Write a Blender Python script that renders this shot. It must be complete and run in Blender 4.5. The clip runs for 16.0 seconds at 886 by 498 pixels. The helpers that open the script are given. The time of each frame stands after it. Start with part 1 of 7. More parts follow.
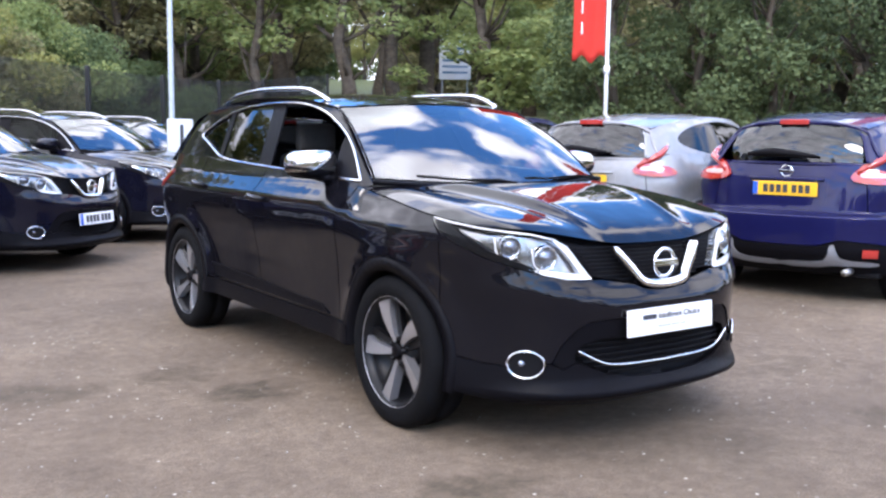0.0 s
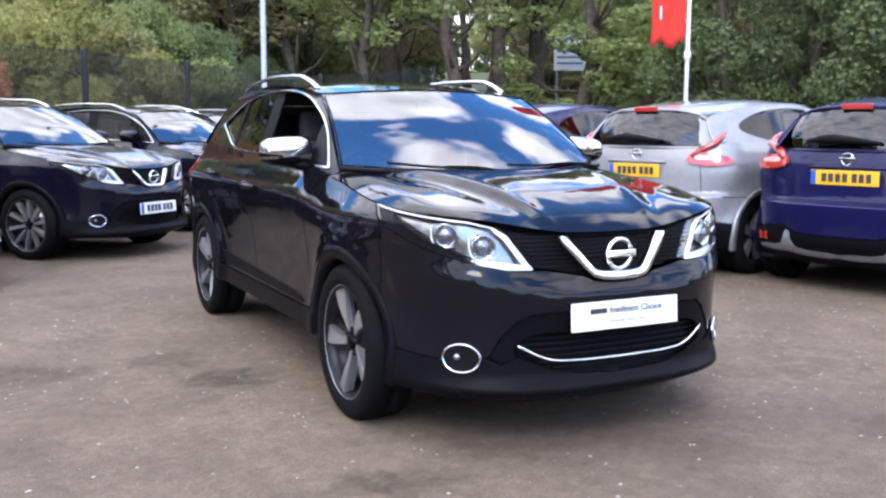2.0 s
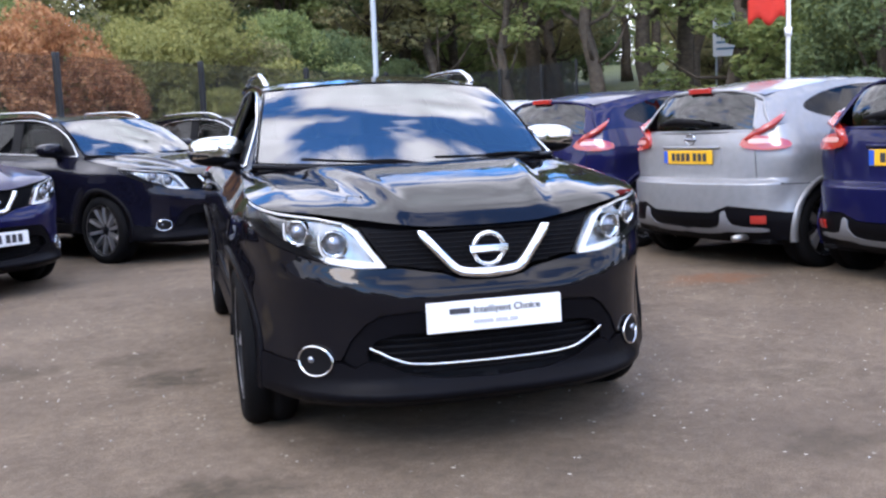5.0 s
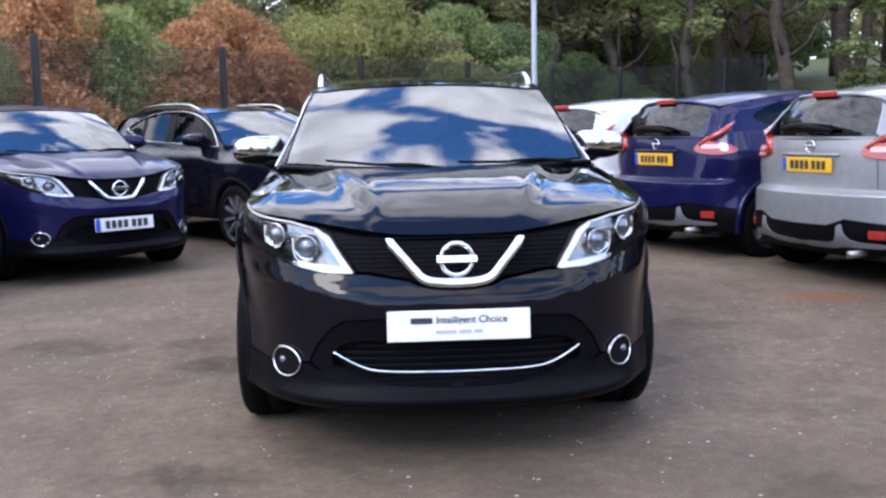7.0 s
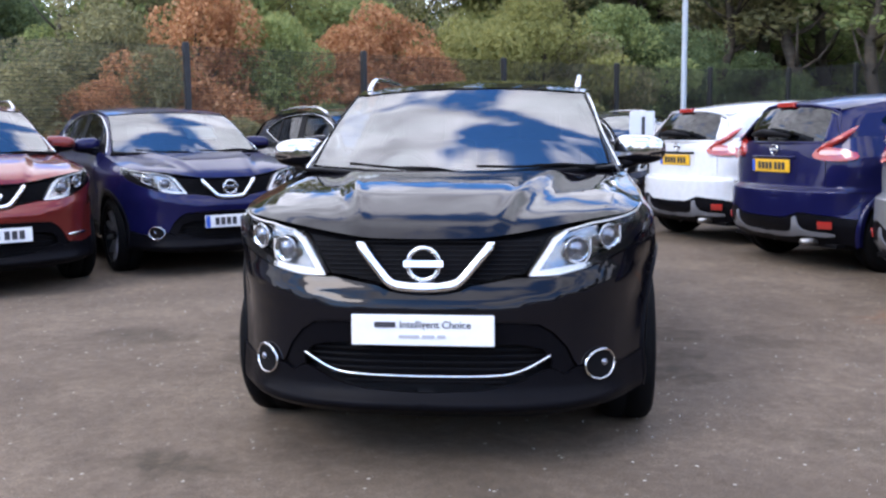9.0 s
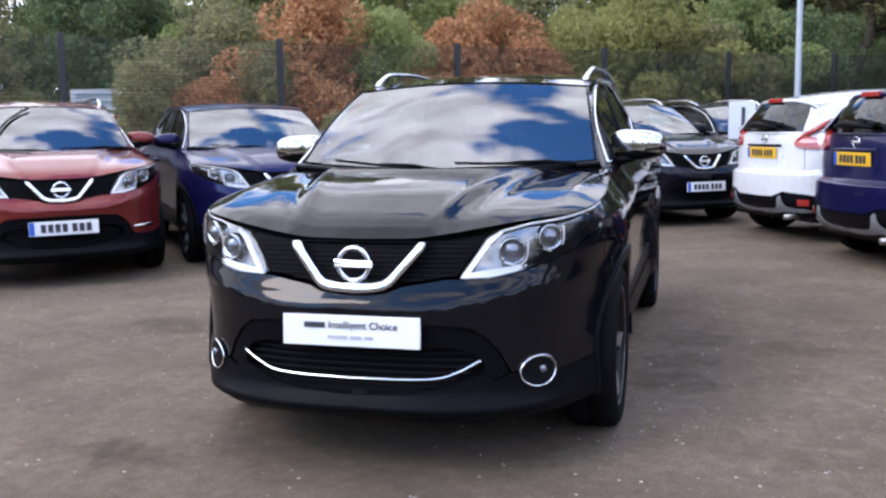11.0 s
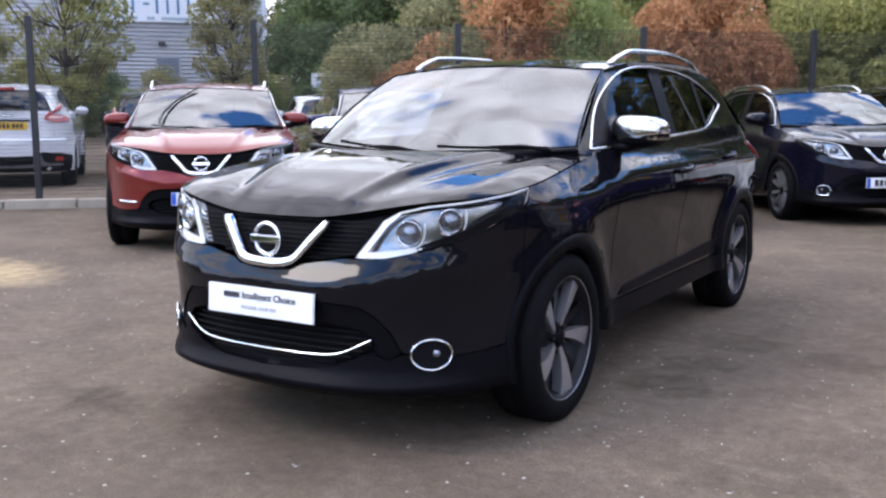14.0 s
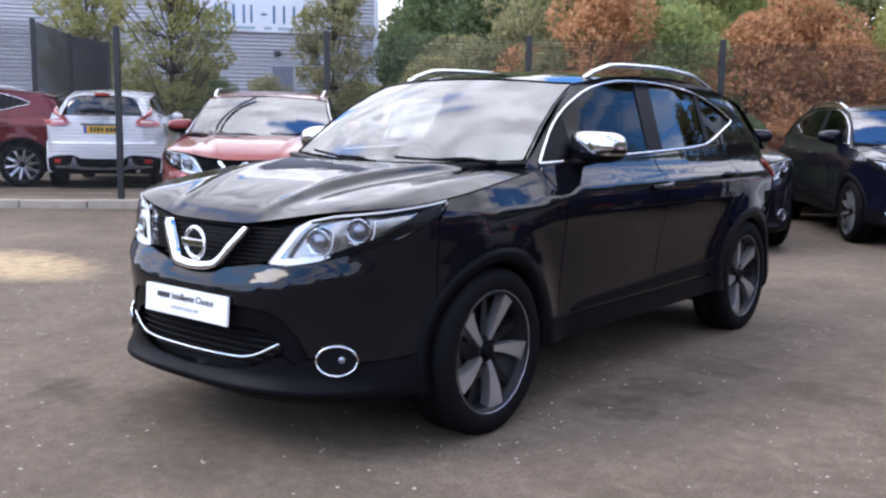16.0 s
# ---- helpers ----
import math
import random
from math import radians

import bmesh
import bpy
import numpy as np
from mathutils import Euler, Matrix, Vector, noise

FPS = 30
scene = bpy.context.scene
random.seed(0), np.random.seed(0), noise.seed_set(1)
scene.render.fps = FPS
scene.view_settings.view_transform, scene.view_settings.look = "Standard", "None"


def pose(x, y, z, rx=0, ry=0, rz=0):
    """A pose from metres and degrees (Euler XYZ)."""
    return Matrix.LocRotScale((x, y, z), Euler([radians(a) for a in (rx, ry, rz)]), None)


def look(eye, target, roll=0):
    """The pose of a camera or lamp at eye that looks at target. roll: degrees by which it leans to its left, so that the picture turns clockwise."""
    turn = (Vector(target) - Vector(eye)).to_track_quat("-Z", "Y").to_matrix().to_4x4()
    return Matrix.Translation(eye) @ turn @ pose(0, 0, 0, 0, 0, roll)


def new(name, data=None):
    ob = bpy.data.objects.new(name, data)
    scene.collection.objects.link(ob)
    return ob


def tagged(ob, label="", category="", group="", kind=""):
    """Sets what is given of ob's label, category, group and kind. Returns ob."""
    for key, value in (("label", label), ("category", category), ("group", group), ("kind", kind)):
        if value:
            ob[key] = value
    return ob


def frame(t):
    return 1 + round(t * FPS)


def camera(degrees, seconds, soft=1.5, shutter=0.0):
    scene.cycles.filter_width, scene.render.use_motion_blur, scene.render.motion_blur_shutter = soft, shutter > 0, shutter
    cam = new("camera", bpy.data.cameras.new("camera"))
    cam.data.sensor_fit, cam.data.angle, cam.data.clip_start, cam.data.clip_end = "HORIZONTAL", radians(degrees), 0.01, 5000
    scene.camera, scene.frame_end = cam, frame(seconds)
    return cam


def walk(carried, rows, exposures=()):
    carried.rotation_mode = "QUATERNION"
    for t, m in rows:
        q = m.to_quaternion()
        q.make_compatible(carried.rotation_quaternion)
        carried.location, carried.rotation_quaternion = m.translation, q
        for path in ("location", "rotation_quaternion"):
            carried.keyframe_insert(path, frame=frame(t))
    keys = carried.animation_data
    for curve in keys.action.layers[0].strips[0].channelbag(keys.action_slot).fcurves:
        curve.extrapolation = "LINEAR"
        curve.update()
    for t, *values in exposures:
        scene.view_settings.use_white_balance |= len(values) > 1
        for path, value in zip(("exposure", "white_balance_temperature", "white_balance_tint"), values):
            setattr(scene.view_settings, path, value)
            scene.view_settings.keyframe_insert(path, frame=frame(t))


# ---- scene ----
cam = camera(50.8, 16.0, soft=2.45)
PATH = [
    (0, (-3.034, -4.808, 1.296), (-1.894, -3.182, 1.061), 0.7),
    (0.5, (-2.904, -4.943, 1.297), (-1.844, -3.265, 1.054), -1.1),
    (1, (-2.765, -5.068, 1.275), (-1.806, -3.33, 1.035), -1.0),
    (1.5, (-2.537, -5.086, 1.244), (-1.586, -3.346, 0.985), -0.7),
    (2, (-2.314, -5.093, 1.268), (-1.41, -3.327, 1.016), 0.3),
    (2.5, (-2.146, -5.179, 1.265), (-1.294, -3.39, 0.999), -1.4),
    (3, (-1.928, -5.336, 1.271), (-1.154, -3.512, 1.002), -1.7),
    (3.5, (-1.731, -5.367, 1.251), (-0.984, -3.531, 0.983), -1.6),
    (3.7, (-1.634, -5.339, 1.246), (-0.909, -3.494, 0.98), -1.5),
    (5.8, (-0.765, -5.365, 1.209), (-0.399, -3.414, 0.959), -1.5),
    (6, (-0.675, -5.364, 1.228), (-0.363, -3.405, 0.975), -1.0),
    (6.5, (-0.514, -5.386, 1.253), (-0.276, -3.417, 0.998), -0.5),
    (7, (-0.278, -5.471, 1.257), (-0.143, -3.492, 1.0), -1.0),
    (7.5, (-0.098, -5.518, 1.259), (-0.056, -3.535, 1.005), -2.2),
    (8, (0.102, -5.456, 1.236), (0.092, -3.472, 0.984), -1.4),
    (8.5, (0.263, -5.409, 1.262), (0.133, -3.43, 1.006), 0.1),
    (9, (0.498, -5.435, 1.255), (0.245, -3.467, 1.008), -0.7),
    (9.2, (0.589, -5.406, 1.253), (0.288, -3.443, 1.013), -0.4),
    (11.3, (1.366, -5.205, 1.267), (0.766, -3.315, 1.005), -0.7),
    (11.5, (1.476, -5.206, 1.261), (0.832, -3.329, 1.004), -0.3),
    (12, (1.645, -5.109, 1.244), (0.92, -3.265, 0.975), -0.7),
    (12.5, (1.812, -4.949, 1.256), (1.019, -3.131, 0.999), 1.0),
    (13, (1.945, -4.852, 1.258), (1.078, -3.07, 0.986), -0.3),
    (13.5, (2.211, -4.808, 1.258), (1.253, -3.072, 0.995), 0.4),
    (14, (2.381, -4.721, 1.243), (1.34, -3.037, 0.957), -0.2),
    (14.5, (2.531, -4.561, 1.247), (1.436, -2.91, 0.972), 0.4),
    (15, (2.664, -4.491, 1.259), (1.526, -2.868, 0.992), 0.7),
    (15.5, (2.886, -4.39, 1.253), (1.687, -2.811, 0.995), 0.6),
    (16, (3.014, -4.319, 1.253), (1.769, -2.777, 0.988), 0.8),
]
walk(cam, [(t, look(eye, target, roll)) for t, eye, target, roll in PATH],
     [(0.0, 0.77, 6600, 18), (2.0, 0.69, 6600, 18), (3.5, 0.41, 6600, 18), (6.0, 0.41, 6500, 18), (6.6, 0.26, 6450, 18), (7.0, 0.24, 6450, 18), (9.0, 0.22, 6450, 18), (12.5, 0.11, 6600, 18), (15.0, 0.31, 6600, 18), (16.0, 0.31, 6600, 18)])

# ---- world and sun ----
SUN_FROM = (-0.50, -0.58, 0.64)
world = bpy.data.worlds.new("sky")
scene.world = world
world.use_nodes = True
wt_ = world.node_tree
wt_.nodes.clear()
sky = wt_.nodes.new("ShaderNodeTexSky")
sky.sky_type, sky.sun_disc = "NISHITA", False
sky.sun_elevation = math.asin(SUN_FROM[2] / Vector(SUN_FROM).length)
sky.sun_rotation = math.atan2(SUN_FROM[0], SUN_FROM[1])
sky.dust_density, sky.ozone_density = 0.6, 2.0
geo = wt_.nodes.new("ShaderNodeTexCoord")
sep = wt_.nodes.new("ShaderNodeSeparateXYZ")
wt_.links.new(geo.outputs["Generated"], sep.inputs[0])
lift_z = wt_.nodes.new("ShaderNodeMath")
lift_z.operation = "ADD"
lift_z.inputs[1].default_value = 0.22
wt_.links.new(sep.outputs["Z"], lift_z.inputs[0])
flatten = wt_.nodes.new("ShaderNodeVectorMath")
flatten.operation = "DIVIDE"
comb = wt_.nodes.new("ShaderNodeCombineXYZ")
for k in range(3):
    wt_.links.new(lift_z.outputs[0], comb.inputs[k])
wt_.links.new(geo.outputs["Generated"], flatten.inputs[0]), wt_.links.new(comb.outputs[0], flatten.inputs[1])
cloud = wt_.nodes.new("ShaderNodeTexNoise")
cloud.inputs["Scale"].default_value, cloud.inputs["Detail"].default_value, cloud.inputs["Roughness"].default_value, cloud.inputs["Distortion"].default_value = 2.7, 8, 0.55, 0.25
wt_.links.new(flatten.outputs[0], cloud.inputs["Vector"])
cover = wt_.nodes.new("ShaderNodeValToRGB")
cover.color_ramp.elements[0].position, cover.color_ramp.elements[1].position = 0.44, 0.54
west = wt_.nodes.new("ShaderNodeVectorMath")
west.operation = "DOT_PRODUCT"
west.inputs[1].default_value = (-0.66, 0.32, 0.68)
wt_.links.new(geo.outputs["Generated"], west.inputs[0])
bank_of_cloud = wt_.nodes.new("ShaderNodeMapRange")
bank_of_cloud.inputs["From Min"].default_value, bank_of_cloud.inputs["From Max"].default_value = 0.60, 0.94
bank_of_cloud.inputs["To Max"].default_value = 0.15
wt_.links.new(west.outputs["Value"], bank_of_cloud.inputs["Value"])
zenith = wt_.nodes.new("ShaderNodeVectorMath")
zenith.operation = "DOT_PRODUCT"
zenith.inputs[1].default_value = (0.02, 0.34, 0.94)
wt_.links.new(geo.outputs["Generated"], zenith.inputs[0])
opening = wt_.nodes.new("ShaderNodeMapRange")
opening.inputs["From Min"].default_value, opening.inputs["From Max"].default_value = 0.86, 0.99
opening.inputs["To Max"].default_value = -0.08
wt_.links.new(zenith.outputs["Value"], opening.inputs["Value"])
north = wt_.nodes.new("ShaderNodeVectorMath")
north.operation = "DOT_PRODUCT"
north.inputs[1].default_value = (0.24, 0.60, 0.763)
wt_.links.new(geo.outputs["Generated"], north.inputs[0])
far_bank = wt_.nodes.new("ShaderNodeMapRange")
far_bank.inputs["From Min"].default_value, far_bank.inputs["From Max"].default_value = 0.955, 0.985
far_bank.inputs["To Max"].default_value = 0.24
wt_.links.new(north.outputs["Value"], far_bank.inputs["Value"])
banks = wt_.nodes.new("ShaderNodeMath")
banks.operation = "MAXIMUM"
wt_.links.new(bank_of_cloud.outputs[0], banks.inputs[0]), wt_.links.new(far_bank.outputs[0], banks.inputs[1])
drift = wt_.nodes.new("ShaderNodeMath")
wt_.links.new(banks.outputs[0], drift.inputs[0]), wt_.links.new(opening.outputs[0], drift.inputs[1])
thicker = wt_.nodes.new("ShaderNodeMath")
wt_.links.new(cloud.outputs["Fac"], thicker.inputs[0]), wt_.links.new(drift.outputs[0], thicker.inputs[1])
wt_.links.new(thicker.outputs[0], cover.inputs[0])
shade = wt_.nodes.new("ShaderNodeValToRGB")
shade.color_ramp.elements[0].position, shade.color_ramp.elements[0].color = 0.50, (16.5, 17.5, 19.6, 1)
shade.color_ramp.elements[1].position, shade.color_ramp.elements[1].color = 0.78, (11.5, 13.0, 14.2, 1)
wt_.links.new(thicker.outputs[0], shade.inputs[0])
billow = wt_.nodes.new("ShaderNodeTexNoise")
billow.inputs["Scale"].default_value, billow.inputs["Detail"].default_value, billow.inputs["Distortion"].default_value = 5.5, 5, 0.4
wt_.links.new(flatten.outputs[0], billow.inputs["Vector"])
billows = wt_.nodes.new("ShaderNodeMapRange")
billows.inputs["From Min"].default_value, billows.inputs["From Max"].default_value = 0.34, 0.66
billows.inputs["To Min"].default_value, billows.inputs["To Max"].default_value = 0.68, 1.32
wt_.links.new(billow.outputs["Fac"], billows.inputs["Value"])
lit_cloud = wt_.nodes.new("ShaderNodeMix")
lit_cloud.data_type, lit_cloud.blend_type = "RGBA", "MULTIPLY"
lit_cloud.inputs["Factor"].default_value = 1
wt_.links.new(shade.outputs[0], lit_cloud.inputs["A"]), wt_.links.new(billows.outputs[0], lit_cloud.inputs["B"])
clear = wt_.nodes.new("ShaderNodeMix")
clear.data_type, clear.blend_type = "RGBA", "MULTIPLY"
clear.inputs["Factor"].default_value = 1
clear.inputs["B"].default_value = (1.2, 2.5, 3.7, 1)
wt_.links.new(sky.outputs[0], clear.inputs["A"])
both_sky = wt_.nodes.new("ShaderNodeMix")
both_sky.data_type = "RGBA"
low = wt_.nodes.new("ShaderNodeMapRange")
low.inputs["From Min"].default_value, low.inputs["From Max"].default_value = 0.28, 0.10
wt_.links.new(sep.outputs["Z"], low.inputs["Value"])
most = wt_.nodes.new("ShaderNodeMath")
most.operation = "MAXIMUM"
wt_.links.new(cover.outputs[0], most.inputs[0]), wt_.links.new(low.outputs[0], most.inputs[1])
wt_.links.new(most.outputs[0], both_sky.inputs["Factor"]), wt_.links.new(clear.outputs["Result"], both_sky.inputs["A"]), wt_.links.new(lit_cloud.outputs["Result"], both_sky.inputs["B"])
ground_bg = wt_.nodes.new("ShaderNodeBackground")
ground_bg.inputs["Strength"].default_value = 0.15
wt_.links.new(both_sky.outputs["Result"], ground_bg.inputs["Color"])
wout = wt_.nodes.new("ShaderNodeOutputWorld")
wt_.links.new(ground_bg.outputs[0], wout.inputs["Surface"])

sun = new("sun", bpy.data.lights.new("sun", "SUN"))
sun.data.energy, sun.data.angle, sun.data.color = 1.4, radians(20), (1.0, 0.95, 0.88)
sun.matrix_basis = look(SUN_FROM, (0, 0, 0))

# ---- small tools ----
def curve(keys):
    """A smooth curve through (place, value) keys."""
    k = np.array(sorted(keys), float)
    x, y = k[:, 0], k[:, 1]
    m = np.gradient(y, x) if len(x) > 2 else np.full(len(x), (y[-1] - y[0]) / (x[-1] - x[0]))
    for i in range(1, len(x) - 1):
        a, b = (y[i] - y[i - 1]) / (x[i] - x[i - 1]), (y[i + 1] - y[i]) / (x[i + 1] - x[i])
        m[i] = 0 if a * b <= 0 else 2 * a * b / (a + b)

    def at(q):
        q = np.clip(np.asarray(q, float), x[0], x[-1])
        i = np.clip(np.searchsorted(x, q, side="right") - 1, 0, len(x) - 2)
        h = x[i + 1] - x[i]
        t = (q - x[i]) / h
        return ((1 + 2 * t) * (1 - t) ** 2 * y[i] + t * (1 - t) ** 2 * h * m[i]
                + t * t * (3 - 2 * t) * y[i + 1] + t * t * (t - 1) * h * m[i + 1])
    return at


def smooth(a, b, x):
    t = np.clip((np.asarray(x, float) - a) / (b - a), 0, 1)
    return t * t * (3 - 2 * t)


def link(name, me, mat, parent=None, label=""):
    ob = new(name, me)
    if mat is not None:
        if not len(me.materials):
            me.materials.append(mat)
        ob.material_slots[0].link = "OBJECT"
        ob.material_slots[0].material = mat
    if parent is not None:
        ob.parent = parent
    if label:
        ob["label"] = label
    return ob


def mesh_of(name, verts, faces, flat=False):
    me = bpy.data.meshes.new(name)
    me.from_pydata([tuple(v) for v in verts], [], [tuple(int(i) for i in f) for f in faces])
    me.validate()
    me.update()
    if not flat:
        me.polygons.foreach_set("use_smooth", [True] * len(me.polygons))
    return me


def of_bm(name, bm, flat=False):
    me = bpy.data.meshes.new(name)
    bm.normal_update()
    bm.to_mesh(me)
    bm.free()
    if not flat:
        me.polygons.foreach_set("use_smooth", [True] * len(me.polygons))
    return me


def part(name, bm, material, parent=None, label="", flat=False):
    return link(name, of_bm(name, bm, flat), material, parent, label)


def add_box(bm, x0, x1, y0, y1, z0, z1, bevel=0.0, m=None):
    r = bmesh.ops.create_cube(bm, size=1)
    vs = r["verts"]
    for v in vs:
        v.co = Vector(((x0 + x1) / 2 + v.co.x * (x1 - x0), (y0 + y1) / 2 + v.co.y * (y1 - y0), (z0 + z1) / 2 + v.co.z * (z1 - z0)))
    es = list({e for v in vs for e in v.link_edges})
    if bevel:
        vs = list({v for f in bmesh.ops.bevel(bm, geom=es, offset=bevel, segments=2, affect="EDGES", profile=0.5)["faces"] for v in f.verts} | {v for v in vs if v.is_valid})
    if m is not None:
        for v in vs:
            v.co = m @ v.co
    return vs


def boxmesh(name, x0, x1, y0, y1, z0, z1, bevel=0.0, m=None):
    bm = bmesh.new()
    add_box(bm, x0, x1, y0, y1, z0, z1, bevel, m)
    return of_bm(name, bm, flat=True)


def tube(points, radius, sides=8, closed=False, squash=1.0, up=(0, 0, 1)):
    """Verts and faces of a bar along a row of points; radius may be one number or one a point."""
    p = np.array(points, float)
    n = len(p)
    r = np.full(n, radius) if np.isscalar(radius) else np.array(radius, float)
    if closed:
        d = np.roll(p, -1, 0) - np.roll(p, 1, 0)
    else:
        d = np.gradient(p, axis=0)
    d /= np.maximum(np.linalg.norm(d, axis=1), 1e-9)[:, None]
    u = np.array(up, float)
    verts, faces = [], []
    for i in range(n):
        a = np.cross(d[i], u)
        if np.linalg.norm(a) < 1e-3:
            a = np.cross(d[i], (1, 0, 0))
        a /= np.linalg.norm(a)
        b = np.cross(a, d[i])
        for k in range(sides):
            w = 2 * math.pi * k / sides
            verts.append(p[i] + r[i] * (math.cos(w) * a + math.sin(w) * squash * b))
    for i in range(n if closed else n - 1):
        for k in range(sides):
            j, l = (i + 1) % n, (k + 1) % sides
            faces.append((i * sides + k, i * sides + l, j * sides + l, j * sides + k))
    if not closed:
        faces.append(tuple(range(sides))[::-1])
        faces.append(tuple((n - 1) * sides + k for k in range(sides)))
    return verts, faces


def tube_mesh(name, *a, **k):
    return mesh_of(name, *tube(*a, **k))


def lathe(name, profile, sides=32, axis="x"):
    """Turns a row of (radius, height) about an axis."""
    verts, faces = [], []
    n = len(profile)
    for k in range(sides):
        w = 2 * math.pi * k / sides
        for r, h in profile:
            a, b = r * math.cos(w), r * math.sin(w)
            verts.append((h, a, b) if axis == "x" else (a, b, h))
    for k in range(sides):
        for i in range(n - 1):
            l = (k + 1) % sides
            faces.append((k * n + i, l * n + i, l * n + i + 1, k * n + i + 1))
    return mesh_of(name, verts, faces)


def inside(poly, q):
    poly, q = np.asarray(poly, float), np.asarray(q, float)
    hit = np.zeros(len(q), bool)
    for (x0, y0), (x1, y1) in zip(poly, np.roll(poly, -1, 0)):
        if y0 == y1:
            continue
        c = (y0 > q[:, 1]) != (y1 > q[:, 1])
        hit ^= c & (q[:, 0] < (x1 - x0) * (q[:, 1] - y0) / (y1 - y0) + x0)
    return hit


def refine(poly, step, closed=True):
    out = []
    p = [np.array(v, float) for v in poly]
    for a, b in zip(p, p[1:] + ([p[0]] if closed else [])):
        k = max(1, int(math.ceil(np.linalg.norm(b - a) / step)))
        out += [a + (b - a) * i / k for i in range(k)]
    if not closed:
        out.append(p[-1])
    return out


def rounded(poly, times=2, closed=True):
    """Cuts the corners of a polygon, time and again."""
    p = [np.array(v, float) for v in poly]
    for _ in range(times):
        q = [] if closed else [p[0]]
        for a, b in zip(p, p[1:] + ([p[0]] if closed else [])):
            q += [a * 0.75 + b * 0.25, a * 0.25 + b * 0.75]
        if not closed:
            q.append(p[-1])
        p = q
    return p


from mathutils import geometry


def sheet(name, poly, put, holes=(), step=0.03, lip=0.012, mirror=True, lift=0.0, side=1):
    """A curved panel: the polygon, less the holes, filled with a fine net and bent by put(u, v, off) onto a body.
    lip: how deep its edges turn in. mirror: add the other half of the car."""
    rings = [refine(poly, step)] + [refine(h, step) for h in holes]
    pts, edges = [], []
    for r in rings:
        o = len(pts)
        pts += r
        edges += [(o + i, o + (i + 1) % len(r)) for i in range(len(r))]
    P = np.array(pts)
    lo, hi = P.min(0), P.max(0)
    gx, gy = np.meshgrid(np.arange(lo[0] + step / 2, hi[0], step), np.arange(lo[1] + step / 2, hi[1], step))
    g = np.stack([gx.ravel(), gy.ravel()], 1)
    keep = inside(rings[0], g)
    for h in rings[1:]:
        keep &= ~inside(h, g)
    g = g[keep]
    if len(g):
        near = np.full(len(g), 1e9)
        for i in range(0, len(P), 200):
            near = np.minimum(near, np.linalg.norm(g[:, None] - P[None, i:i + 200], axis=2).min(1))
        g = g[near > step * 0.55]
    allp = [Vector(v) for v in pts] + [Vector(v) for v in g]
    vs, _, fs, *_ = geometry.delaunay_2d_cdt(allp, edges, [], 0, 1e-7)
    V = np.array([tuple(v) for v in vs])
    F = np.array([f for f in fs if len(f) == 3])
    c = V[F].mean(1)
    ok = inside(rings[0], c)
    for h in rings[1:]:
        ok &= ~inside(h, c)
    F = F[ok]
    A = put(V[:, 0], V[:, 1], np.full(len(V), lift))
    B = put(V[:, 0], V[:, 1], np.full(len(V), lift + 0.01))
    nrm = np.cross(A[F[:, 1]] - A[F[:, 0]], A[F[:, 2]] - A[F[:, 0]])
    if (nrm * (B - A)[F[:, 0]]).sum() < 0:
        F = F[:, ::-1]
    e = 2e-3
    du = put(V[:, 0] + e, V[:, 1], np.full(len(V), lift)) - put(V[:, 0] - e, V[:, 1], np.full(len(V), lift))
    dv = put(V[:, 0], V[:, 1] + e, np.full(len(V), lift)) - put(V[:, 0], V[:, 1] - e, np.full(len(V), lift))
    N = np.cross(du, dv)
    N /= np.maximum(np.linalg.norm(N, axis=1), 1e-12)[:, None]
    N *= np.sign((N * (B - A)).sum(1))[:, None]
    verts, faces = list(A), [tuple(f) for f in F]
    if lip:
        count = {}
        for f in faces:
            for a, b in zip(f, f[1:] + f[:1]):
                count[(a, b)] = 1
        rim = [e for e in count if (e[1], e[0]) not in count and not (mirror and abs(A[e[0]][0]) < 2e-3 and abs(A[e[1]][0]) < 2e-3)]
        deep = put(V[:, 0], V[:, 1], np.full(len(V), lift - lip))
        new_i = {}
        for a, b in rim:
            for k in (a, b):
                if k not in new_i:
                    new_i[k] = len(verts)
                    verts += [A[k], deep[k]]
            faces.append((new_i[b], new_i[a], new_i[a] + 1, new_i[b] + 1))
    before = [tuple(v) for v in verts]
    if mirror:
        verts, faces = mirrored(verts, faces)
    if side < 0:
        verts, faces = [np.array((-v[0], v[1], v[2])) for v in verts], [f[::-1] for f in faces]
        N = N * (-1, 1, 1)
    me = mesh_of(name, verts, faces)
    if len(me.vertices) == len(verts):
        # true normals of the curved surface on its face; the turned-in edges keep their own
        nn = np.array([tuple(v.normal) for v in me.vertices])
        k = len(N)
        nn[:k] = N
        if mirror:
            twin = mirror_map([tuple(v) for v in before])
            for i in range(k):
                nn[twin[i]] = N[i] * (-1, 1, 1) if twin[i] != i else (0, N[i][1], N[i][2])
        me.normals_split_custom_set_from_vertices([tuple(v) for v in nn])
    return me


def mirror_map(verts):
    count, twin = len(verts), {}
    for i, v in enumerate(verts):
        if abs(v[0]) < 2e-3:
            twin[i] = i
        else:
            twin[i] = count
            count += 1
    return twin


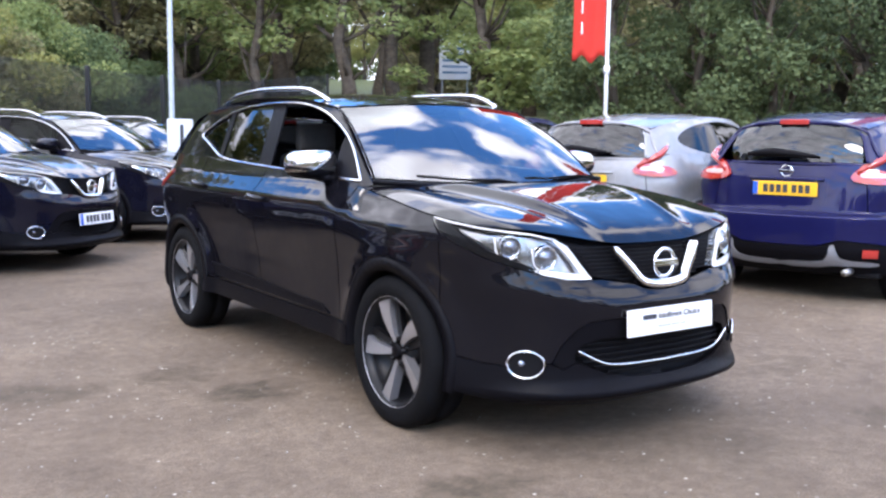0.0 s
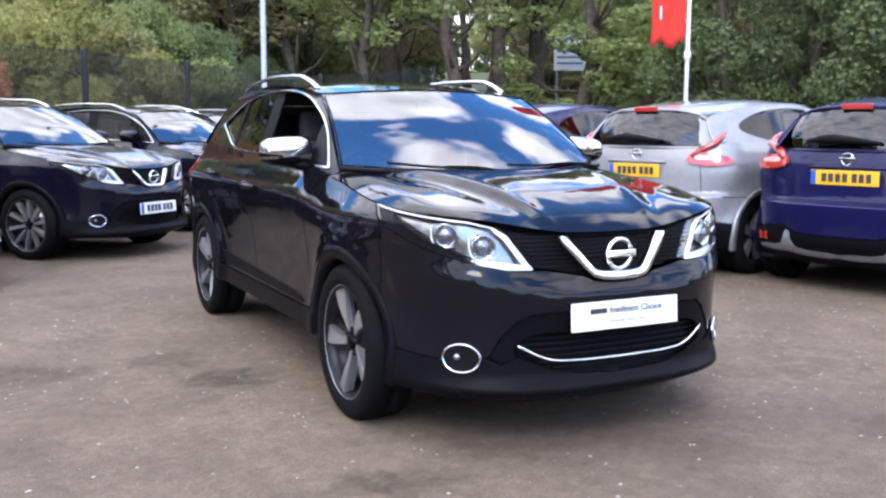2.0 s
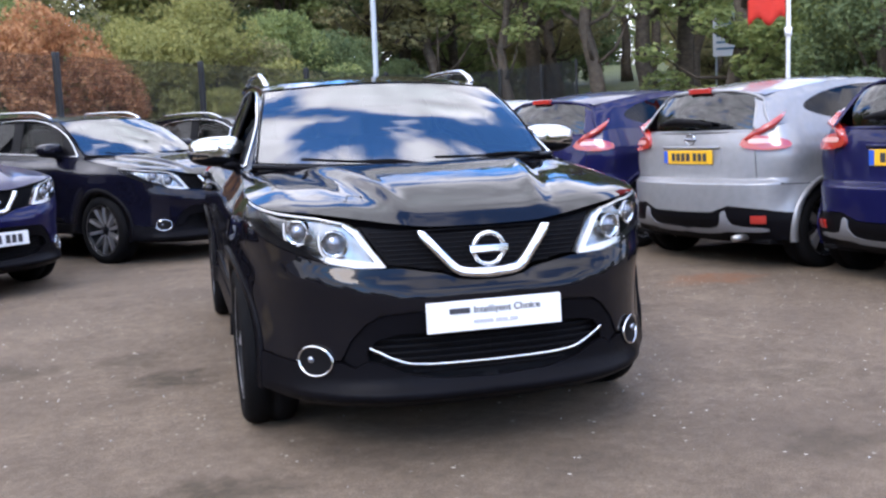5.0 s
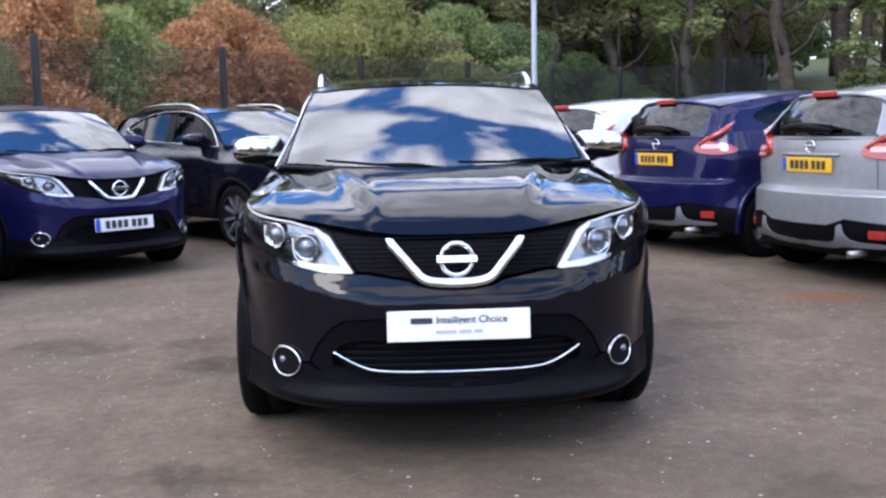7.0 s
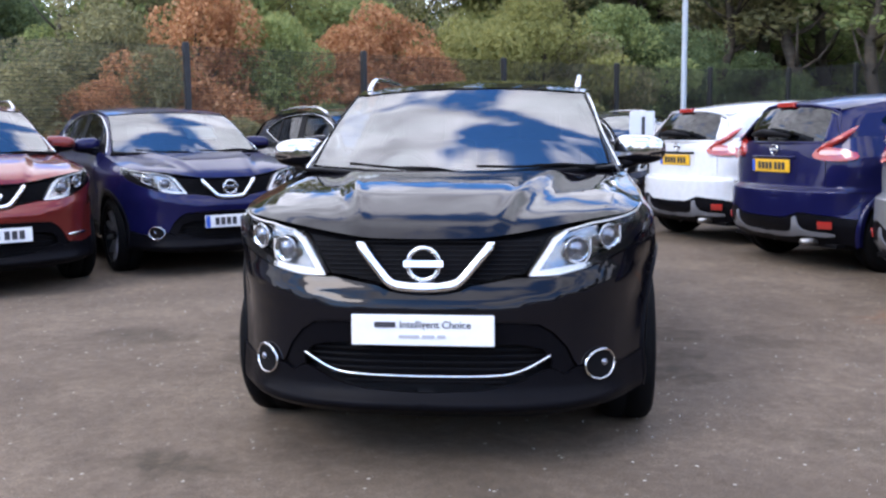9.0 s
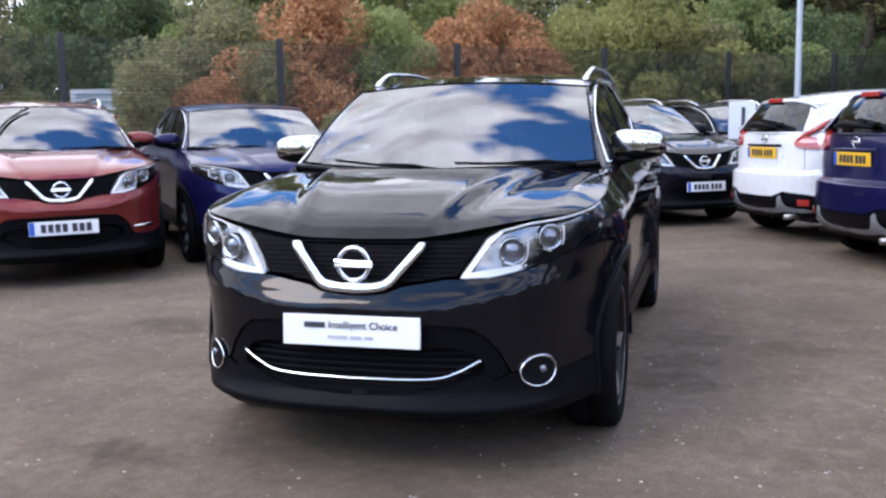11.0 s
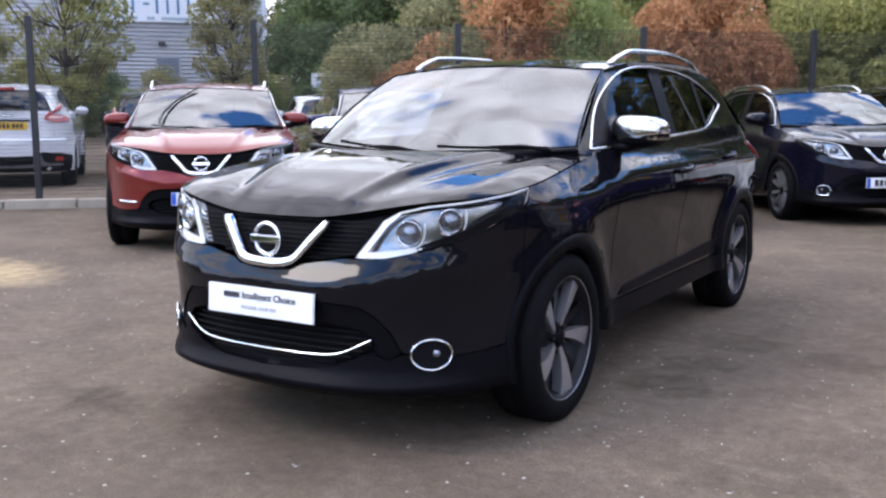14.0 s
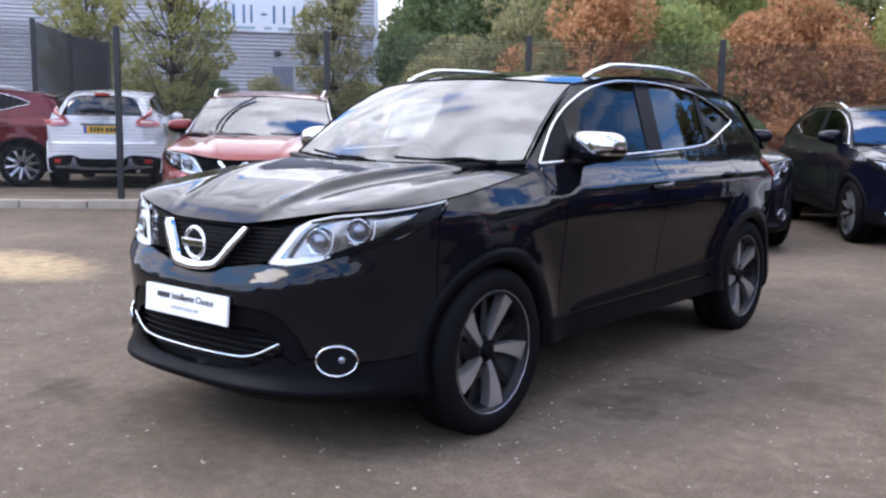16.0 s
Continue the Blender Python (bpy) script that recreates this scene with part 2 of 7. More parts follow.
def mirrored(verts, faces):
    """Adds the other half of the car, welded along the middle."""
    verts = [np.array(v) for v in verts]
    twin = {}
    for i in range(len(verts)):
        v = verts[i]
        if abs(v[0]) < 2e-3:
            v[0], twin[i] = 0.0, i
        else:
            twin[i] = len(verts)
            verts.append(np.array((-v[0], v[1], v[2])))
    return verts, faces + [tuple(twin[i] for i in f[::-1]) for f in faces]


def grid_mesh(name, fn, nu, nv, mirror=False, flip=False):
    """A net of fn(u, v) with u, v from 0 to 1."""
    u, v = np.meshgrid(np.linspace(0, 1, nu), np.linspace(0, 1, nv), indexing="ij")
    A = fn(u.ravel(), v.ravel())
    faces = [(i * nv + j, (i + 1) * nv + j, (i + 1) * nv + j + 1, i * nv + j + 1) for i in range(nu - 1) for j in range(nv - 1)]
    if flip:
        faces = [f[::-1] for f in faces]
    verts = list(A)
    if mirror:
        verts, faces = mirrored(verts, faces)
    return mesh_of(name, verts, faces)


def both(fn_points):
    """Points of the half x >= 0 as a row, then mirrored before it, so that the row runs over the whole width."""
    p = np.array(fn_points, float)
    q = p[::-1] * (-1, 1, 1)
    return np.concatenate([q[:-1] if abs(p[0, 0]) < 1e-6 else q, p])

# ---- materials ----
def material(name, colour, rough=0.5, metal=0.0, coat=0.0, var=0.0, scale=6.0, bump=0.0, bump_scale=60.0, fine=0.0, spec=0.5):
    """A surface with slow and fine changes of tone and a fine relief."""
    m = bpy.data.materials.new(name)
    m.use_nodes = True
    t = m.node_tree
    b = t.nodes["Principled BSDF"]
    b.inputs["Base Color"].default_value = (*colour, 1)
    b.inputs["Roughness"].default_value = rough
    b.inputs["Metallic"].default_value = metal
    b.inputs["Coat Weight"].default_value = coat
    b.inputs["Coat Roughness"].default_value = 0.03
    b.inputs["Specular IOR Level"].default_value = spec
    co = t.nodes.new("ShaderNodeTexCoord").outputs["Object"]
    if var:
        n1, n2 = t.nodes.new("ShaderNodeTexNoise"), t.nodes.new("ShaderNodeTexNoise")
        n1.inputs["Scale"].default_value, n2.inputs["Scale"].default_value = scale, scale * 9
        n1.inputs["Detail"].default_value = n2.inputs["Detail"].default_value = 5
        t.links.new(co, n1.inputs["Vector"]), t.links.new(co, n2.inputs["Vector"])
        add = t.nodes.new("ShaderNodeMath")
        add.operation = "ADD"
        t.links.new(n1.outputs["Fac"], add.inputs[0]), t.links.new(n2.outputs["Fac"], add.inputs[1])
        r = t.nodes.new("ShaderNodeMapRange")
        r.inputs["From Min"].default_value, r.inputs["From Max"].default_value = 0.6, 1.4
        r.inputs["To Min"].default_value, r.inputs["To Max"].default_value = 1 - var, 1 + var
        t.links.new(add.outputs[0], r.inputs["Value"])
        mul = t.nodes.new("ShaderNodeMix")
        mul.data_type, mul.blend_type = "RGBA", "MULTIPLY"
        mul.inputs["Factor"].default_value = 1
        mul.inputs["A"].default_value = (*colour, 1)
        t.links.new(r.outputs[0], mul.inputs["B"])
        t.links.new(mul.outputs["Result"], b.inputs["Base Color"])
    if bump:
        n = t.nodes.new("ShaderNodeTexNoise")
        n.inputs["Scale"].default_value, n.inputs["Detail"].default_value = bump_scale, 4
        t.links.new(co, n.inputs["Vector"])
        bp = t.nodes.new("ShaderNodeBump")
        bp.inputs["Strength"].default_value, bp.inputs["Distance"].default_value = bump, 0.01
        t.links.new(n.outputs["Fac"], bp.inputs["Height"]), t.links.new(bp.outputs["Normal"], b.inputs["Normal"])
    return m


def pane(name, tint, gloss_ior=1.6):
    """Clear or tinted glass: it lets light through and mirrors by the angle."""
    m = bpy.data.materials.new(name)
    m.use_nodes = True
    t = m.node_tree
    t.nodes.clear()
    out, mix = t.nodes.new("ShaderNodeOutputMaterial"), t.nodes.new("ShaderNodeMixShader")
    tr, gl, fr = t.nodes.new("ShaderNodeBsdfTransparent"), t.nodes.new("ShaderNodeBsdfGlossy"), t.nodes.new("ShaderNodeFresnel")
    tr.inputs["Color"].default_value = (*tint, 1)
    gl.inputs["Roughness"].default_value = 0.01
    fr.inputs["IOR"].default_value = gloss_ior
    t.links.new(fr.outputs[0], mix.inputs[0]), t.links.new(tr.outputs[0], mix.inputs[1]), t.links.new(gl.outputs[0], mix.inputs[2])
    t.links.new(mix.outputs[0], out.inputs["Surface"])
    return m


def paint(name, colour, metal=0.0, rough=0.25):
    """Car paint under clear lacquer, with a faint film of dust."""
    m = material(name, colour, rough, metal, 1.0, var=0.10, scale=2.0, spec=0.05)
    t = m.node_tree
    t.nodes["Principled BSDF"].inputs["Coat IOR"].default_value = 1.42
    n = t.nodes.new("ShaderNodeTexNoise")
    n.inputs["Scale"].default_value, n.inputs["Detail"].default_value = 7, 8
    r = t.nodes.new("ShaderNodeMapRange")
    r.inputs["From Min"].default_value, r.inputs["From Max"].default_value = 0.35, 0.75
    r.inputs["To Min"].default_value, r.inputs["To Max"].default_value = 0.02, 0.06
    co = t.nodes.new("ShaderNodeTexCoord").outputs["Object"]
    t.links.new(co, n.inputs["Vector"]), t.links.new(n.outputs["Fac"], r.inputs["Value"])
    t.links.new(r.outputs[0], t.nodes["Principled BSDF"].inputs["Coat Roughness"])
    # slight unevenness of the pressed panels
    w = t.nodes.new("ShaderNodeTexNoise")
    w.inputs["Scale"].default_value, w.inputs["Detail"].default_value = 4.5, 2
    t.links.new(co, w.inputs["Vector"])
    bp = t.nodes.new("ShaderNodeBump")
    bp.inputs["Strength"].default_value, bp.inputs["Distance"].default_value = 0.6, 0.0045
    t.links.new(w.outputs["Fac"], bp.inputs["Height"]), t.links.new(bp.outputs["Normal"], t.nodes["Principled BSDF"].inputs["Coat Normal"])
    return m


BLACK = paint("black_paint", (0.0046, 0.0044, 0.0062))
BLACK.node_tree.nodes["Principled BSDF"].inputs["Coat Weight"].default_value = 1.0
BLACK.node_tree.nodes["Principled BSDF"].inputs["Coat IOR"].default_value = 1.33
BLACK.node_tree.nodes["Principled BSDF"].inputs["Specular IOR Level"].default_value = 0.0
INK = paint("deep_blue_black_paint", (0.004, 0.004, 0.009))
INK.node_tree.nodes["Principled BSDF"].inputs["Coat Weight"].default_value = 0.9
INK.node_tree.nodes["Principled BSDF"].inputs["Coat IOR"].default_value = 1.35
BLUE = paint("ink_blue_paint", (0.007, 0.0075, 0.047), 0.25, 0.35)
BLUE.node_tree.nodes["Principled BSDF"].inputs["Coat Weight"].default_value = 0.65
SILVER = paint("silver_paint", (0.255, 0.255, 0.262), 0.45, 0.40)
SILVER.node_tree.nodes["Principled BSDF"].inputs["Coat IOR"].default_value = 1.32
WHITE = paint("white_paint", (0.60, 0.60, 0.60))
COPPER = paint("copper_red_paint", (0.165, 0.020, 0.0165), 0.4, 0.3)
MAROON = paint("maroon_paint", (0.12, 0.012, 0.018), 0.3, 0.3)
PLASTIC = material("black_plastic", (0.0042, 0.0040, 0.0052), 0.36, var=0.2, scale=8, bump=0.12, bump_scale=400, spec=0.05)
SMOKE = material("dark_recess", (0.0038, 0.0036, 0.0045), 0.6, var=0.2, spec=0.1)
CHROME = material("chrome", (0.74, 0.75, 0.76), 0.06, 1.0, var=0.03)
SATIN = material("satin_silver", (0.66, 0.66, 0.66), 0.18, 1.0, var=0.05)
MIRROR_SILVER = material("chromed_mirror_cap", (0.62, 0.62, 0.62), 0.10, 1.0, var=0.05)
ALLOY = material("machined_alloy", (0.50, 0.50, 0.52), 0.30, 0.85, var=0.10, scale=20)
RIM_DARK = material("dark_wheel_paint", (0.005, 0.005, 0.006), 0.4, var=0.2, spec=0.2)
TYRE = material("tyre_rubber", (0.0048, 0.0048, 0.0054), 0.75, var=0.25, scale=10, bump=0.4, bump_scale=120, spec=0.07)
GREY_TRIM = material("silver_grey_plastic", (0.17, 0.17, 0.18), 0.45, var=0.08)
STEEL = material("brake_steel", (0.30, 0.29, 0.28), 0.4, 0.9, var=0.2, scale=30)
SEAT = material("seat_cloth", (0.035, 0.034, 0.034), 0.9, var=0.2, bump=0.3, bump_scale=300)
DASH = material("dash_plastic", (0.022, 0.022, 0.023), 0.7, var=0.15)
GLASS = pane("clear_car_glass", (0.60, 0.66, 0.66), 3.0)
DARK_GLASS = pane("privacy_glass", (0.03, 0.034, 0.038), 1.36)
SIDE_GLASS = pane("side_glass", (0.35, 0.39, 0.40), 1.2)
REAR_GLASS = pane("dark_rear_glass", (0.06, 0.065, 0.072), 1.75)
CLEAR = pane("lamp_cover", (0.95, 0.95, 0.95), 1.22)
LENS = material("lens_glass", (0.20, 0.21, 0.24), 0.05, 0.7, 1.0)
LAMP = material("lamp_reflector", (0.28, 0.278, 0.275), 0.18, 0.9, var=0.25, scale=25)
BAND = material("white_light_band", (0.87, 0.86, 0.83), 0.25, var=0.04)
RED_LENS = material("red_lamp_lens", (0.33, 0.022, 0.016), 0.12, 0.0, 1.0, var=0.1)
PALE_LENS = material("pale_lamp_lens", (0.62, 0.33, 0.29), 0.15, 0.0, 1.0, var=0.08)
PLATE_WHITE = material("plate_white", (0.75, 0.75, 0.74), 0.4, var=0.04)
PLATE_YELLOW = material("plate_yellow", (0.75, 0.42, 0.02), 0.4, var=0.05)
BLUE_BAND = material("plate_blue", (0.02, 0.09, 0.45), 0.4, var=0.05)
INK_BAR = material("printed_bars", (0.03, 0.03, 0.035), 0.6, var=0.1)
GREY_BAR = material("pale_printed_bars", (0.42, 0.42, 0.44), 0.6, var=0.1)
PAPER = material("card_blue", (0.55, 0.76, 0.88), 0.6, var=0.04)


def kit_mats(body, cap=None, roof=None):
    return dict(paint=body, paint_roof=roof or body, mirror_cap=cap or body, plastic=PLASTIC, black=SMOKE, chrome=CHROME, silver=SATIN, alloy=ALLOY, rim_dark=RIM_DARK, tyre=TYRE, steel=STEEL, trim=PLASTIC,
                seat=SEAT, trim_dark=DASH, glass=GLASS, glass_dark=DARK_GLASS, glass_rear=REAR_GLASS, glass_side=SIDE_GLASS, clear=CLEAR, lens=LENS, lamp_house=LAMP, white_band=BAND, pale_lens=PALE_LENS, red_lens=RED_LENS, white=WHITE, grey_trim=GREY_TRIM)


# oil stains and, last, shade painted under the black car: x, y, reach, how much flatter across, depth of tone
STAINS_AND_SHADE = [(-1.17, -0.42, 0.26, 1.3, 0.85), (-2.0, 0.05, 0.34, 1.8, 0.55), (-1.37, 0.08, 0.20, 1.2, 0.6), (-0.93, -2.17, 0.26, 1.4, 0.6), (-1.1, -2.05, 0.14, 1.0, 0.7), (1.08, -0.65, 0.22, 1.2, 0.7),
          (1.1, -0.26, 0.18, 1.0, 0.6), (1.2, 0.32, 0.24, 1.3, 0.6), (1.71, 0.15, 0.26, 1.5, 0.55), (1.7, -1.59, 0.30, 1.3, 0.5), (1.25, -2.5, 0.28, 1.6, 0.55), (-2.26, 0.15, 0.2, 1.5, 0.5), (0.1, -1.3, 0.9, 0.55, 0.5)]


# asphalt: worn grey-brown, with patches, oil stains, shade painted under the car and pale chips
def asphalt():
    m = material("worn_asphalt", (0.1, 0.1, 0.1), 0.9, spec=0.22)
    t = m.node_tree
    b = t.nodes["Principled BSDF"]
    co = t.nodes.new("ShaderNodeTexCoord").outputs["Object"]

    def noise_node(scale, detail=6, rough=0.6):
        n = t.nodes.new("ShaderNodeTexNoise")
        n.inputs["Scale"].default_value, n.inputs["Detail"].default_value, n.inputs["Roughness"].default_value = scale, detail, rough
        t.links.new(co, n.inputs["Vector"])
        return n.outputs["Fac"]

    def ramp(src, *stops):
        r = t.nodes.new("ShaderNodeValToRGB")
        e = r.color_ramp.elements
        while len(e) < len(stops):
            e.new(0.5)
        for k, (p, c) in zip(e, stops):
            k.position, k.color = p, (*c, 1)
        t.links.new(src, r.inputs[0])
        return r.outputs[0]

    def mix(kind, fac, a, c):
        x = t.nodes.new("ShaderNodeMix")
        x.data_type, x.blend_type = "RGBA", kind
        if isinstance(fac, float):
            x.inputs["Factor"].default_value = fac
        else:
            t.links.new(fac, x.inputs["Factor"])
        t.links.new(a, x.inputs["A"])
        t.links.new(c, x.inputs["B"]) if not isinstance(c, tuple) else setattr(x.inputs["B"], "default_value", (*c, 1))
        return x.outputs["Result"]
    base = ramp(noise_node(0.35), (0.30, (0.111, 0.083, 0.0595)), (0.70, (0.159, 0.122, 0.089)))
    mid = ramp(noise_node(2.2, 8), (0.30, (0.74, 0.73, 0.72)), (0.70, (1.20, 1.19, 1.17)))
    grit = ramp(noise_node(140, 3, 0.8), (0.34, (0.62, 0.62, 0.62)), (0.66, (1.35, 1.35, 1.35)))
    patch = ramp(noise_node(13, 6, 0.7), (0.34, (0.82, 0.81, 0.80)), (0.66, (1.17, 1.17, 1.16)))
    col = mix("MULTIPLY", 1.0, mix("MULTIPLY", 1.0, mix("MULTIPLY", 1.0, base, mid), patch), grit)
    # oil stains and the painted shade, each with its own ragged outline, and a rusty patch
    warp = t.nodes.new("ShaderNodeTexNoise")
    warp.inputs["Scale"].default_value, warp.inputs["Detail"].default_value = 6.0, 9
    t.links.new(co, warp.inputs["Vector"])
    shift = t.nodes.new("ShaderNodeVectorMath")
    shift.operation = "MULTIPLY_ADD"
    shift.inputs[1].default_value, shift.inputs[2].default_value = (0.62, 0.62, 0), (-0.31, -0.31, 0)
    t.links.new(warp.outputs["Color"], shift.inputs[0])
    moved = t.nodes.new("ShaderNodeVectorMath")
    moved.operation = "ADD"
    t.links.new(co, moved.inputs[0]), t.links.new(shift.outputs[0], moved.inputs[1])

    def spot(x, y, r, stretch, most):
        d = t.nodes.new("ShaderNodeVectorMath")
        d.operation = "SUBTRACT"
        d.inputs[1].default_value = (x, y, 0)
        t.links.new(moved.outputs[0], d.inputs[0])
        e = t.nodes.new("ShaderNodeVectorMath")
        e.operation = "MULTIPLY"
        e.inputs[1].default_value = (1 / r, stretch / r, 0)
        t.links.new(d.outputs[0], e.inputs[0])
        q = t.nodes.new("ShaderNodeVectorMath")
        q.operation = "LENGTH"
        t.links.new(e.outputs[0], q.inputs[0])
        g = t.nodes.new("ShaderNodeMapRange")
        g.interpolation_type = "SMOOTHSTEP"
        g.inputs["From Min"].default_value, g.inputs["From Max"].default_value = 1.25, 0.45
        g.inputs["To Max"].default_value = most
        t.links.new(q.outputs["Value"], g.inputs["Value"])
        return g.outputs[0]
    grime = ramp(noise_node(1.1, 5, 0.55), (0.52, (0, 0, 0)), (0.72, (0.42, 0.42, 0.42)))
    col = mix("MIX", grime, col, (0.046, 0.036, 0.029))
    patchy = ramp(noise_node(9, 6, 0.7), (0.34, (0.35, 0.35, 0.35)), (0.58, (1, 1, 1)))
    for x, y, r, st, most in STAINS_AND_SHADE:
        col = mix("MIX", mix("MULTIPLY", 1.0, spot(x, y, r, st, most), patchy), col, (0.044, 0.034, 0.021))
    col = mix("MIX", mix("MULTIPLY", 1.0, spot(-4.95, -0.50, 1.15, 1.9, 1.0), patchy), col, (0.42, 0.31, 0.17))
    col = mix("MIX", mix("MULTIPLY", 1.0, spot(2.9, 0.95, 0.42, 1.7, 0.75), patchy), col, (0.17, 0.075, 0.035))
    v = t.nodes.new("ShaderNodeTexVoronoi")
    v.inputs["Scale"].default_value = 10.5
    t.links.new(co, v.inputs["Vector"])
    chip = ramp(v.outputs["Distance"], (0.06, (1, 1, 1)), (0.10, (0, 0, 0)))
    pick = ramp(noise_node(1.3), (0.44, (0, 0, 0)), (0.56, (1, 1, 1)))
    col = mix("MIX", mix("MULTIPLY", 1.0, chip, pick), col, (0.46, 0.42, 0.35))
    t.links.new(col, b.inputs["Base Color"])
    bp = t.nodes.new("ShaderNodeBump")
    bp.inputs["Strength"].default_value, bp.inputs["Distance"].default_value = 0.4, 0.006
    t.links.new(noise_node(90, 5, 0.8), bp.inputs["Height"]), t.links.new(bp.outputs["Normal"], b.inputs["Normal"])
    return m


ASPHALT = asphalt()


def varied(name, colours, rough=0.7, scale=3.0, per_piece=True, bump=0.0, translucent=0.0):
    """A surface whose tone runs through several colours, piece by piece and over the whole."""
    m = bpy.data.materials.new(name)
    m.use_nodes = True
    t = m.node_tree
    b = t.nodes["Principled BSDF"]
    b.inputs["Roughness"].default_value = rough
    b.inputs["Specular IOR Level"].default_value = 0.25
    co = t.nodes.new("ShaderNodeTexCoord").outputs["Object"]
    n = t.nodes.new("ShaderNodeTexNoise")
    n.inputs["Scale"].default_value, n.inputs["Detail"].default_value = scale, 4
    t.links.new(co, n.inputs["Vector"])
    src = n.outputs["Fac"]
    if per_piece:
        g = t.nodes.new("ShaderNodeNewGeometry")
        info = t.nodes.new("ShaderNodeObjectInfo")
        a = t.nodes.new("ShaderNodeMath")
        a.operation, a.inputs[2].default_value = "MULTIPLY_ADD", 0.0
        a.inputs[1].default_value = 0.5
        t.links.new(g.outputs["Random Per Island"], a.inputs[0])
        h = t.nodes.new("ShaderNodeMath")
        h.operation, h.inputs[1].default_value = "MULTIPLY_ADD", 0.55
        t.links.new(n.outputs["Fac"], h.inputs[0]), t.links.new(a.outputs[0], h.inputs[2])
        k = t.nodes.new("ShaderNodeMath")
        k.operation, k.inputs[1].default_value = "MULTIPLY_ADD", 0.22
        t.links.new(info.outputs["Random"], k.inputs[0]), t.links.new(h.outputs[0], k.inputs[2])
        src = k.outputs[0]
    r = t.nodes.new("ShaderNodeValToRGB")
    e = r.color_ramp.elements
    while len(e) < len(colours):
        e.new(0.5)
    for i, (el, c) in enumerate(zip(e, colours)):
        el.position, el.color = 0.2 + 0.7 * i / (len(colours) - 1), (*c, 1)
    t.links.new(src, r.inputs[0]), t.links.new(r.outputs[0], b.inputs["Base Color"])
    if translucent:
        tl, mx = t.nodes.new("ShaderNodeBsdfTranslucent"), t.nodes.new("ShaderNodeMixShader")
        mx.inputs[0].default_value = translucent
        t.links.new(r.outputs[0], tl.inputs["Color"])
        t.links.new(b.outputs[0], mx.inputs[1]), t.links.new(tl.outputs[0], mx.inputs[2])
        t.links.new(mx.outputs[0], t.nodes["Material Output"].inputs["Surface"])
    if bump:
        bn = t.nodes.new("ShaderNodeTexNoise")
        bn.inputs["Scale"].default_value, bn.inputs["Detail"].default_value = 18, 6
        t.links.new(co, bn.inputs["Vector"])
        bp = t.nodes.new("ShaderNodeBump")
        bp.inputs["Strength"].default_value, bp.inputs["Distance"].default_value = bump, 0.03
        t.links.new(bn.outputs["Fac"], bp.inputs["Height"]), t.links.new(bp.outputs["Normal"], b.inputs["Normal"])
    return m


LEAF_DARK = varied("dark_leaves", [(0.046, 0.068, 0.036), (0.091, 0.128, 0.056), (0.169, 0.210, 0.088)], translucent=0.42)
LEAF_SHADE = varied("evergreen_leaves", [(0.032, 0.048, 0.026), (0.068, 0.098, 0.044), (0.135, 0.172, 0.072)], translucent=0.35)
LEAF_MID = varied("green_leaves", [(0.101, 0.136, 0.052), (0.198, 0.247, 0.092), (0.331, 0.364, 0.137)], translucent=0.52)
LEAF_SPRING = varied("spring_leaves", [(0.13, 0.145, 0.052), (0.24, 0.245, 0.083), (0.36, 0.345, 0.125)], translucent=0.55)
LEAF_COPPER = varied("copper_leaves", [(0.22, 0.106, 0.054), (0.44, 0.215, 0.10), (0.60, 0.345, 0.175)], translucent=0.50)
LEAF_OLIVE = varied("olive_leaves", [(0.098, 0.103, 0.053), (0.214, 0.205, 0.100), (0.346, 0.313, 0.151)], translucent=0.47)
LEAF_YOUNG = varied("young_leaves", [(0.14, 0.148, 0.058), (0.24, 0.24, 0.088), (0.34, 0.325, 0.13)], translucent=0.5)
BARK = varied("bark", [(0.030, 0.024, 0.018), (0.075, 0.060, 0.045), (0.13, 0.11, 0.085)], 0.9, 5.0, False, bump=0.8)
GRASS = varied("rough_grass", [(0.028, 0.038, 0.012), (0.055, 0.066, 0.020), (0.095, 0.095, 0.038)], 0.9, 0.8, False, bump=0.6)
BLADE = varied("grass_blades", [(0.04, 0.06, 0.012), (0.09, 0.11, 0.025), (0.17, 0.17, 0.06)], 0.8, 1.0, translucent=0.25)
FENCE = material("black_fence_paint", (0.012, 0.013, 0.014), 0.5, var=0.15)
POST_GREY = material("galvanised_post", (0.26, 0.29, 0.31), 0.5, 0.2, var=0.12)
POLE_WHITE = material("white_pole_paint", (0.78, 0.78, 0.76), 0.4, var=0.05)
FLAG_RED = material("red_flag_cloth", (0.50, 0.022, 0.010), 0.8, var=0.12, scale=4, bump=0.2, bump_scale=200)
KERB = material("kerb_concrete", (0.33, 0.285, 0.22), 0.9, var=0.25, scale=5, bump=0.4, bump_scale=80)
CLAD = material("grey_cladding", (0.33, 0.335, 0.345), 0.5, 0.1, var=0.06, scale=0.6)
SIGN_WHITE = material("sign_white", (0.55, 0.57, 0.60), 0.5, var=0.04)
SIGN_BLUE = material("sign_blue_print", (0.06, 0.14, 0.24), 0.6, var=0.06)
SIGN_GREY = material("sign_grey_print", (0.25, 0.32, 0.36), 0.6, var=0.06)
DOOR_GREY = material("grey_steel_door", (0.12, 0.14, 0.17), 0.5, var=0.08)
RUBBER = material("black_cable", (0.015, 0.015, 0.016), 0.5, var=0.2)
STONE = varied("pale_stone", [(0.18, 0.17, 0.15), (0.34, 0.32, 0.29), (0.55, 0.53, 0.50)], 0.8, 9.0)

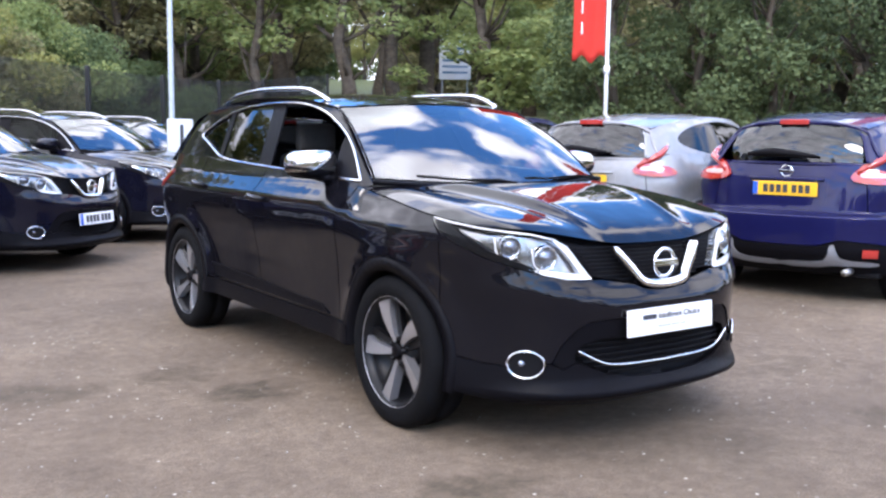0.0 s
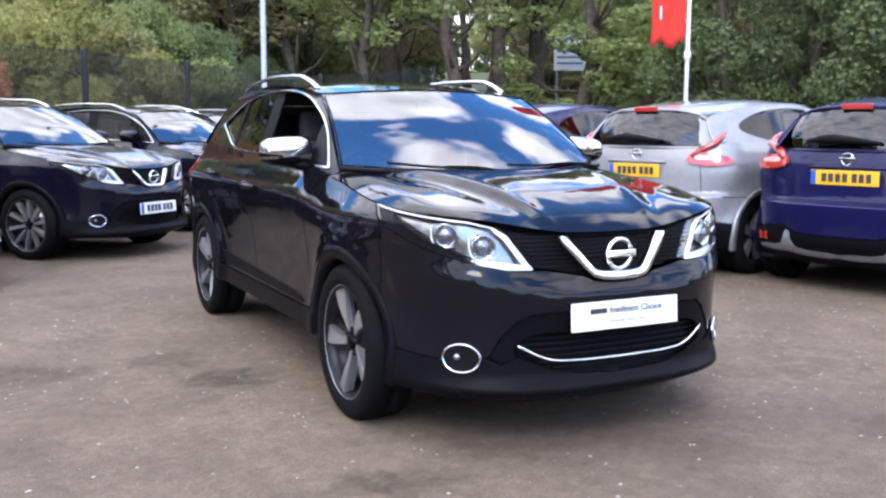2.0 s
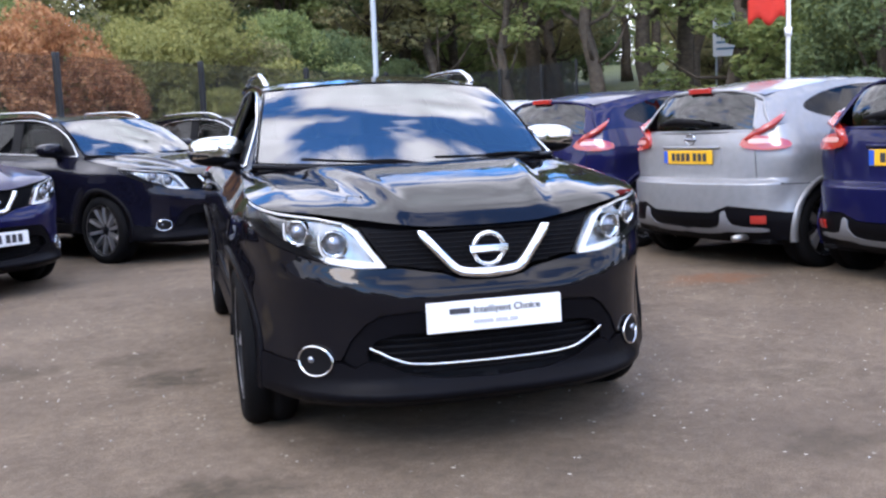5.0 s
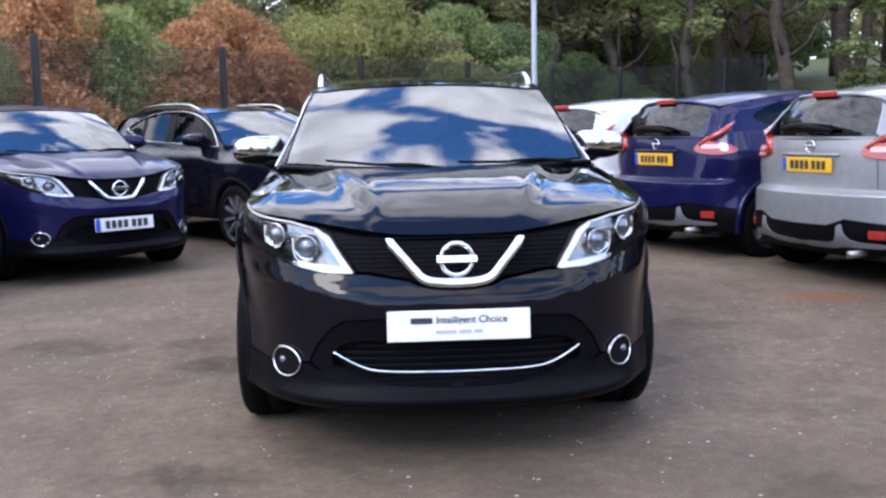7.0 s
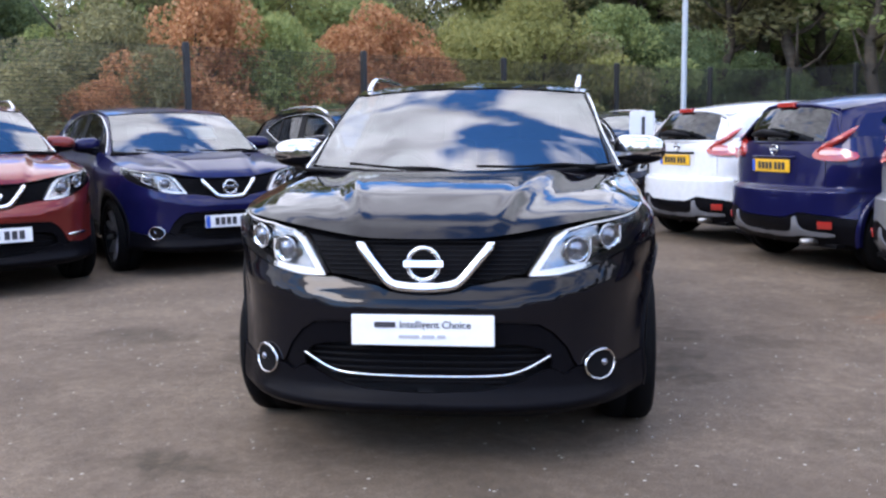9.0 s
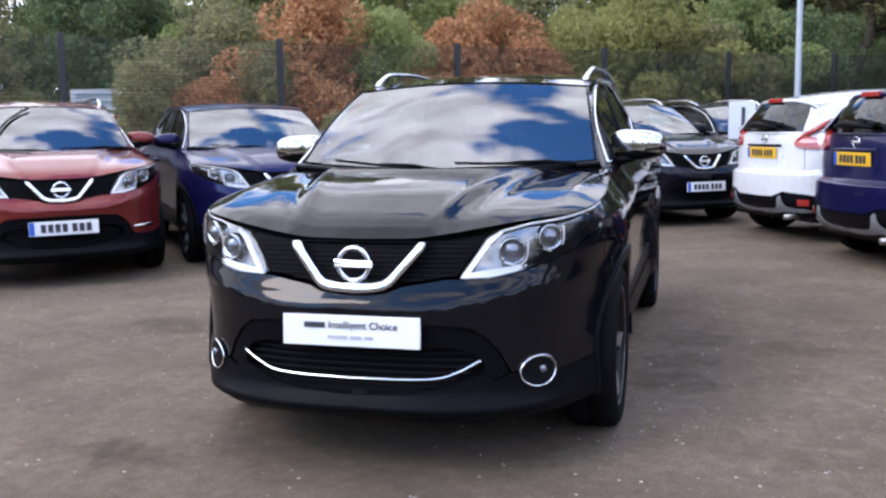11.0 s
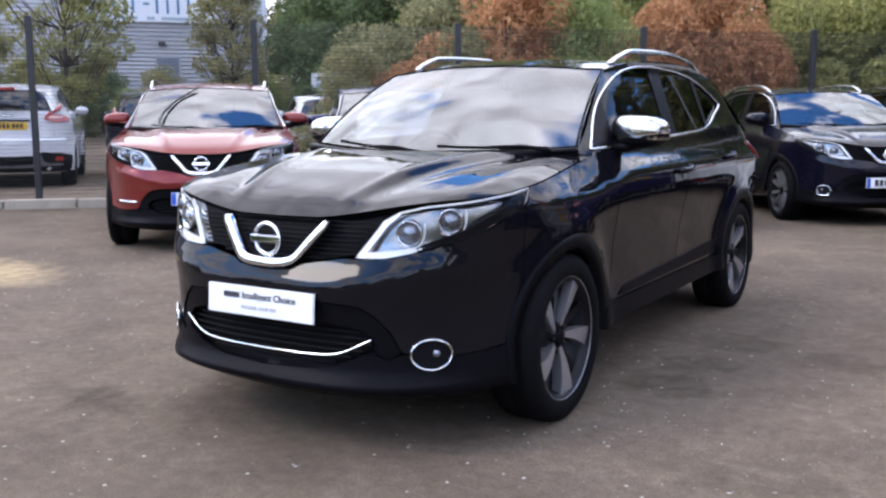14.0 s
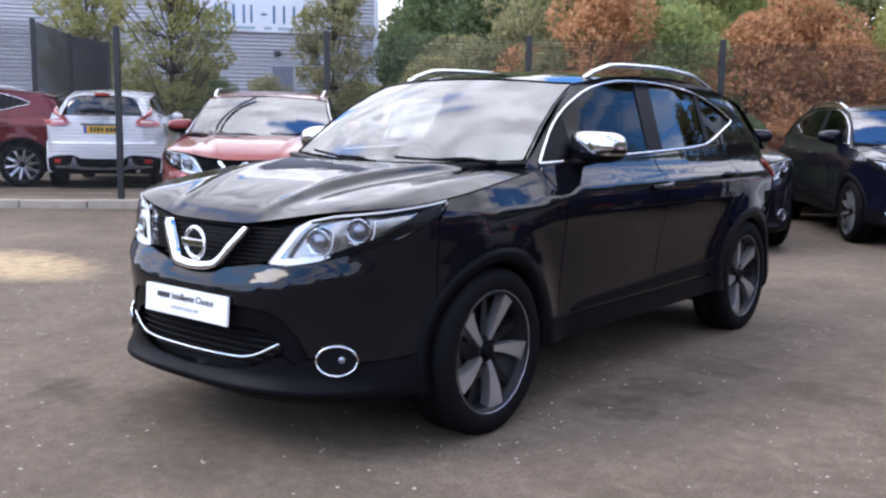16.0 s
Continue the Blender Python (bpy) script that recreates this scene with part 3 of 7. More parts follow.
# ---- cars ----
class Shell:
    """The lower body of a car: a plan outline with insets by height at the nose, the flanks and the tail."""

    def __init__(self, nose, tail, half, fb, fn, rb, rn, dF, dS, dR, axles, flare, flare_r, waist=None, rise=0.0, lean=0.0):
        self.rise, self.lean = rise, lean
        self.axles, self.flare, self.flare_r = axles, flare, flare_r
        yf, yr = nose + fb, tail - rb
        th = np.linspace(0, math.pi / 2, 200)
        fx, fy = half * np.sin(th) ** (2 / fn), yf - fb * np.cos(th) ** (2 / fn)
        sy = np.linspace(yf, yr, 200)[1:-1]
        wide = waist if waist is not None else (lambda y: 0 * y)
        rx, ry = half * np.cos(th) ** (2 / rn), yr + rb * np.sin(th) ** (2 / rn)
        x = np.concatenate([fx, np.full(len(sy), half), rx])
        y = np.concatenate([fy, sy, ry])
        x = x + wide(y) * np.clip(x / half, 0, 1) ** 3
        s = np.concatenate([[0], np.cumsum(np.hypot(np.diff(x), np.diff(y)))])
        self.length = s[-1]
        q = np.linspace(0, s[-1], 700)
        self.q, self.x, self.y = q, np.interp(q, s, x), np.interp(q, s, y)
        tx, ty = np.gradient(self.x, q), np.gradient(self.y, q)
        nx, ny = ty, -tx
        k = np.ones(15) / 15
        pad = lambda a, e: np.convolve(np.concatenate([e * a[1:8][::-1], a, e * a[-8:-1][::-1]]), k, "valid")
        nx, ny = pad(nx, -1), pad(ny, 1)
        l = np.hypot(nx, ny)
        self.nx, self.ny = nx / l, ny / l
        self.nx[0] = self.nx[-1] = 0
        self.dF, self.dS, self.dR = curve(dF), curve(dS), curve(dR)

    def sx(self, x, rear=False):
        """The way along the outline to the half-width x at the nose (or tail)."""
        if rear:
            k = self.y > 0
            return float(np.interp(-x, -self.x[k], self.q[k]))
        k = self.y < -1
        return float(np.interp(x, self.x[k], self.q[k]))

    def sy(self, y):
        return float(np.interp(y, self.y, self.q))

    def put(self, s, z, off):
        s, z = np.asarray(s, float), np.asarray(z, float)
        x, y = np.interp(s, self.q, self.x), np.interp(s, self.q, self.y)
        nx, ny = np.interp(s, self.q, self.nx), np.interp(s, self.q, self.ny)
        front, side, back = np.where(ny < 0, ny ** 2, 0), nx ** 2, np.where(ny > 0, ny ** 2, 0)
        inset = front * self.dF(z - self.rise * smooth(0.22, 0.80, x) * smooth(0.45, 0.62, z)) + side * self.dS(z + self.lean * smooth(-0.60, -1.15, y) * smooth(0.72, 0.88, z)) + back * self.dR(z)
        for a in self.axles:
            r = np.hypot(y - a, z - 0.345)
            inset = inset - self.flare * side * np.exp(-((r - self.flare_r) / 0.09) ** 2)
        inset = inset - off
        return np.stack([x - nx * inset, y - ny * inset, z], -1)

    def F(self, *pts):
        """Points given as (x, z) at the nose, turned into (way, z)."""
        return [(self.sx(x), z) for x, z in pts]

    def R(self, *pts):
        return [(self.sx(x, True), z) for x, z in pts]

    def S(self, *pts):
        """Points given as (y, z) on the flank."""
        return [(self.sy(y), z) for y, z in pts]

    def arch(self, axle, r, z0, n=28, z1=None):
        """A wheel arch as (way, z), from its front foot over the top to its back foot."""
        a0 = math.asin((z0 - 0.345) / r)
        a1 = a0 if z1 is None else math.asin((z1 - 0.345) / r)
        out = []
        for k in range(n + 1):
            a = math.pi - a0 + (a0 + a1 - math.pi) * k / n
            out.append((self.sy(axle + r * math.cos(a)), 0.345 + r * math.sin(a)))
        return out


def wheel_parts(radius, rim_r, width, spokes, blade):
    """Meshes of one wheel about the x axis, its face towards +x."""
    w = width / 2
    tyre = lathe("tyre", [(rim_r - 0.012, -w * 0.8), (rim_r + 0.01, -w), (radius - 0.03, -w * 1.02), (radius - 0.008, -w * 0.86), (radius, -w * 0.6), (radius, -0.012), (radius - 0.008, -0.008), (radius - 0.008, 0.008), (radius, 0.012),
                          (radius, w * 0.6), (radius - 0.008, w * 0.86), (radius - 0.03, w * 1.02), (rim_r + 0.03, w * 1.04), (rim_r + 0.008, w), (rim_r - 0.004, w * 0.9)], 56)
    barrel = lathe("rim", [(rim_r - 0.003, w * 0.92), (rim_r - 0.014, w * 0.9), (rim_r - 0.022, w * 0.5), (rim_r - 0.04, -w * 0.1), (0.09, -w * 0.15), (0.08, w * 0.35), (0.05, w * 0.5), (0.0, w * 0.5)], 48)
    lip = lathe("rim_edge", [(rim_r - 0.001, w * 0.90), (rim_r + 0.001, w * 0.93), (rim_r - 0.002, w * 0.935), (rim_r - 0.0035, w * 0.90)], 56)
    x0, x1 = w * 0.5, w * 0.86
    r0, r1 = 0.045, rim_r - 0.012
    verts, faces = [], []
    rows = 6
    for k in range(rows + 1):
        t = k / rows
        r = r0 + (r1 - r0) * t
        half = blade[0] + (blade[1] - blade[0]) * t ** 1.2
        turn = blade[2] * t
        x = x0 + (x1 - x0) * (0.25 + 0.75 * math.sin(t * math.pi / 2))
        for e, dx in ((-half, -0.045), (-half, -0.004), (-half * 0.975, 0), (half * 0.975, 0.0), (half, -0.004), (half, -0.045)):
            verts.append((x + dx - 0.012 * (e < 0) * t, r * math.cos(turn) - e * math.sin(turn), r * math.sin(turn) + e * math.cos(turn)))
    for k in range(rows):
        for i in range(5):
            a = k * 6 + i
            faces.append((a, a + 1, a + 7, a + 6))
    spoke = mesh_of("spoke", verts, faces, flat=True)
    dark = []
    for x, r, e in [(a, b, c) for b, a in ((0.05, x0 - 0.01), (r1, x1 - 0.03)) for c in (-0.017, 0.017)]:
        dark += [(x, r, e), (x - 0.03, r, e)]
    dark_spoke = mesh_of("dark_spoke", dark, [(0, 2, 6, 4), (0, 4, 5, 1), (2, 3, 7, 6), (4, 6, 7, 5), (1, 5, 7, 3)], flat=True)
    cap = lathe("hub_cap", [(0.034, w * 0.45), (0.034, w * 0.68), (0.028, w * 0.72), (0.0, w * 0.73)], 24)
    nut = lathe("wheel_nut", [(0.011, 0.0), (0.011, 0.016), (0.007, 0.02), (0, 0.02)], 8)
    disc = lathe("brake_disc", [(0.06, 0.0), (0.145, 0.0), (0.145, 0.018), (0.06, 0.018)], 36)
    return dict(tyre=tyre, rim=barrel, lip=lip, spoke=spoke, cap=cap, nut=nut, disc=disc, dark_spoke=dark_spoke, spokes=spokes, w=w)


def add_wheels(car, kit, axles, track, radius, mats):
    for side in (-1, 1):
        for i, a in enumerate(axles):
            wheel = link("wheel", kit["rim"], mats["rim_dark"], car)
            wheel.matrix_basis = pose(side * track, a, radius, 0, 0, 0 if side > 0 else 180) @ pose(0, 0, 0, {(1, 0): -1, (-1, 0): 47, (1, 1): 44, (-1, 1): 8}[(side, i)])
            link("tyre", kit["tyre"], mats["tyre"], wheel)
            link("rim_edge", kit["lip"], mats["alloy"], wheel)
            for k in range(kit["spokes"]):
                link("spoke", kit["spoke"], mats["alloy"], wheel).matrix_basis = pose(0, 0, 0, 360 / kit["spokes"] * k)
                if kit["spokes"] == 5:
                    link("dark_spoke", kit["dark_spoke"], mats["rim_dark"], wheel).matrix_basis = pose(0, 0, 0, 72 * k + 25 * side)
            link("hub_cap", kit["cap"], mats["trim"], wheel)
            for k in range(5):
                w = 2 * math.pi * (k + 0.5) / 5
                link("wheel_nut", kit["nut"], mats["rim_dark"], wheel).matrix_basis = pose(kit["w"] * 0.5, 0.056 * math.cos(w), 0.056 * math.sin(w))
            link("brake_disc", kit["disc"], mats["steel"], wheel).matrix_basis = pose(-0.03, 0, 0)


def plate_mesh(w, h):
    return boxmesh("number_plate", -w / 2, w / 2, -0.006, 0.006, -h / 2, h / 2, 0.003)


def bars_mesh(name, widths, h, gap=0.012, thick=0.003):
    """A row of plain bars in place of writing."""
    bm = bmesh.new()
    total = sum(widths) + gap * (len(widths) - 1)
    x = -total / 2
    for w in widths:
        add_box(bm, x, x + w, -thick, 0, -h / 2, h / 2)
        x += w + gap
    return of_bm(name, bm, flat=True)


def crossover_kit():
    """Meshes of the family crossover that stands in the middle, and of its like in the rows behind: (name, mesh, material, parent)."""
    sh = Shell(-2.165, 2.09, 0.886, 0.97, 2.9, 0.55, 3.0,
               dF=[(0.16, 0.16), (0.20, 0.10), (0.225, 0.055), (0.245, 0.004), (0.261, -0.022), (0.275, -0.025), (0.290, -0.014), (0.312, 0.004), (0.335, 0.013), (0.38, 0.017), (0.46, 0.018), (0.53, 0.012), (0.58, 0.003), (0.62, 0.0), (0.645, 0.007), (0.69, 0.036), (0.735, 0.057), (0.80, 0.076), (0.87, 0.105), (0.93, 0.152), (1.1, 0.3)],
               dS=[(0.16, 0.10), (0.24, 0.045), (0.32, 0.036), (0.40, 0.042), (0.50, 0.044), (0.60, 0.040), (0.70, 0.028), (0.80, 0.011), (0.88, 0.001), (0.94, 0.0), (0.962, 0.003), (0.99, 0.020), (1.02, 0.045), (1.05, 0.068), (1.08, 0.086), (1.12, 0.102), (1.25, 0.15)],
               dR=[(0.16, 0.12), (0.25, 0.04), (0.40, 0.0), (0.60, 0.01), (0.75, 0.03), (0.95, 0.05), (1.15, 0.10), (1.3, 0.18)],
               axles=(-1.323, 1.323), flare=0.030, flare_r=0.40, rise=0.075, lean=0.05)
    top = curve([(0, 0.868), (sh.sx(0.20), 0.871), (sh.sx(0.34), 0.885), (sh.sx(0.50), 0.907), (sh.sx(0.65), 0.928), (sh.sy(-1.85), 0.945), (sh.sy(-1.60), 0.972), (sh.sy(-1.32), 1.008), (sh.sy(-1.05), 1.045), (sh.sy(-0.85), 1.075),
                 (sh.sy(-0.2), 1.10), (sh.sy(0.3), 1.113), (sh.sy(0.75), 1.135), (sh.sy(1.2), 1.16), (sh.sy(1.7), 1.17), (sh.length, 1.12)])
    edge = lambda a, b, n=30: [(s, float(top(s))) for s in np.linspace(a, b, n)]
    F, S = sh.F, sh.S
    zsill, ztrim = 0.20, 0.405
    out = []

    def add(name, me, mat, parent="", label=""):
        out.append((name, me, mat, parent, label))

    def pair(name, poly, mat, put=None, **k):
        """One panel on either flank."""
        for side in (-1, 1):
            add(name, sheet(name, poly, put or sh.put, mirror=False, side=side, **k), mat)

    # outlines on the nose
    lamp = F((0.392, 0.735), (0.50, 0.868)) + [(sh.sx(0.56), 0.900), (sh.sx(0.65), 0.921), (sh.sy(-1.84), 0.940), (sh.sy(-1.70), 0.956), (sh.sy(-1.575), 0.969)] + \
        [(sh.sy(-1.64), 0.925), (sh.sy(-1.74), 0.872), (sh.sy(-1.86), 0.822), (sh.sx(0.70), 0.790), (sh.sx(0.60), 0.757), (sh.sx(0.50), 0.738)]
    grille = F((0, 0.680), (0.125, 0.688), (0.172, 0.708), (0.345, 0.735), (0.384, 0.738), (0.492, 0.868), (0.55, 0.905), (0.50, 0.901), (0.34, 0.879), (0.20, 0.866), (0, 0.863))
    fog = [(sh.sx(0.655) + 0.078 * math.cos(a), 0.394 + 0.055 * math.sin(a)) for a in np.linspace(0, 2 * math.pi, 33)[:-1]]
    intake = F((0, 0.318), (0.22, 0.328), (0.34, 0.352), (0.43, 0.392), (0.475, 0.432), (0.44, 0.470), (0.36, 0.492), (0, 0.492))
    insert = F((0, 0.575), (0.30, 0.572), (0.415, 0.562), (0.47, 0.53), (0.525, 0.47), (0.56, 0.40), (0.52, 0.375), (0.47, 0.40), (0.475, 0.432), (0.44, 0.470), (0.36, 0.492), (0, 0.492))
    af = sh.arch(-1.323, 0.375, zsill + 0.02)
    ar = sh.arch(1.323, 0.375, zsill + 0.02)
    # bumper: paint from the lip's crease up to bonnet and lamps
    a_front = [p for p in af if p[0] < sh.sy(-1.32)]
    seam = sh.sy(-1.655)
    up = [p for p in a_front if ztrim < p[1]]
    bumper = F((0, 0.579), (0.305, 0.576), (0.42, 0.566), (0.475, 0.533), (0.53, 0.473), (0.556, 0.42), (0.568, 0.40)) + [(sh.sx(0.70), 0.385), (sh.sy(-1.85), 0.388), (sh.sy(-1.705), ztrim + 0.008)] + up[:1] + [p for p in up if p[0] < seam - 0.004] + \
        [(seam - 0.003, 0.62), (seam - 0.003, 0.90), (sh.sy(-1.665), 0.915), (sh.sy(-1.742), 0.866), (sh.sy(-1.862), 0.817), (sh.sx(0.70), 0.785), (sh.sx(0.60), 0.752), (sh.sx(0.50), 0.733), (sh.sx(0.385), 0.730), (sh.sx(0.345), 0.730), (sh.sx(0.177), 0.703), (sh.sx(0.128), 0.683), (0, 0.675)]
    add("front_bumper", sheet("front_bumper", bumper, sh.put, step=0.022, holes=[]), "paint")
    add("bumper_lip", sheet("bumper_lip", F((0, 0.20), (0.4, 0.205), (0.62, 0.22)) + [(sh.sy(-1.86), 0.235), (sh.sy(-1.70), 0.26), (sh.sy(-1.702), ztrim)] + [(sh.sy(-1.85), 0.384), (sh.sx(0.70), 0.381), (sh.sx(0.565), 0.392)] +
                            F((0.52, 0.371), (0.47, 0.396), (0.43, 0.388), (0.34, 0.348), (0.22, 0.324), (0, 0.314)), sh.put, step=0.025, lift=0.004), "plastic")
    add("bumper_insert", sheet("bumper_insert", insert, sh.put, step=0.025, lift=-0.006), "plastic")
    # upper grille: dark back, slats, chrome bracket, badge
    add("grille", sheet("grille", grille, sh.put, step=0.03, lip=0, lift=-0.045), "black")
    for z in np.arange(0.675, 0.86, 0.0165):
        xs = [x for x in np.linspace(0, 0.5, 60) if inside(grille, [(sh.sx(x), z)])[0]]
        if len(xs) > 3:
            xs = xs[:-2]
            row = sh.put([sh.sx(x) for x in xs], np.full(len(xs), z), np.full(len(xs), -0.018))
            for side in (-1, 1):
                add("grille_slat", tube_mesh("grille_slat", row * (side, 1, 1), 0.0042, 6, squash=0.8), "black")
    vee = [(0.258, 0.856), (0.213, 0.807), (0.168, 0.758), (0.136, 0.723), (0.110, 0.708), (0.05, 0.701), (0, 0.700)]
    vee = rounded(vee, 1, closed=False)
    wv = 0.0175

    def bracket(lift, half):
        p = np.array(vee)
        d = np.gradient(p, axis=0)
        d /= np.linalg.norm(d, axis=1)[:, None]
        nn = np.stack([d[:, 1], -d[:, 0]], 1)
        rows = []
        for e, l in ((-1, -0.03), (-1, lift * 0.6), (-0.72, lift), (0.72, lift), (1, lift * 0.6), (1, -0.03)):
            q = p + nn * half * e
            q[0, 1] = 0.860
            rows.append(sh.put([sh.sx(max(x, 0)) for x, _ in q], q[:, 1], np.full(len(q), l)))
        rows = np.array(rows)
        rows[:, -1, 0] = 0
        verts, faces = [], []
        n = rows.shape[1]
        for side in (1, -1):
            o = len(verts)
            verts += [r * (side, 1, 1) for r in rows.reshape(-1, 3)]
            for i in range(5):
                for j in range(n - 1):
                    f = (o + i * n + j, o + i * n + j + 1, o + (i + 1) * n + j + 1, o + (i + 1) * n + j)
                    faces.append(f if side > 0 else f[::-1])
        return mesh_of("grille_bracket", verts, faces)
    add("grille_bracket", bracket(0.022, wv), "chrome", "", "broad chrome bracket across the grille")
    by = float(sh.put([0], [0.786], [0.028])[0, 1])
    badge = [(0.058 * math.cos(a), by, 0.784 + 0.058 * math.sin(a)) for a in np.linspace(0, 2 * math.pi, 41)[:-1]]
    add("badge", tube_mesh("badge", badge, 0.0085, 8, closed=True, up=(0, 1, 0)), "chrome", "", "round chrome badge with a plain crossbar")
    add("badge_bar", boxmesh("badge_bar", -0.074, 0.074, -0.010, 0.006, -0.014, 0.014, 0.004, Matrix.Translation((0, by - 0.004, 0.784)) @ pose(0, 0, 0, -9)), "chrome", "badge")
    # lower intake
    add("lower_grille", sheet("lower_grille", intake, sh.put, step=0.03, lip=0, lift=-0.05), "black")
    for z in np.arange(0.345, 0.49, 0.024):
        xs = [x for x in np.linspace(0, 0.5, 60) if inside(intake, [(sh.sx(x), z)])[0]]
        row = sh.put([sh.sx(x) for x in xs], np.full(len(xs), z), np.full(len(xs), -0.03))
        for side in (-1, 1):
            add("intake_slat", tube_mesh("intake_slat", row * (side, 1, 1), 0.005, 6), "black")
    strip = rounded([(0, 0.374), (0.28, 0.377), (0.36, 0.393), (0.462, 0.447)], 2, closed=False)
    row = both(sh.put([sh.sx(x) for x, _ in strip], [z for _, z in strip], np.full(len(strip), 0.006)))
    add("chrome_strip", tube_mesh("chrome_strip", row, 0.0055, 8), "chrome", "", "thin chrome strip across the lower intake")
    # fog lamps
    for side in (-1, 1):
        ring = sh.put([p[0] for p in fog], [p[1] for p in fog], np.full(len(fog), 0.012)) * (side, 1, 1)
        add("fog_lamp", tube_mesh("fog_lamp", ring, 0.0042, 8, closed=True), "chrome", "", "oval chrome-ringed fog lamp")
        inner = [(sh.sx(0.655) + 0.074 * math.cos(a), 0.394 + 0.051 * math.sin(a)) for a in np.linspace(0, 2 * math.pi, 25)[:-1]]
        me = sheet("fog_bezel", inner, lambda u, v, o: sh.put(u, v, o) * (side, 1, 1), step=0.02, lip=0, mirror=False, lift=0.008)
        add("fog_bezel", me, "black", "fog_lamp")
        c = sh.put([sh.sx(0.668)], [0.398], [0.012])[0] * (side, 1, 1)
        me = lathe("fog_lens", [(0.014, -0.012), (0.014, 0.002), (0.010, 0.006), (0, 0.008)], 20, axis="z")
        me.transform(Matrix.Translation(Vector(c)) @ pose(0, 0, 0, 90, 0, side * 38))
        add("fog_lens", me, "lens", "fog_lamp")
    # fender, doors, quarter panel
    hood_gap = lambda pts: [(s, z - 0.004) for s, z in pts]
    a1 = [p for p in af if p[1] > 0.44]
    fender = [(seam + 0.002, 0.90), (seam + 0.002, 0.60)] + [p for p in a1 if p[0] > seam + 0.004] + [(sh.sy(-0.90), ztrim + 0.01), (sh.sy(-0.815), ztrim), (sh.sy(-0.80), 0.60), (sh.sy(-0.83), 0.90), (sh.sy(-0.90), 1.065)] + \
        hood_gap(edge(sh.sy(-0.92), sh.sy(-1.575), 20))
    pair("fender", fender, "paint", step=0.03)
    belt = lambda a, b, n=14: [(s, float(top(s))) for s in np.linspace(sh.sy(a), sh.sy(b), n)]
    door_f = S((-0.808, ztrim), (0.12, ztrim), (0.15, 0.60), (0.175, 0.90)) + belt(0.165, -0.892) + S((-0.822, 0.90), (-0.792, 0.60))
    pair("front_door", door_f, "paint", step=0.03)
    a2 = [p for p in ar if p[0] < sh.sy(1.15) and p[1] > 0.44]
    door_r = S((0.128, ztrim), (0.88, ztrim)) + [p for p in a2 if p[1] < 0.62] + S((1.02, 0.70), (1.13, 0.86), (1.16, 0.98), (1.12, 1.08)) + [(sh.sy(1.10), float(top(sh.sy(1.10))))] + belt(1.08, 0.175) + S((0.183, 0.90), (0.158, 0.60))
    pair("rear_door", door_r, "paint", step=0.03)
    a3 = [p for p in ar if p[1] > 0.44]
    quarter = S((1.03, 0.705)) + [p for p in a3 if p[1] > 0.645 or p[0] > sh.sy(1.3)] + [(sh.sy(1.72), 0.42), (sh.sx(0.6, True), 0.42), (sh.length, 0.42), (sh.length, 1.12)] + [(s, float(top(s))) for s in np.linspace(sh.length - 0.05, sh.sy(1.115), 24)] + S((1.128, 1.08), (1.168, 0.98), (1.138, 0.86))
    add("rear_quarter", sheet("rear_quarter", quarter, sh.put, step=0.035), "paint")
    tail = [(sh.sy(1.72), 0.22), (sh.length, 0.20), (sh.length, 0.415), (sh.sx(0.6, True), 0.415), (sh.sy(1.72), 0.415)]
    add("rear_bumper", sheet("rear_bumper", tail, sh.put, step=0.05), "plastic")
    lampr = [(sh.sy(1.70), 0.95), (sh.sy(2.0), 0.90), (sh.sx(0.6, True), 0.90), (sh.sx(0.6, True), 1.02), (sh.sy(1.95), 1.06), (sh.sy(1.66), 1.06)]
    pair("tail_lamp", lampr, "red_lens", step=0.03, lift=0.012)
    # cladding: arches and sills
    for ax, foot0, foot1 in ((-1.323, 0.24, 0.31), (1.323, 0.31, 0.24)):
        feet = (foot0, foot1)
        inn, ext = sh.arch(ax, 0.368, feet[0], z1=feet[1]), sh.arch(ax, 0.425, feet[0], z1=feet[1])
        for side in (-1, 1):
            rows = []
            for ring, l in ((inn, -0.05), (inn, 0.006), (ext, 0.008), (ext, -0.004)):
                rows.append(sh.put([p[0] for p in ring], [p[1] for p in ring], np.full(len(ring), l)) * (side, 1, 1))
            n = len(inn)
            verts = np.array(rows).reshape(-1, 3)
            faces = [(i * n + j, i * n + j + 1, (i + 1) * n + j + 1, (i + 1) * n + j) for i in range(3) for j in range(n - 1)]
            add("arch_cladding", mesh_of("arch_cladding", verts, [f if side < 0 else f[::-1] for f in faces]), "plastic")
    sill = S((-0.955, 0.308), (0.955, 0.308), (0.93, ztrim - 0.004), (-0.93, ztrim - 0.004))
    pair("sill", sill, "plastic", step=0.05, lift=0.012, lip=0.06)
    rub = S((-0.70, 0.415), (0.80, 0.425), (0.86, 0.50), (-0.62, 0.452))
    pair("door_moulding", rub, "plastic", step=0.05, lift=0.008, lip=0.010)
    for y in (0.085, 1.02):
        z = 0.955 if y < 0.5 else 0.99
        for side in (-1, 1):
            s0 = sh.sy(y)
            row = sh.put(np.linspace(s0 - 0.10, s0 + 0.10, 9), np.full(9, z) + np.linspace(-0.004, 0.008, 9), np.array([0.006, 0.03, 0.04, 0.042, 0.042, 0.042, 0.04, 0.03, 0.006])) * (side, 1, 1)
            add("door_handle", tube_mesh("door_handle", row, 0.013, 8, squash=1.2), "paint")
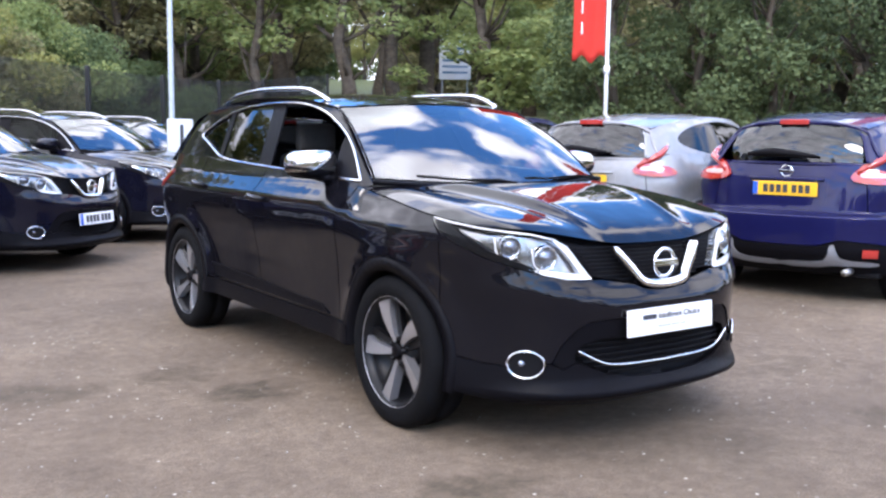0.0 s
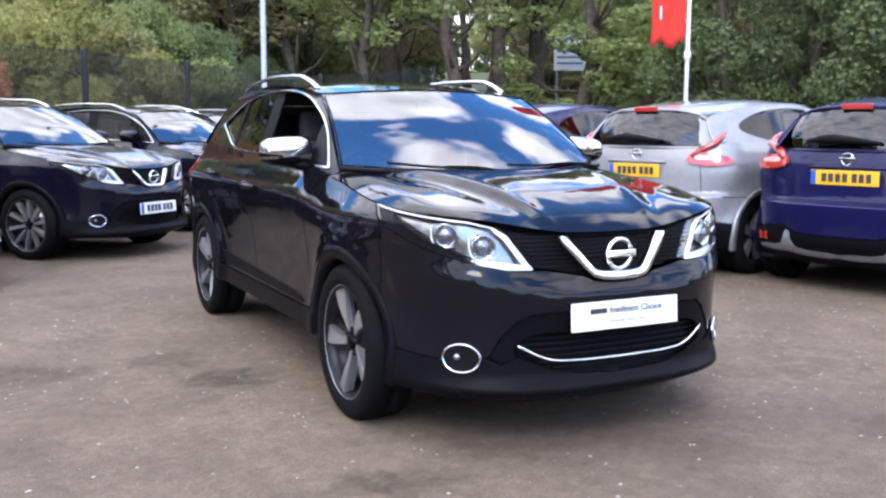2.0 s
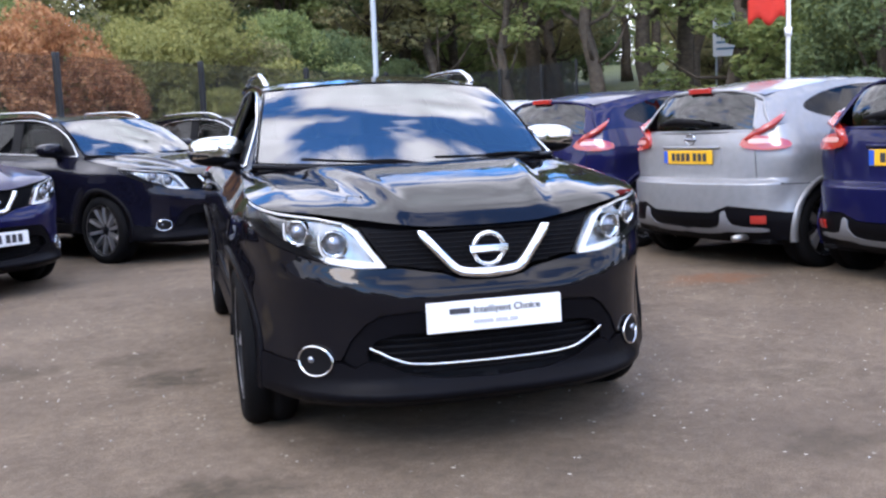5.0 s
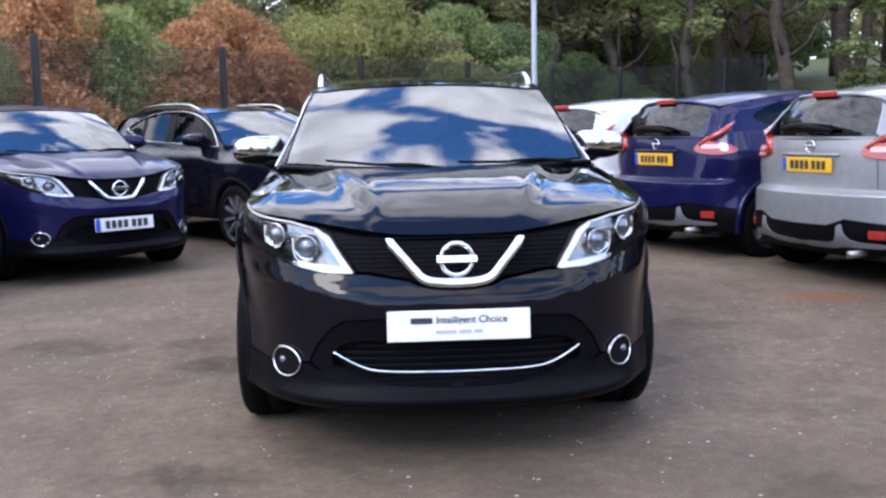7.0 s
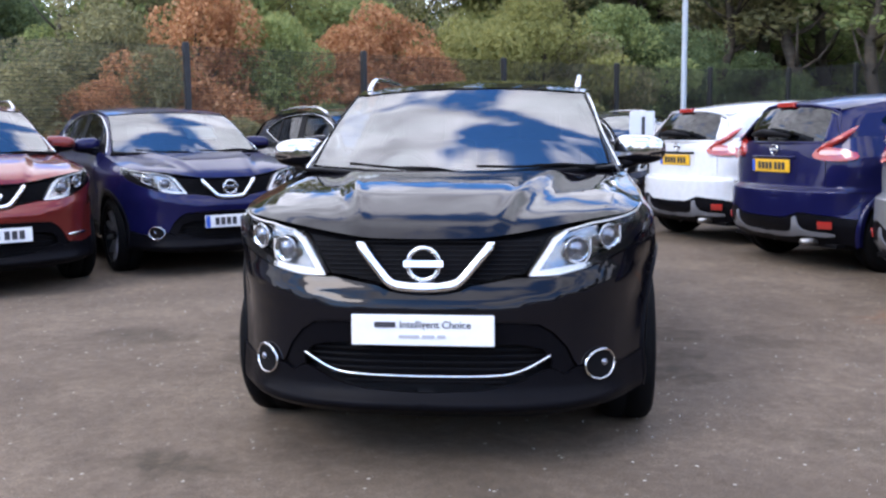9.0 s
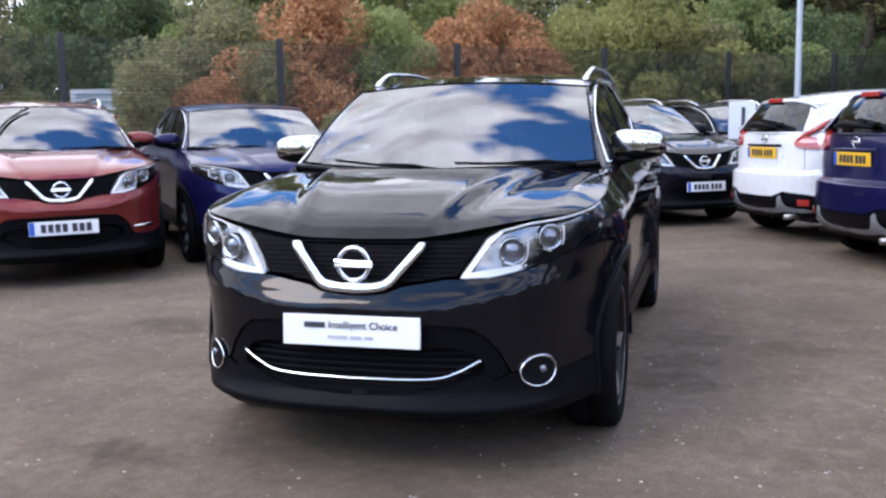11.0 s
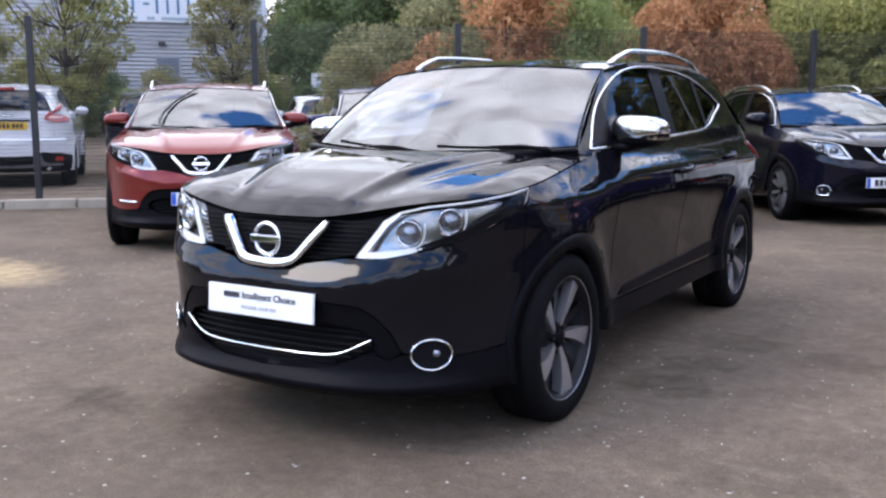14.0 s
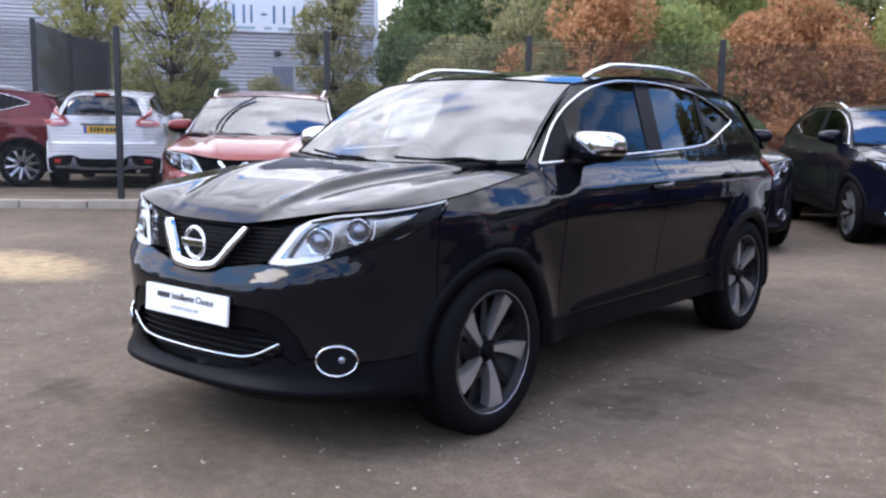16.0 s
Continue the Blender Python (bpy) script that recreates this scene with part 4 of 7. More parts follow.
    # liner that closes the body behind its joints
    liner = [(0, 0.22), (sh.sx(0.6), 0.22), (sh.sy(-1.74), 0.22)] + sh.arch(-1.323, 0.40, 0.23, z1=0.32) + sh.arch(1.323, 0.40, 0.32, z1=0.23) + [(sh.sy(1.80), 0.22), (sh.length, 0.22), (sh.length, 1.10)] + [(s, float(top(s)) - 0.02) for s in np.linspace(sh.length - 0.05, sh.sy(-0.95), 30)] + \
        [(sh.sy(-1.3), 0.93), (sh.sy(-1.6), 0.87), (sh.sy(-1.8), 0.74), (sh.sx(0.62), 0.70), (sh.sx(0.4), 0.66), (sh.sx(0.2), 0.62), (0, 0.60)]
    add("inner_body", sheet("inner_body", liner, sh.put, step=0.07, lip=0, lift=-0.06), "black")
    for ax in (-1.323, 1.323):
        for side in (-1, 1):
            me = lathe("arch_liner", [(0.400, 0.77), (0.400, 0.58), (0.0, 0.56)], 40)
            me.transform(Matrix.Translation((0, ax, 0.345)) @ (Matrix.Identity(4) if side > 0 else pose(0, 0, 0, 0, 0, 180)))
            bm = bmesh.new()
            bm.from_mesh(me)
            bmesh.ops.delete(bm, geom=[v for v in bm.verts if v.co.z < 0.18], context="VERTS")
            add("arch_liner", of_bm("arch_liner", bm), "black")
    add("underside", boxmesh("underside", -0.60, 0.60, -1.88, 1.9, 0.25, 0.285, 0.01), "black")
    add("floor_pan", boxmesh("floor_pan", -0.80, 0.80, -0.90, 0.90, 0.305, 0.33, 0.01), "black")
    # bonnet
    sc, sa = sh.sy(-1.86), sh.sy(-0.96)
    zc = curve([(0, 0.868), (0.08, 0.915), (0.2, 0.955), (0.4, 1.005), (0.6, 1.038), (0.8, 1.06), (1, 1.072)])

    def hood(u, v, lift=0.0):
        a, b = u, v
        fs = a * sc
        f = sh.put(fs, top(fs), 0 * fs)
        sb = sc + (sa - sc) * b
        ring = sh.put(sb, top(sb), 0 * sb)
        f1 = sh.put(np.array([sc]), top(np.array([sc])), np.zeros(1))[0]
        cow = np.stack([0.735 * a, -1.13 + 0.17 * a ** 2, 1.072 + 0.004 * a], -1)
        c1 = np.array([0.735, -0.96, 1.076])
        p = f + (cow - f) * b[:, None]
        pull = (a ** 5)[:, None]
        p[:, :2] += (pull * (ring - (f1 + (c1 - f1) * b[:, None])))[:, :2]
        zr = top(sb)
        h = (zc(b) - 0.868) / (1.072 - 0.868)
        zmid = f[:, 2] + (1.072 - f[:, 2]) * h
        w = a ** 4
        p[:, 2] = zmid * (1 - w) + (f[:, 2] + (zr - f[:, 2]) * 1.0) * w * 1.0
        wave = np.clip(b / 0.35, 0, 1) ** 0.8 * np.clip((1 - b) / 0.16, 0, 1) ** 0.8
        ridge = 0.30 + 0.36 * b
        p[:, 2] += wave * (0.020 * (1 - smooth(ridge - 0.03, ridge + 0.09, a)) + 0.007 * np.exp(-((a - ridge) / 0.05) ** 2) - 0.006 * np.exp(-((a - ridge - 0.14) / 0.08) ** 2) + 0.012 * np.exp(-((a - 0.88) / 0.09) ** 2))
        p[:, 2] += lift
        return p
    add("bonnet", grid_mesh("bonnet", hood, 75, 49, mirror=True), "paint")
    add("bonnet_liner", grid_mesh("bonnet_liner", lambda u, v: hood(u * 0.98, 0.02 + v * 0.97, -0.03), 12, 12, mirror=True), "black")
    # windscreen, pillars, roof
    wb = lambda a: np.stack([0.735 * a, -1.085 + 0.165 * a ** 2, 1.068 + 0.03 * a ** 2], -1)
    wt = lambda a: np.stack([0.622 * a, -0.475 + 0.11 * a ** 2, 1.488 - 0.032 * a ** 2], -1)

    def screen(u, v):
        a = u * 2 - 1
        p = wb(a) + (wt(a) - wb(a)) * v[:, None]
        p[:, 1] -= 0.035 * np.sin(math.pi * v) * (1 - 0.5 * a ** 2)
        p[:, 2] += 0.022 * np.sin(math.pi * v)
        return p
    add("windscreen", grid_mesh("windscreen", lambda u, v: screen(0.004 + u * 0.992, 0.02 + v * 0.965), 25, 17), "glass", "", "raked windscreen that mirrors the sky")
    frame_pts = np.concatenate([screen(np.zeros(9) + 0.01, np.linspace(0, 1, 9)), screen(np.linspace(0, 1, 17)[1:-1], np.ones(15) * 0.985), screen(np.ones(9) * 0.99, np.linspace(1, 0, 9))])
    add("windscreen_seal", tube_mesh("windscreen_seal", frame_pts, 0.006, 6), "black")
    cowl = np.array([wb(np.array([a]))[0] + (0, -0.02, -0.012) for a in np.linspace(-1, 1, 21)])
    add("cowl", tube_mesh("cowl", cowl, 0.035, 8, squash=0.4), "plastic")
    edge_z = curve([(-0.37, 1.457), (-0.1, 1.498), (0.2, 1.52), (0.6, 1.527), (1.0, 1.512), (1.4, 1.478), (1.85, 1.415)])
    edge_x = curve([(-0.37, 0.612), (0.0, 0.635), (0.5, 0.64), (1.0, 0.625), (1.5, 0.59), (1.85, 0.56)])
    mid_z = curve([(-0.475, 1.489), (-0.2, 1.53), (0.2, 1.56), (0.6, 1.567), (1.0, 1.556), (1.4, 1.525), (1.95, 1.45)])
    y0 = lambda a: -0.475 + 0.105 * a ** 2
    y1 = lambda a: 1.97 - 0.12 * a ** 2

    def roof(u, v):
        a = u * 2 - 1
        y = y0(a) + (y1(a) - y0(a)) * v
        yy = -0.37 + (1.85 + 0.37) * v
        z = mid_z(-0.475 + 2.42 * v) * (1 - a ** 2) + edge_z(yy) * a ** 2
        return np.stack([edge_x(yy) * a, y, z + 0.008 * (1 - a ** 8) * 0], -1)
    add("roof", grid_mesh("roof", roof, 21, 31), "paint_roof")
    glass_x = lambda y, z: 0.798 - (z - 1.09) * (0.43 - 0.0 * y) - 0.03 * (z - 1.09) - 0.035 * smooth(0.6, 1.6, y) - 0.02 * smooth(-0.4, -0.95, y)
    ws_y = lambda z: np.interp(z, [1.06, 1.10, 1.456, 1.6], [-0.96, -0.92, -0.365, -0.15])

    def flank(y, z, off):
        """The upper side of the cabin at (y, z)."""
        y, z = np.asarray(y, float), np.asarray(z, float)
        x = glass_x(y, z)
        d = np.clip((y - ws_y(z)) / 0.16, 0, 1)
        xe = np.interp(z, [1.06, 1.098, 1.456], [0.75, 0.738, 0.612])
        x = xe + (x - xe) * (1 - (1 - d) ** 2.2)
        e = np.clip((edge_z(np.clip(y, -0.37, 1.85)) - z) / 0.07, 0, 1)
        xr = edge_x(np.clip(y, -0.37, 1.85))
        t = (1 - e) ** 2 * (y > -0.45)
        x = x * (1 - t) + xr * t
        back = np.clip((2.02 - (z - 1.15) * 0.55 - y) / 0.30, 0, 1)
        x = x - 0.13 * (1 - back) ** 2
        return np.stack([x + off, y, z], -1)
    dlo = rounded([(-0.875, 1.086), (-0.862, 1.104), (-0.63, 1.285), (-0.39, 1.402), (-0.12, 1.470), (0.18, 1.496), (0.65, 1.490), (1.0, 1.458), (1.24, 1.402), (1.42, 1.334), (1.462, 1.308), (1.45, 1.287), (1.22, 1.232), (0.97, 1.168), (0.76, 1.146), (0.3, 1.128), (-0.25, 1.112), (-0.83, 1.090)], 2)
    cabin = [(-0.955, 1.072), (-0.915, 1.10), (-0.37, 1.456)] + [(y, float(edge_z(y))) for y in np.linspace(-0.3, 1.85, 24)] + [(1.90, 1.36), (2.00, 1.14)] + [(float(np.interp(s, sh.q, sh.y)), float(top(s)) - 0.004) for s in np.linspace(sh.sy(1.95), sh.sy(-0.93), 40)]
    pair("cabin_side", cabin, "paint", flank, holes=[dlo], step=0.035, lip=0.02)
    for side in (-1, 1):
        row = flank([p[0] for p in dlo], [p[1] for p in dlo], np.full(len(dlo), 0.004)) * (side, 1, 1)
        add("window_trim", tube_mesh("window_trim", row, 0.0072, 8, closed=True, up=(1, 0, 0)), "chrome", "", "chrome strip round the side windows")
    # panes between the pillars
    P = np.array(dlo)

    def between(ya, yb, slope):
        """The part of the window opening between two slanted lines."""
        poly = [tuple(p) for p in refine(dlo, 0.02)]
        for y_at, sign in ((ya, 1), (yb, -1)):
            if y_at is None:
                continue
            line = lambda p: sign * (p[0] - (y_at + slope * (p[1] - 1.11)))
            res = []
            for a, b in zip(poly, poly[1:] + poly[:1]):
                la, lb = line(a), line(b)
                if la >= 0:
                    res.append(a)
                if la * lb < 0:
                    t = la / (la - lb)
                    res.append((a[0] + (b[0] - a[0]) * t, a[1] + (b[1] - a[1]) * t))
            poly = res
        return poly
    for ya, yb, slope, open_right in ((-0.63, 0.13, 0.33, True), (0.30, 0.90, 0.30, False), (0.97, None, 0.28, False)):
        poly = between(ya, yb, slope)
        for side in (-1, 1):
            me = sheet("side_window", poly, lambda u, v, o: flank(u, v, o) * (side, 1, 1), step=0.05, lip=0, mirror=False, lift=-0.008)
            add("side_window_open" if open_right and side < 0 else "side_window", me, "glass_side" if open_right else "glass_dark")
    pair("mirror_sail", between(None, -0.63, 0.33), "plastic", flank, step=0.04, lip=0.01, lift=-0.002)
    for ya, yb, slope in ((0.13, 0.30, 0.32), (0.90, 0.97, 0.29)):
        pair("pillar", between(ya, yb, slope), "plastic", flank, step=0.05, lip=0.01, lift=-0.003)
    # tailgate and its window
    def tailgate(u, v):
        a = u * 2 - 1
        topc = np.stack([0.56 * a, y1(a), np.full(len(a), 1.448) - 0.033 * a ** 2], -1)
        low = np.stack([0.76 * a, 2.02 - 0.16 * a ** 2, np.full(len(a), 1.115)], -1)
        p = topc + (low - topc) * v[:, None]
        p[:, 1] += 0.03 * np.sin(math.pi * v)
        return p
    add("rear_window", grid_mesh("rear_window", tailgate, 15, 9), "glass_dark")
    # roof rails
    for side in (-1, 1):
        yy = np.linspace(-0.20, 1.42, 23)
        lift = np.array([min(1, (k / 3.0)) ** 0.7 * min(1, ((22 - k) / 4.0)) ** 0.8 for k in range(23)])
        row = np.stack([side * (edge_x(yy) - 0.045), yy, edge_z(yy) + 0.008 + 0.046 * lift], -1)
        add("roof_rail", tube_mesh("roof_rail", row, 0.016, 8, squash=0.8), "silver", "", "polished silver roof rail")
    # mirrors
    for side in (-1, 1):
        bm = bmesh.new()
        bmesh.ops.create_uvsphere(bm, u_segments=24, v_segments=16, radius=1)
        for v in bm.verts:
            x, y, z = v.co
            v.co = Vector((0.130 * math.copysign(abs(x) ** 0.62, x), 0.105 * (math.copysign(abs(y) ** 0.5, y) if y < 0 else 0.85 * y), 0.074 * math.copysign(abs(z) ** 0.62, z) * (1.0 - 0.16 * x)))
        low = bm.copy()
        bmesh.ops.bisect_plane(bm, geom=bm.verts[:] + bm.edges[:] + bm.faces[:], plane_co=(0, 0, -0.022), plane_no=(-0.12, 0, -1), clear_outer=True)
        bmesh.ops.bisect_plane(low, geom=low.verts[:] + low.edges[:] + low.faces[:], plane_co=(0, 0, -0.023), plane_no=(-0.12, 0, 1), clear_outer=True)
        m = Matrix.Translation((side * 0.890, -0.565, 1.16)) @ (Matrix.Identity(4) if side > 0 else Matrix.Diagonal((-1, 1, 1, 1))) @ pose(0, 0, 0, 0, 0, -10)
        low_me, up_me = of_bm("mirror", low), of_bm("mirror_cap", bm)
        for me in (low_me, up_me):
            me.transform(m)
            if side < 0:
                me.flip_normals()
        add("door_mirror", low_me, "plastic")
        add("mirror_cap", up_me, "mirror_cap", "door_mirror")
        add("mirror_arm", tube_mesh("mirror_arm", [(side * 0.775, -0.62, 1.085), (side * 0.83, -0.61, 1.095), (side * 0.89, -0.585, 1.11)], [0.05, 0.045, 0.04], 10, squash=0.6), "plastic", "door_mirror")
        glass = boxmesh("mirror_glass", -0.05, 0.05, 0.080, 0.092, -0.034, 0.034, 0.003)
        glass.transform(Matrix.Translation((side * 0.890, -0.565, 1.16)) @ pose(0, 0, 0, 0, 0, -side * 10))
        add("mirror_glass", glass, "chrome", "door_mirror")
    # headlamps
    for side in (-1, 1):
        flipx = lambda u, v, o: sh.put(u, v, o) * (side, 1, 1)

        def lampsheet(name, poly, lift, lip=0.0, step=0.025):
            me = sheet(name, poly, flipx, step=step, lip=lip, mirror=False, lift=lift)
            return me
        add("headlamp", lampsheet("headlamp", lamp, -0.05), "lamp_house", "", "clear angular headlamp with a bright inner band")
        add("lamp_cover", lampsheet("lamp_cover", lamp, 0.0, 0.05), "clear", "headlamp")
        L = [np.array(p) for p in lamp]
        band = [L[0], L[1], L[2], L[2] + (0.0, -0.012), L[1] + (0.016, -0.016), L[0] + (0.044, 0.018), L[11] + (-0.01, 0.016), L[11] + (0.05, 0.018), L[11], L[12]]
        add("light_band", lampsheet("light_band", [tuple(p) for p in band], -0.012, 0.004), "white_band", "headlamp")
        brow = refine([L[2] + (0, -0.004), L[3] + (0, -0.004), L[4] + (0, -0.004), L[5] + (0, -0.004), L[6] + (-0.01, -0.003)], 0.03, closed=False)
        add("light_brow", tube_mesh("light_brow", flipx([p[0] for p in brow], [p[1] for p in brow], np.full(len(brow), -0.008)), 0.0042, 6), "white_band", "headlamp")
        for sx, z, r in ((sh.sx(0.592), 0.824, 0.041), (sh.sx(0.715), 0.866, 0.039)):
            c = flipx([sx], [z], [-0.03])[0]
            nrm = flipx([sx], [z], [0.0])[0] - c
            m = Matrix.Translation(Vector(c)) @ (Vector(nrm) * Vector((0.5, 1, 1))).to_track_quat("Z", "Y").to_matrix().to_4x4()
            ring = lathe("projector_ring", [(r + 0.007, -0.02), (r + 0.007, 0.012), (r + 0.002, 0.016), (r, -0.01)], 28, axis="z")
            lens = lathe("projector_lens", [(r, -0.005), (r * 0.85, 0.012), (r * 0.5, 0.022), (0, 0.026)], 24, axis="z")
            ring.transform(m), lens.transform(m)
            add("projector_ring", ring, "chrome", "headlamp")
            add("projector_lens", lens, "lens", "headlamp")
            guide = rounded([(sx - 0.040, z - 0.040), (sx + 0.020, z - 0.056), (sx + 0.056, z - 0.026), (sx + 0.062, z + 0.034)], 1, closed=False)
            me = tube_mesh("light_guide", flipx([p[0] for p in guide], [p[1] for p in guide], np.full(len(guide), -0.018)), 0.0032, 6)
            add("light_guide", me, "white_band", "headlamp")
        under = [L[6] + (-0.01, 0), L[7], L[8], L[9], L[10], L[11], L[11] + (0.0, 0.012), L[10] + (0.0, 0.022), L[9] + (-0.01, 0.026), L[8] + (-0.02, 0.032), L[7] + (-0.035, 0.028)]
        add("lamp_skirt", lampsheet("lamp_skirt", [tuple(p) for p in under], -0.012, 0.02), "black", "headlamp")
    # wipers
    for x0, x1, yy in ((0.10, 0.62, -0.02), (-0.52, 0.02, -0.01)):
        row = [wb(np.array([x / 0.735]))[0] + np.array((0, -0.03 + 0.035 * (x1 - x) / 0.52, 0.008 + 0.022 * (x1 - x) / 0.52)) for x in np.linspace(x0, x1, 9)]
        add("wiper", tube_mesh("wiper", row, 0.006, 6, squash=1.2), "black")
        mid = row[4]
        add("wiper_arm", tube_mesh("wiper_arm", [row[-1] + (0.03, -0.04, -0.01), (np.array(row[-1]) + mid) / 2 + (0.02, -0.01, 0.008), mid + (0, 0, 0.006)], [0.010, 0.008, 0.005], 6), "black", "wiper")
    # cabin inside
    add("dashboard", tube_mesh("dashboard", [(-0.70, -0.62, 0.98), (-0.35, -0.72, 1.0), (0, -0.74, 1.0), (0.35, -0.72, 1.0), (0.70, -0.62, 0.98)], [0.15, 0.19, 0.19, 0.19, 0.15], 14, squash=0.45), "trim_dark")
    add("cabin_floor", boxmesh("cabin_floor", -0.70, 0.70, -0.9, 1.7, 0.30, 0.36, 0.01), "trim_dark")
    wheel_ring = [(-0.37 + 0.185 * math.cos(a), -0.40 + 0.06 * math.sin(a), 0.98 + 0.175 * math.sin(a)) for a in np.linspace(0, 2 * math.pi, 29)[:-1]]
    add("steering_wheel", tube_mesh("steering_wheel", wheel_ring, 0.016, 8, closed=True), "trim_dark")
    for x, y in ((-0.36, 0.12), (0.36, 0.12), (-0.36, 0.98), (0.36, 0.98)):
        bm = bmesh.new()
        add_box(bm, x - 0.25, x + 0.25, y - 0.45, y + 0.10, 0.45, 0.62, 0.05)
        add_box(bm, -0.25, 0.25, -0.07, 0.07, 0, 0.66, 0.05, Matrix.Translation((x, y + 0.08, 0.56)) @ pose(0, 0, 0, -14))
        add("seat", of_bm("seat", bm), "seat")
        add("headrest", boxmesh("headrest", x - 0.13, x + 0.13, y + 0.22, y + 0.31, 1.20, 1.38, 0.035), "seat", "seat")
    add("rear_mirror", boxmesh("rear_mirror", -0.11, 0.11, -0.47, -0.44, 1.36, 1.42, 0.01), "black")
    return out, sh


def build_car(name, kit, wheels, mats, m, wheel_place, label, skip=(), group="cars in the rows"):
    car = new(name)
    tagged(car, label, "car", group)
    last = {}
    for pname, me, mat, parent, plabel in kit:
        if pname in skip:
            continue
        shown = "side_window" if pname == "side_window_open" else pname
        ob = link(shown, me, mats[mat], last[parent] if parent else car, plabel)
        last[pname] = ob
    add_wheels(car, wheels, *wheel_place, mats)
    car.matrix_basis = m
    return car


def hatch_kit():
    """Meshes of the small high hatchback whose tails face the forecourt."""
    sh = Shell(-2.13, 2.0, 0.872, 0.70, 2.6, 0.54, 2.55,
               dF=[(0.16, 0.15), (0.25, 0.05), (0.4, 0.0), (0.6, 0.0), (0.75, 0.04), (0.9, 0.12), (1.1, 0.3)],
               dS=[(0.16, 0.10), (0.26, 0.04), (0.40, 0.03), (0.55, 0.045), (0.70, 0.035), (0.82, 0.01), (0.90, 0.0), (0.97, 0.01), (1.04, 0.04), (1.12, 0.075), (1.3, 0.15)],
               dR=[(0.16, 0.20), (0.28, 0.10), (0.36, 0.03), (0.44, 0.0), (0.60, 0.0), (0.692, 0.004), (0.736, 0.078), (0.78, 0.084), (0.90, 0.098), (1.02, 0.115), (1.14, 0.15), (1.3, 0.25)],
               axles=(-1.265, 1.265), flare=0.045, flare_r=0.39)
    top = curve([(0, 0.86), (sh.sx(0.5), 0.90), (sh.sy(-1.7), 0.98), (sh.sy(-1.0), 1.05), (sh.sy(0.0), 1.07), (sh.sy(0.6), 1.10), (sh.sy(1.1), 1.15), (sh.sy(1.6), 1.16), (sh.sx(0.6, True), 1.11), (sh.length, 1.10)])
    out = []

    def add(name, me, mat, parent="", label=""):
        out.append((name, me, mat, parent, label))

    def pair(name, poly, mat, put=None, **k):
        for side in (-1, 1):
            add(name, sheet(name, poly, put or sh.put, mirror=False, side=side, **k), mat)
    R, S = sh.R, sh.S
    af, ar = sh.arch(-1.265, 0.375, 0.24), sh.arch(1.265, 0.375, 0.24)
    edge = lambda a, b, n=24: [(s, float(top(s))) for s in np.linspace(a, b, n)]
    zt = 0.37
    cut = sh.sy(1.52)
    front = [(0, zt), (sh.sx(0.6), zt), (sh.sy(-1.70), zt)] + [p for p in af if p[1] > 0.42] + S((-0.84, zt), (-0.80, zt), (-0.80, 0.9)) + [(sh.sy(-0.86), float(top(sh.sy(-0.86))))] + edge(sh.sy(-0.88), 0, 40)
    add("front_body", sheet("front_body", front, sh.put, step=0.04), "paint")
    pair("front_door", S((-0.794, zt), (0.20, zt), (0.22, 0.9)) + edge(sh.sy(0.21), sh.sy(-0.855), 12) + S((-0.794, 0.9)), "paint", step=0.045)
    pair("rear_door", S((0.206, zt), (0.83, zt)) + [p for p in ar if 0.42 < p[1] < 0.62 and p[0] < sh.sy(1.2)] + S((0.98, 0.74), (1.06, 0.95)) + edge(sh.sy(1.04), sh.sy(0.216), 8) + S((0.226, 0.9)), "paint", step=0.045)
    pair("haunch", S((0.986, 0.735)) + [p for p in ar if (p[1] > 0.66 and p[0] < sh.sy(1.3)) or (p[0] >= sh.sy(1.3) and p[1] > 0.70)] + [(cut, 0.696)] + [(sh.sy(1.72), 0.696), (sh.sx(0.72, True), 0.738), (sh.sx(0.655, True), 0.738), (sh.sx(0.645, True), 0.90), (sh.sx(0.625, True), 1.10)] + edge(sh.sx(0.62, True), sh.sy(1.046), 20) + S((1.066, 0.95)), "paint", step=0.035)
    # bumper with its dark lower half
    low = [p for p in ar if p[0] > sh.sy(1.3) and 0.42 < p[1] < 0.69]
    bump = low[:1] + low[1:] + [(sh.sy(1.62), 0.47), (sh.sy(1.80), 0.49), (sh.sx(0.72, True), 0.50), (sh.sx(0.45, True), 0.525), (sh.sx(0.30, True), 0.47), (sh.length, 0.465), (sh.length, 0.690), (sh.sx(0.70, True), 0.690), (sh.sy(1.75), 0.690), (cut, 0.690)]
    add("rear_bumper", sheet("rear_bumper", bump, sh.put, step=0.03), "paint")
    skirt = [(sh.sy(1.645), 0.26), (sh.sy(1.80), 0.25), (sh.sx(0.6, True), 0.25), (sh.length, 0.25), (sh.length, 0.459), (sh.sx(0.305, True), 0.464), (sh.sx(0.45, True), 0.518), (sh.sx(0.72, True), 0.493), (sh.sy(1.80), 0.483), (sh.sy(1.645), 0.463)]
    add("bumper_skirt", sheet("bumper_skirt", skirt, sh.put, step=0.04, lift=-0.006), "plastic")
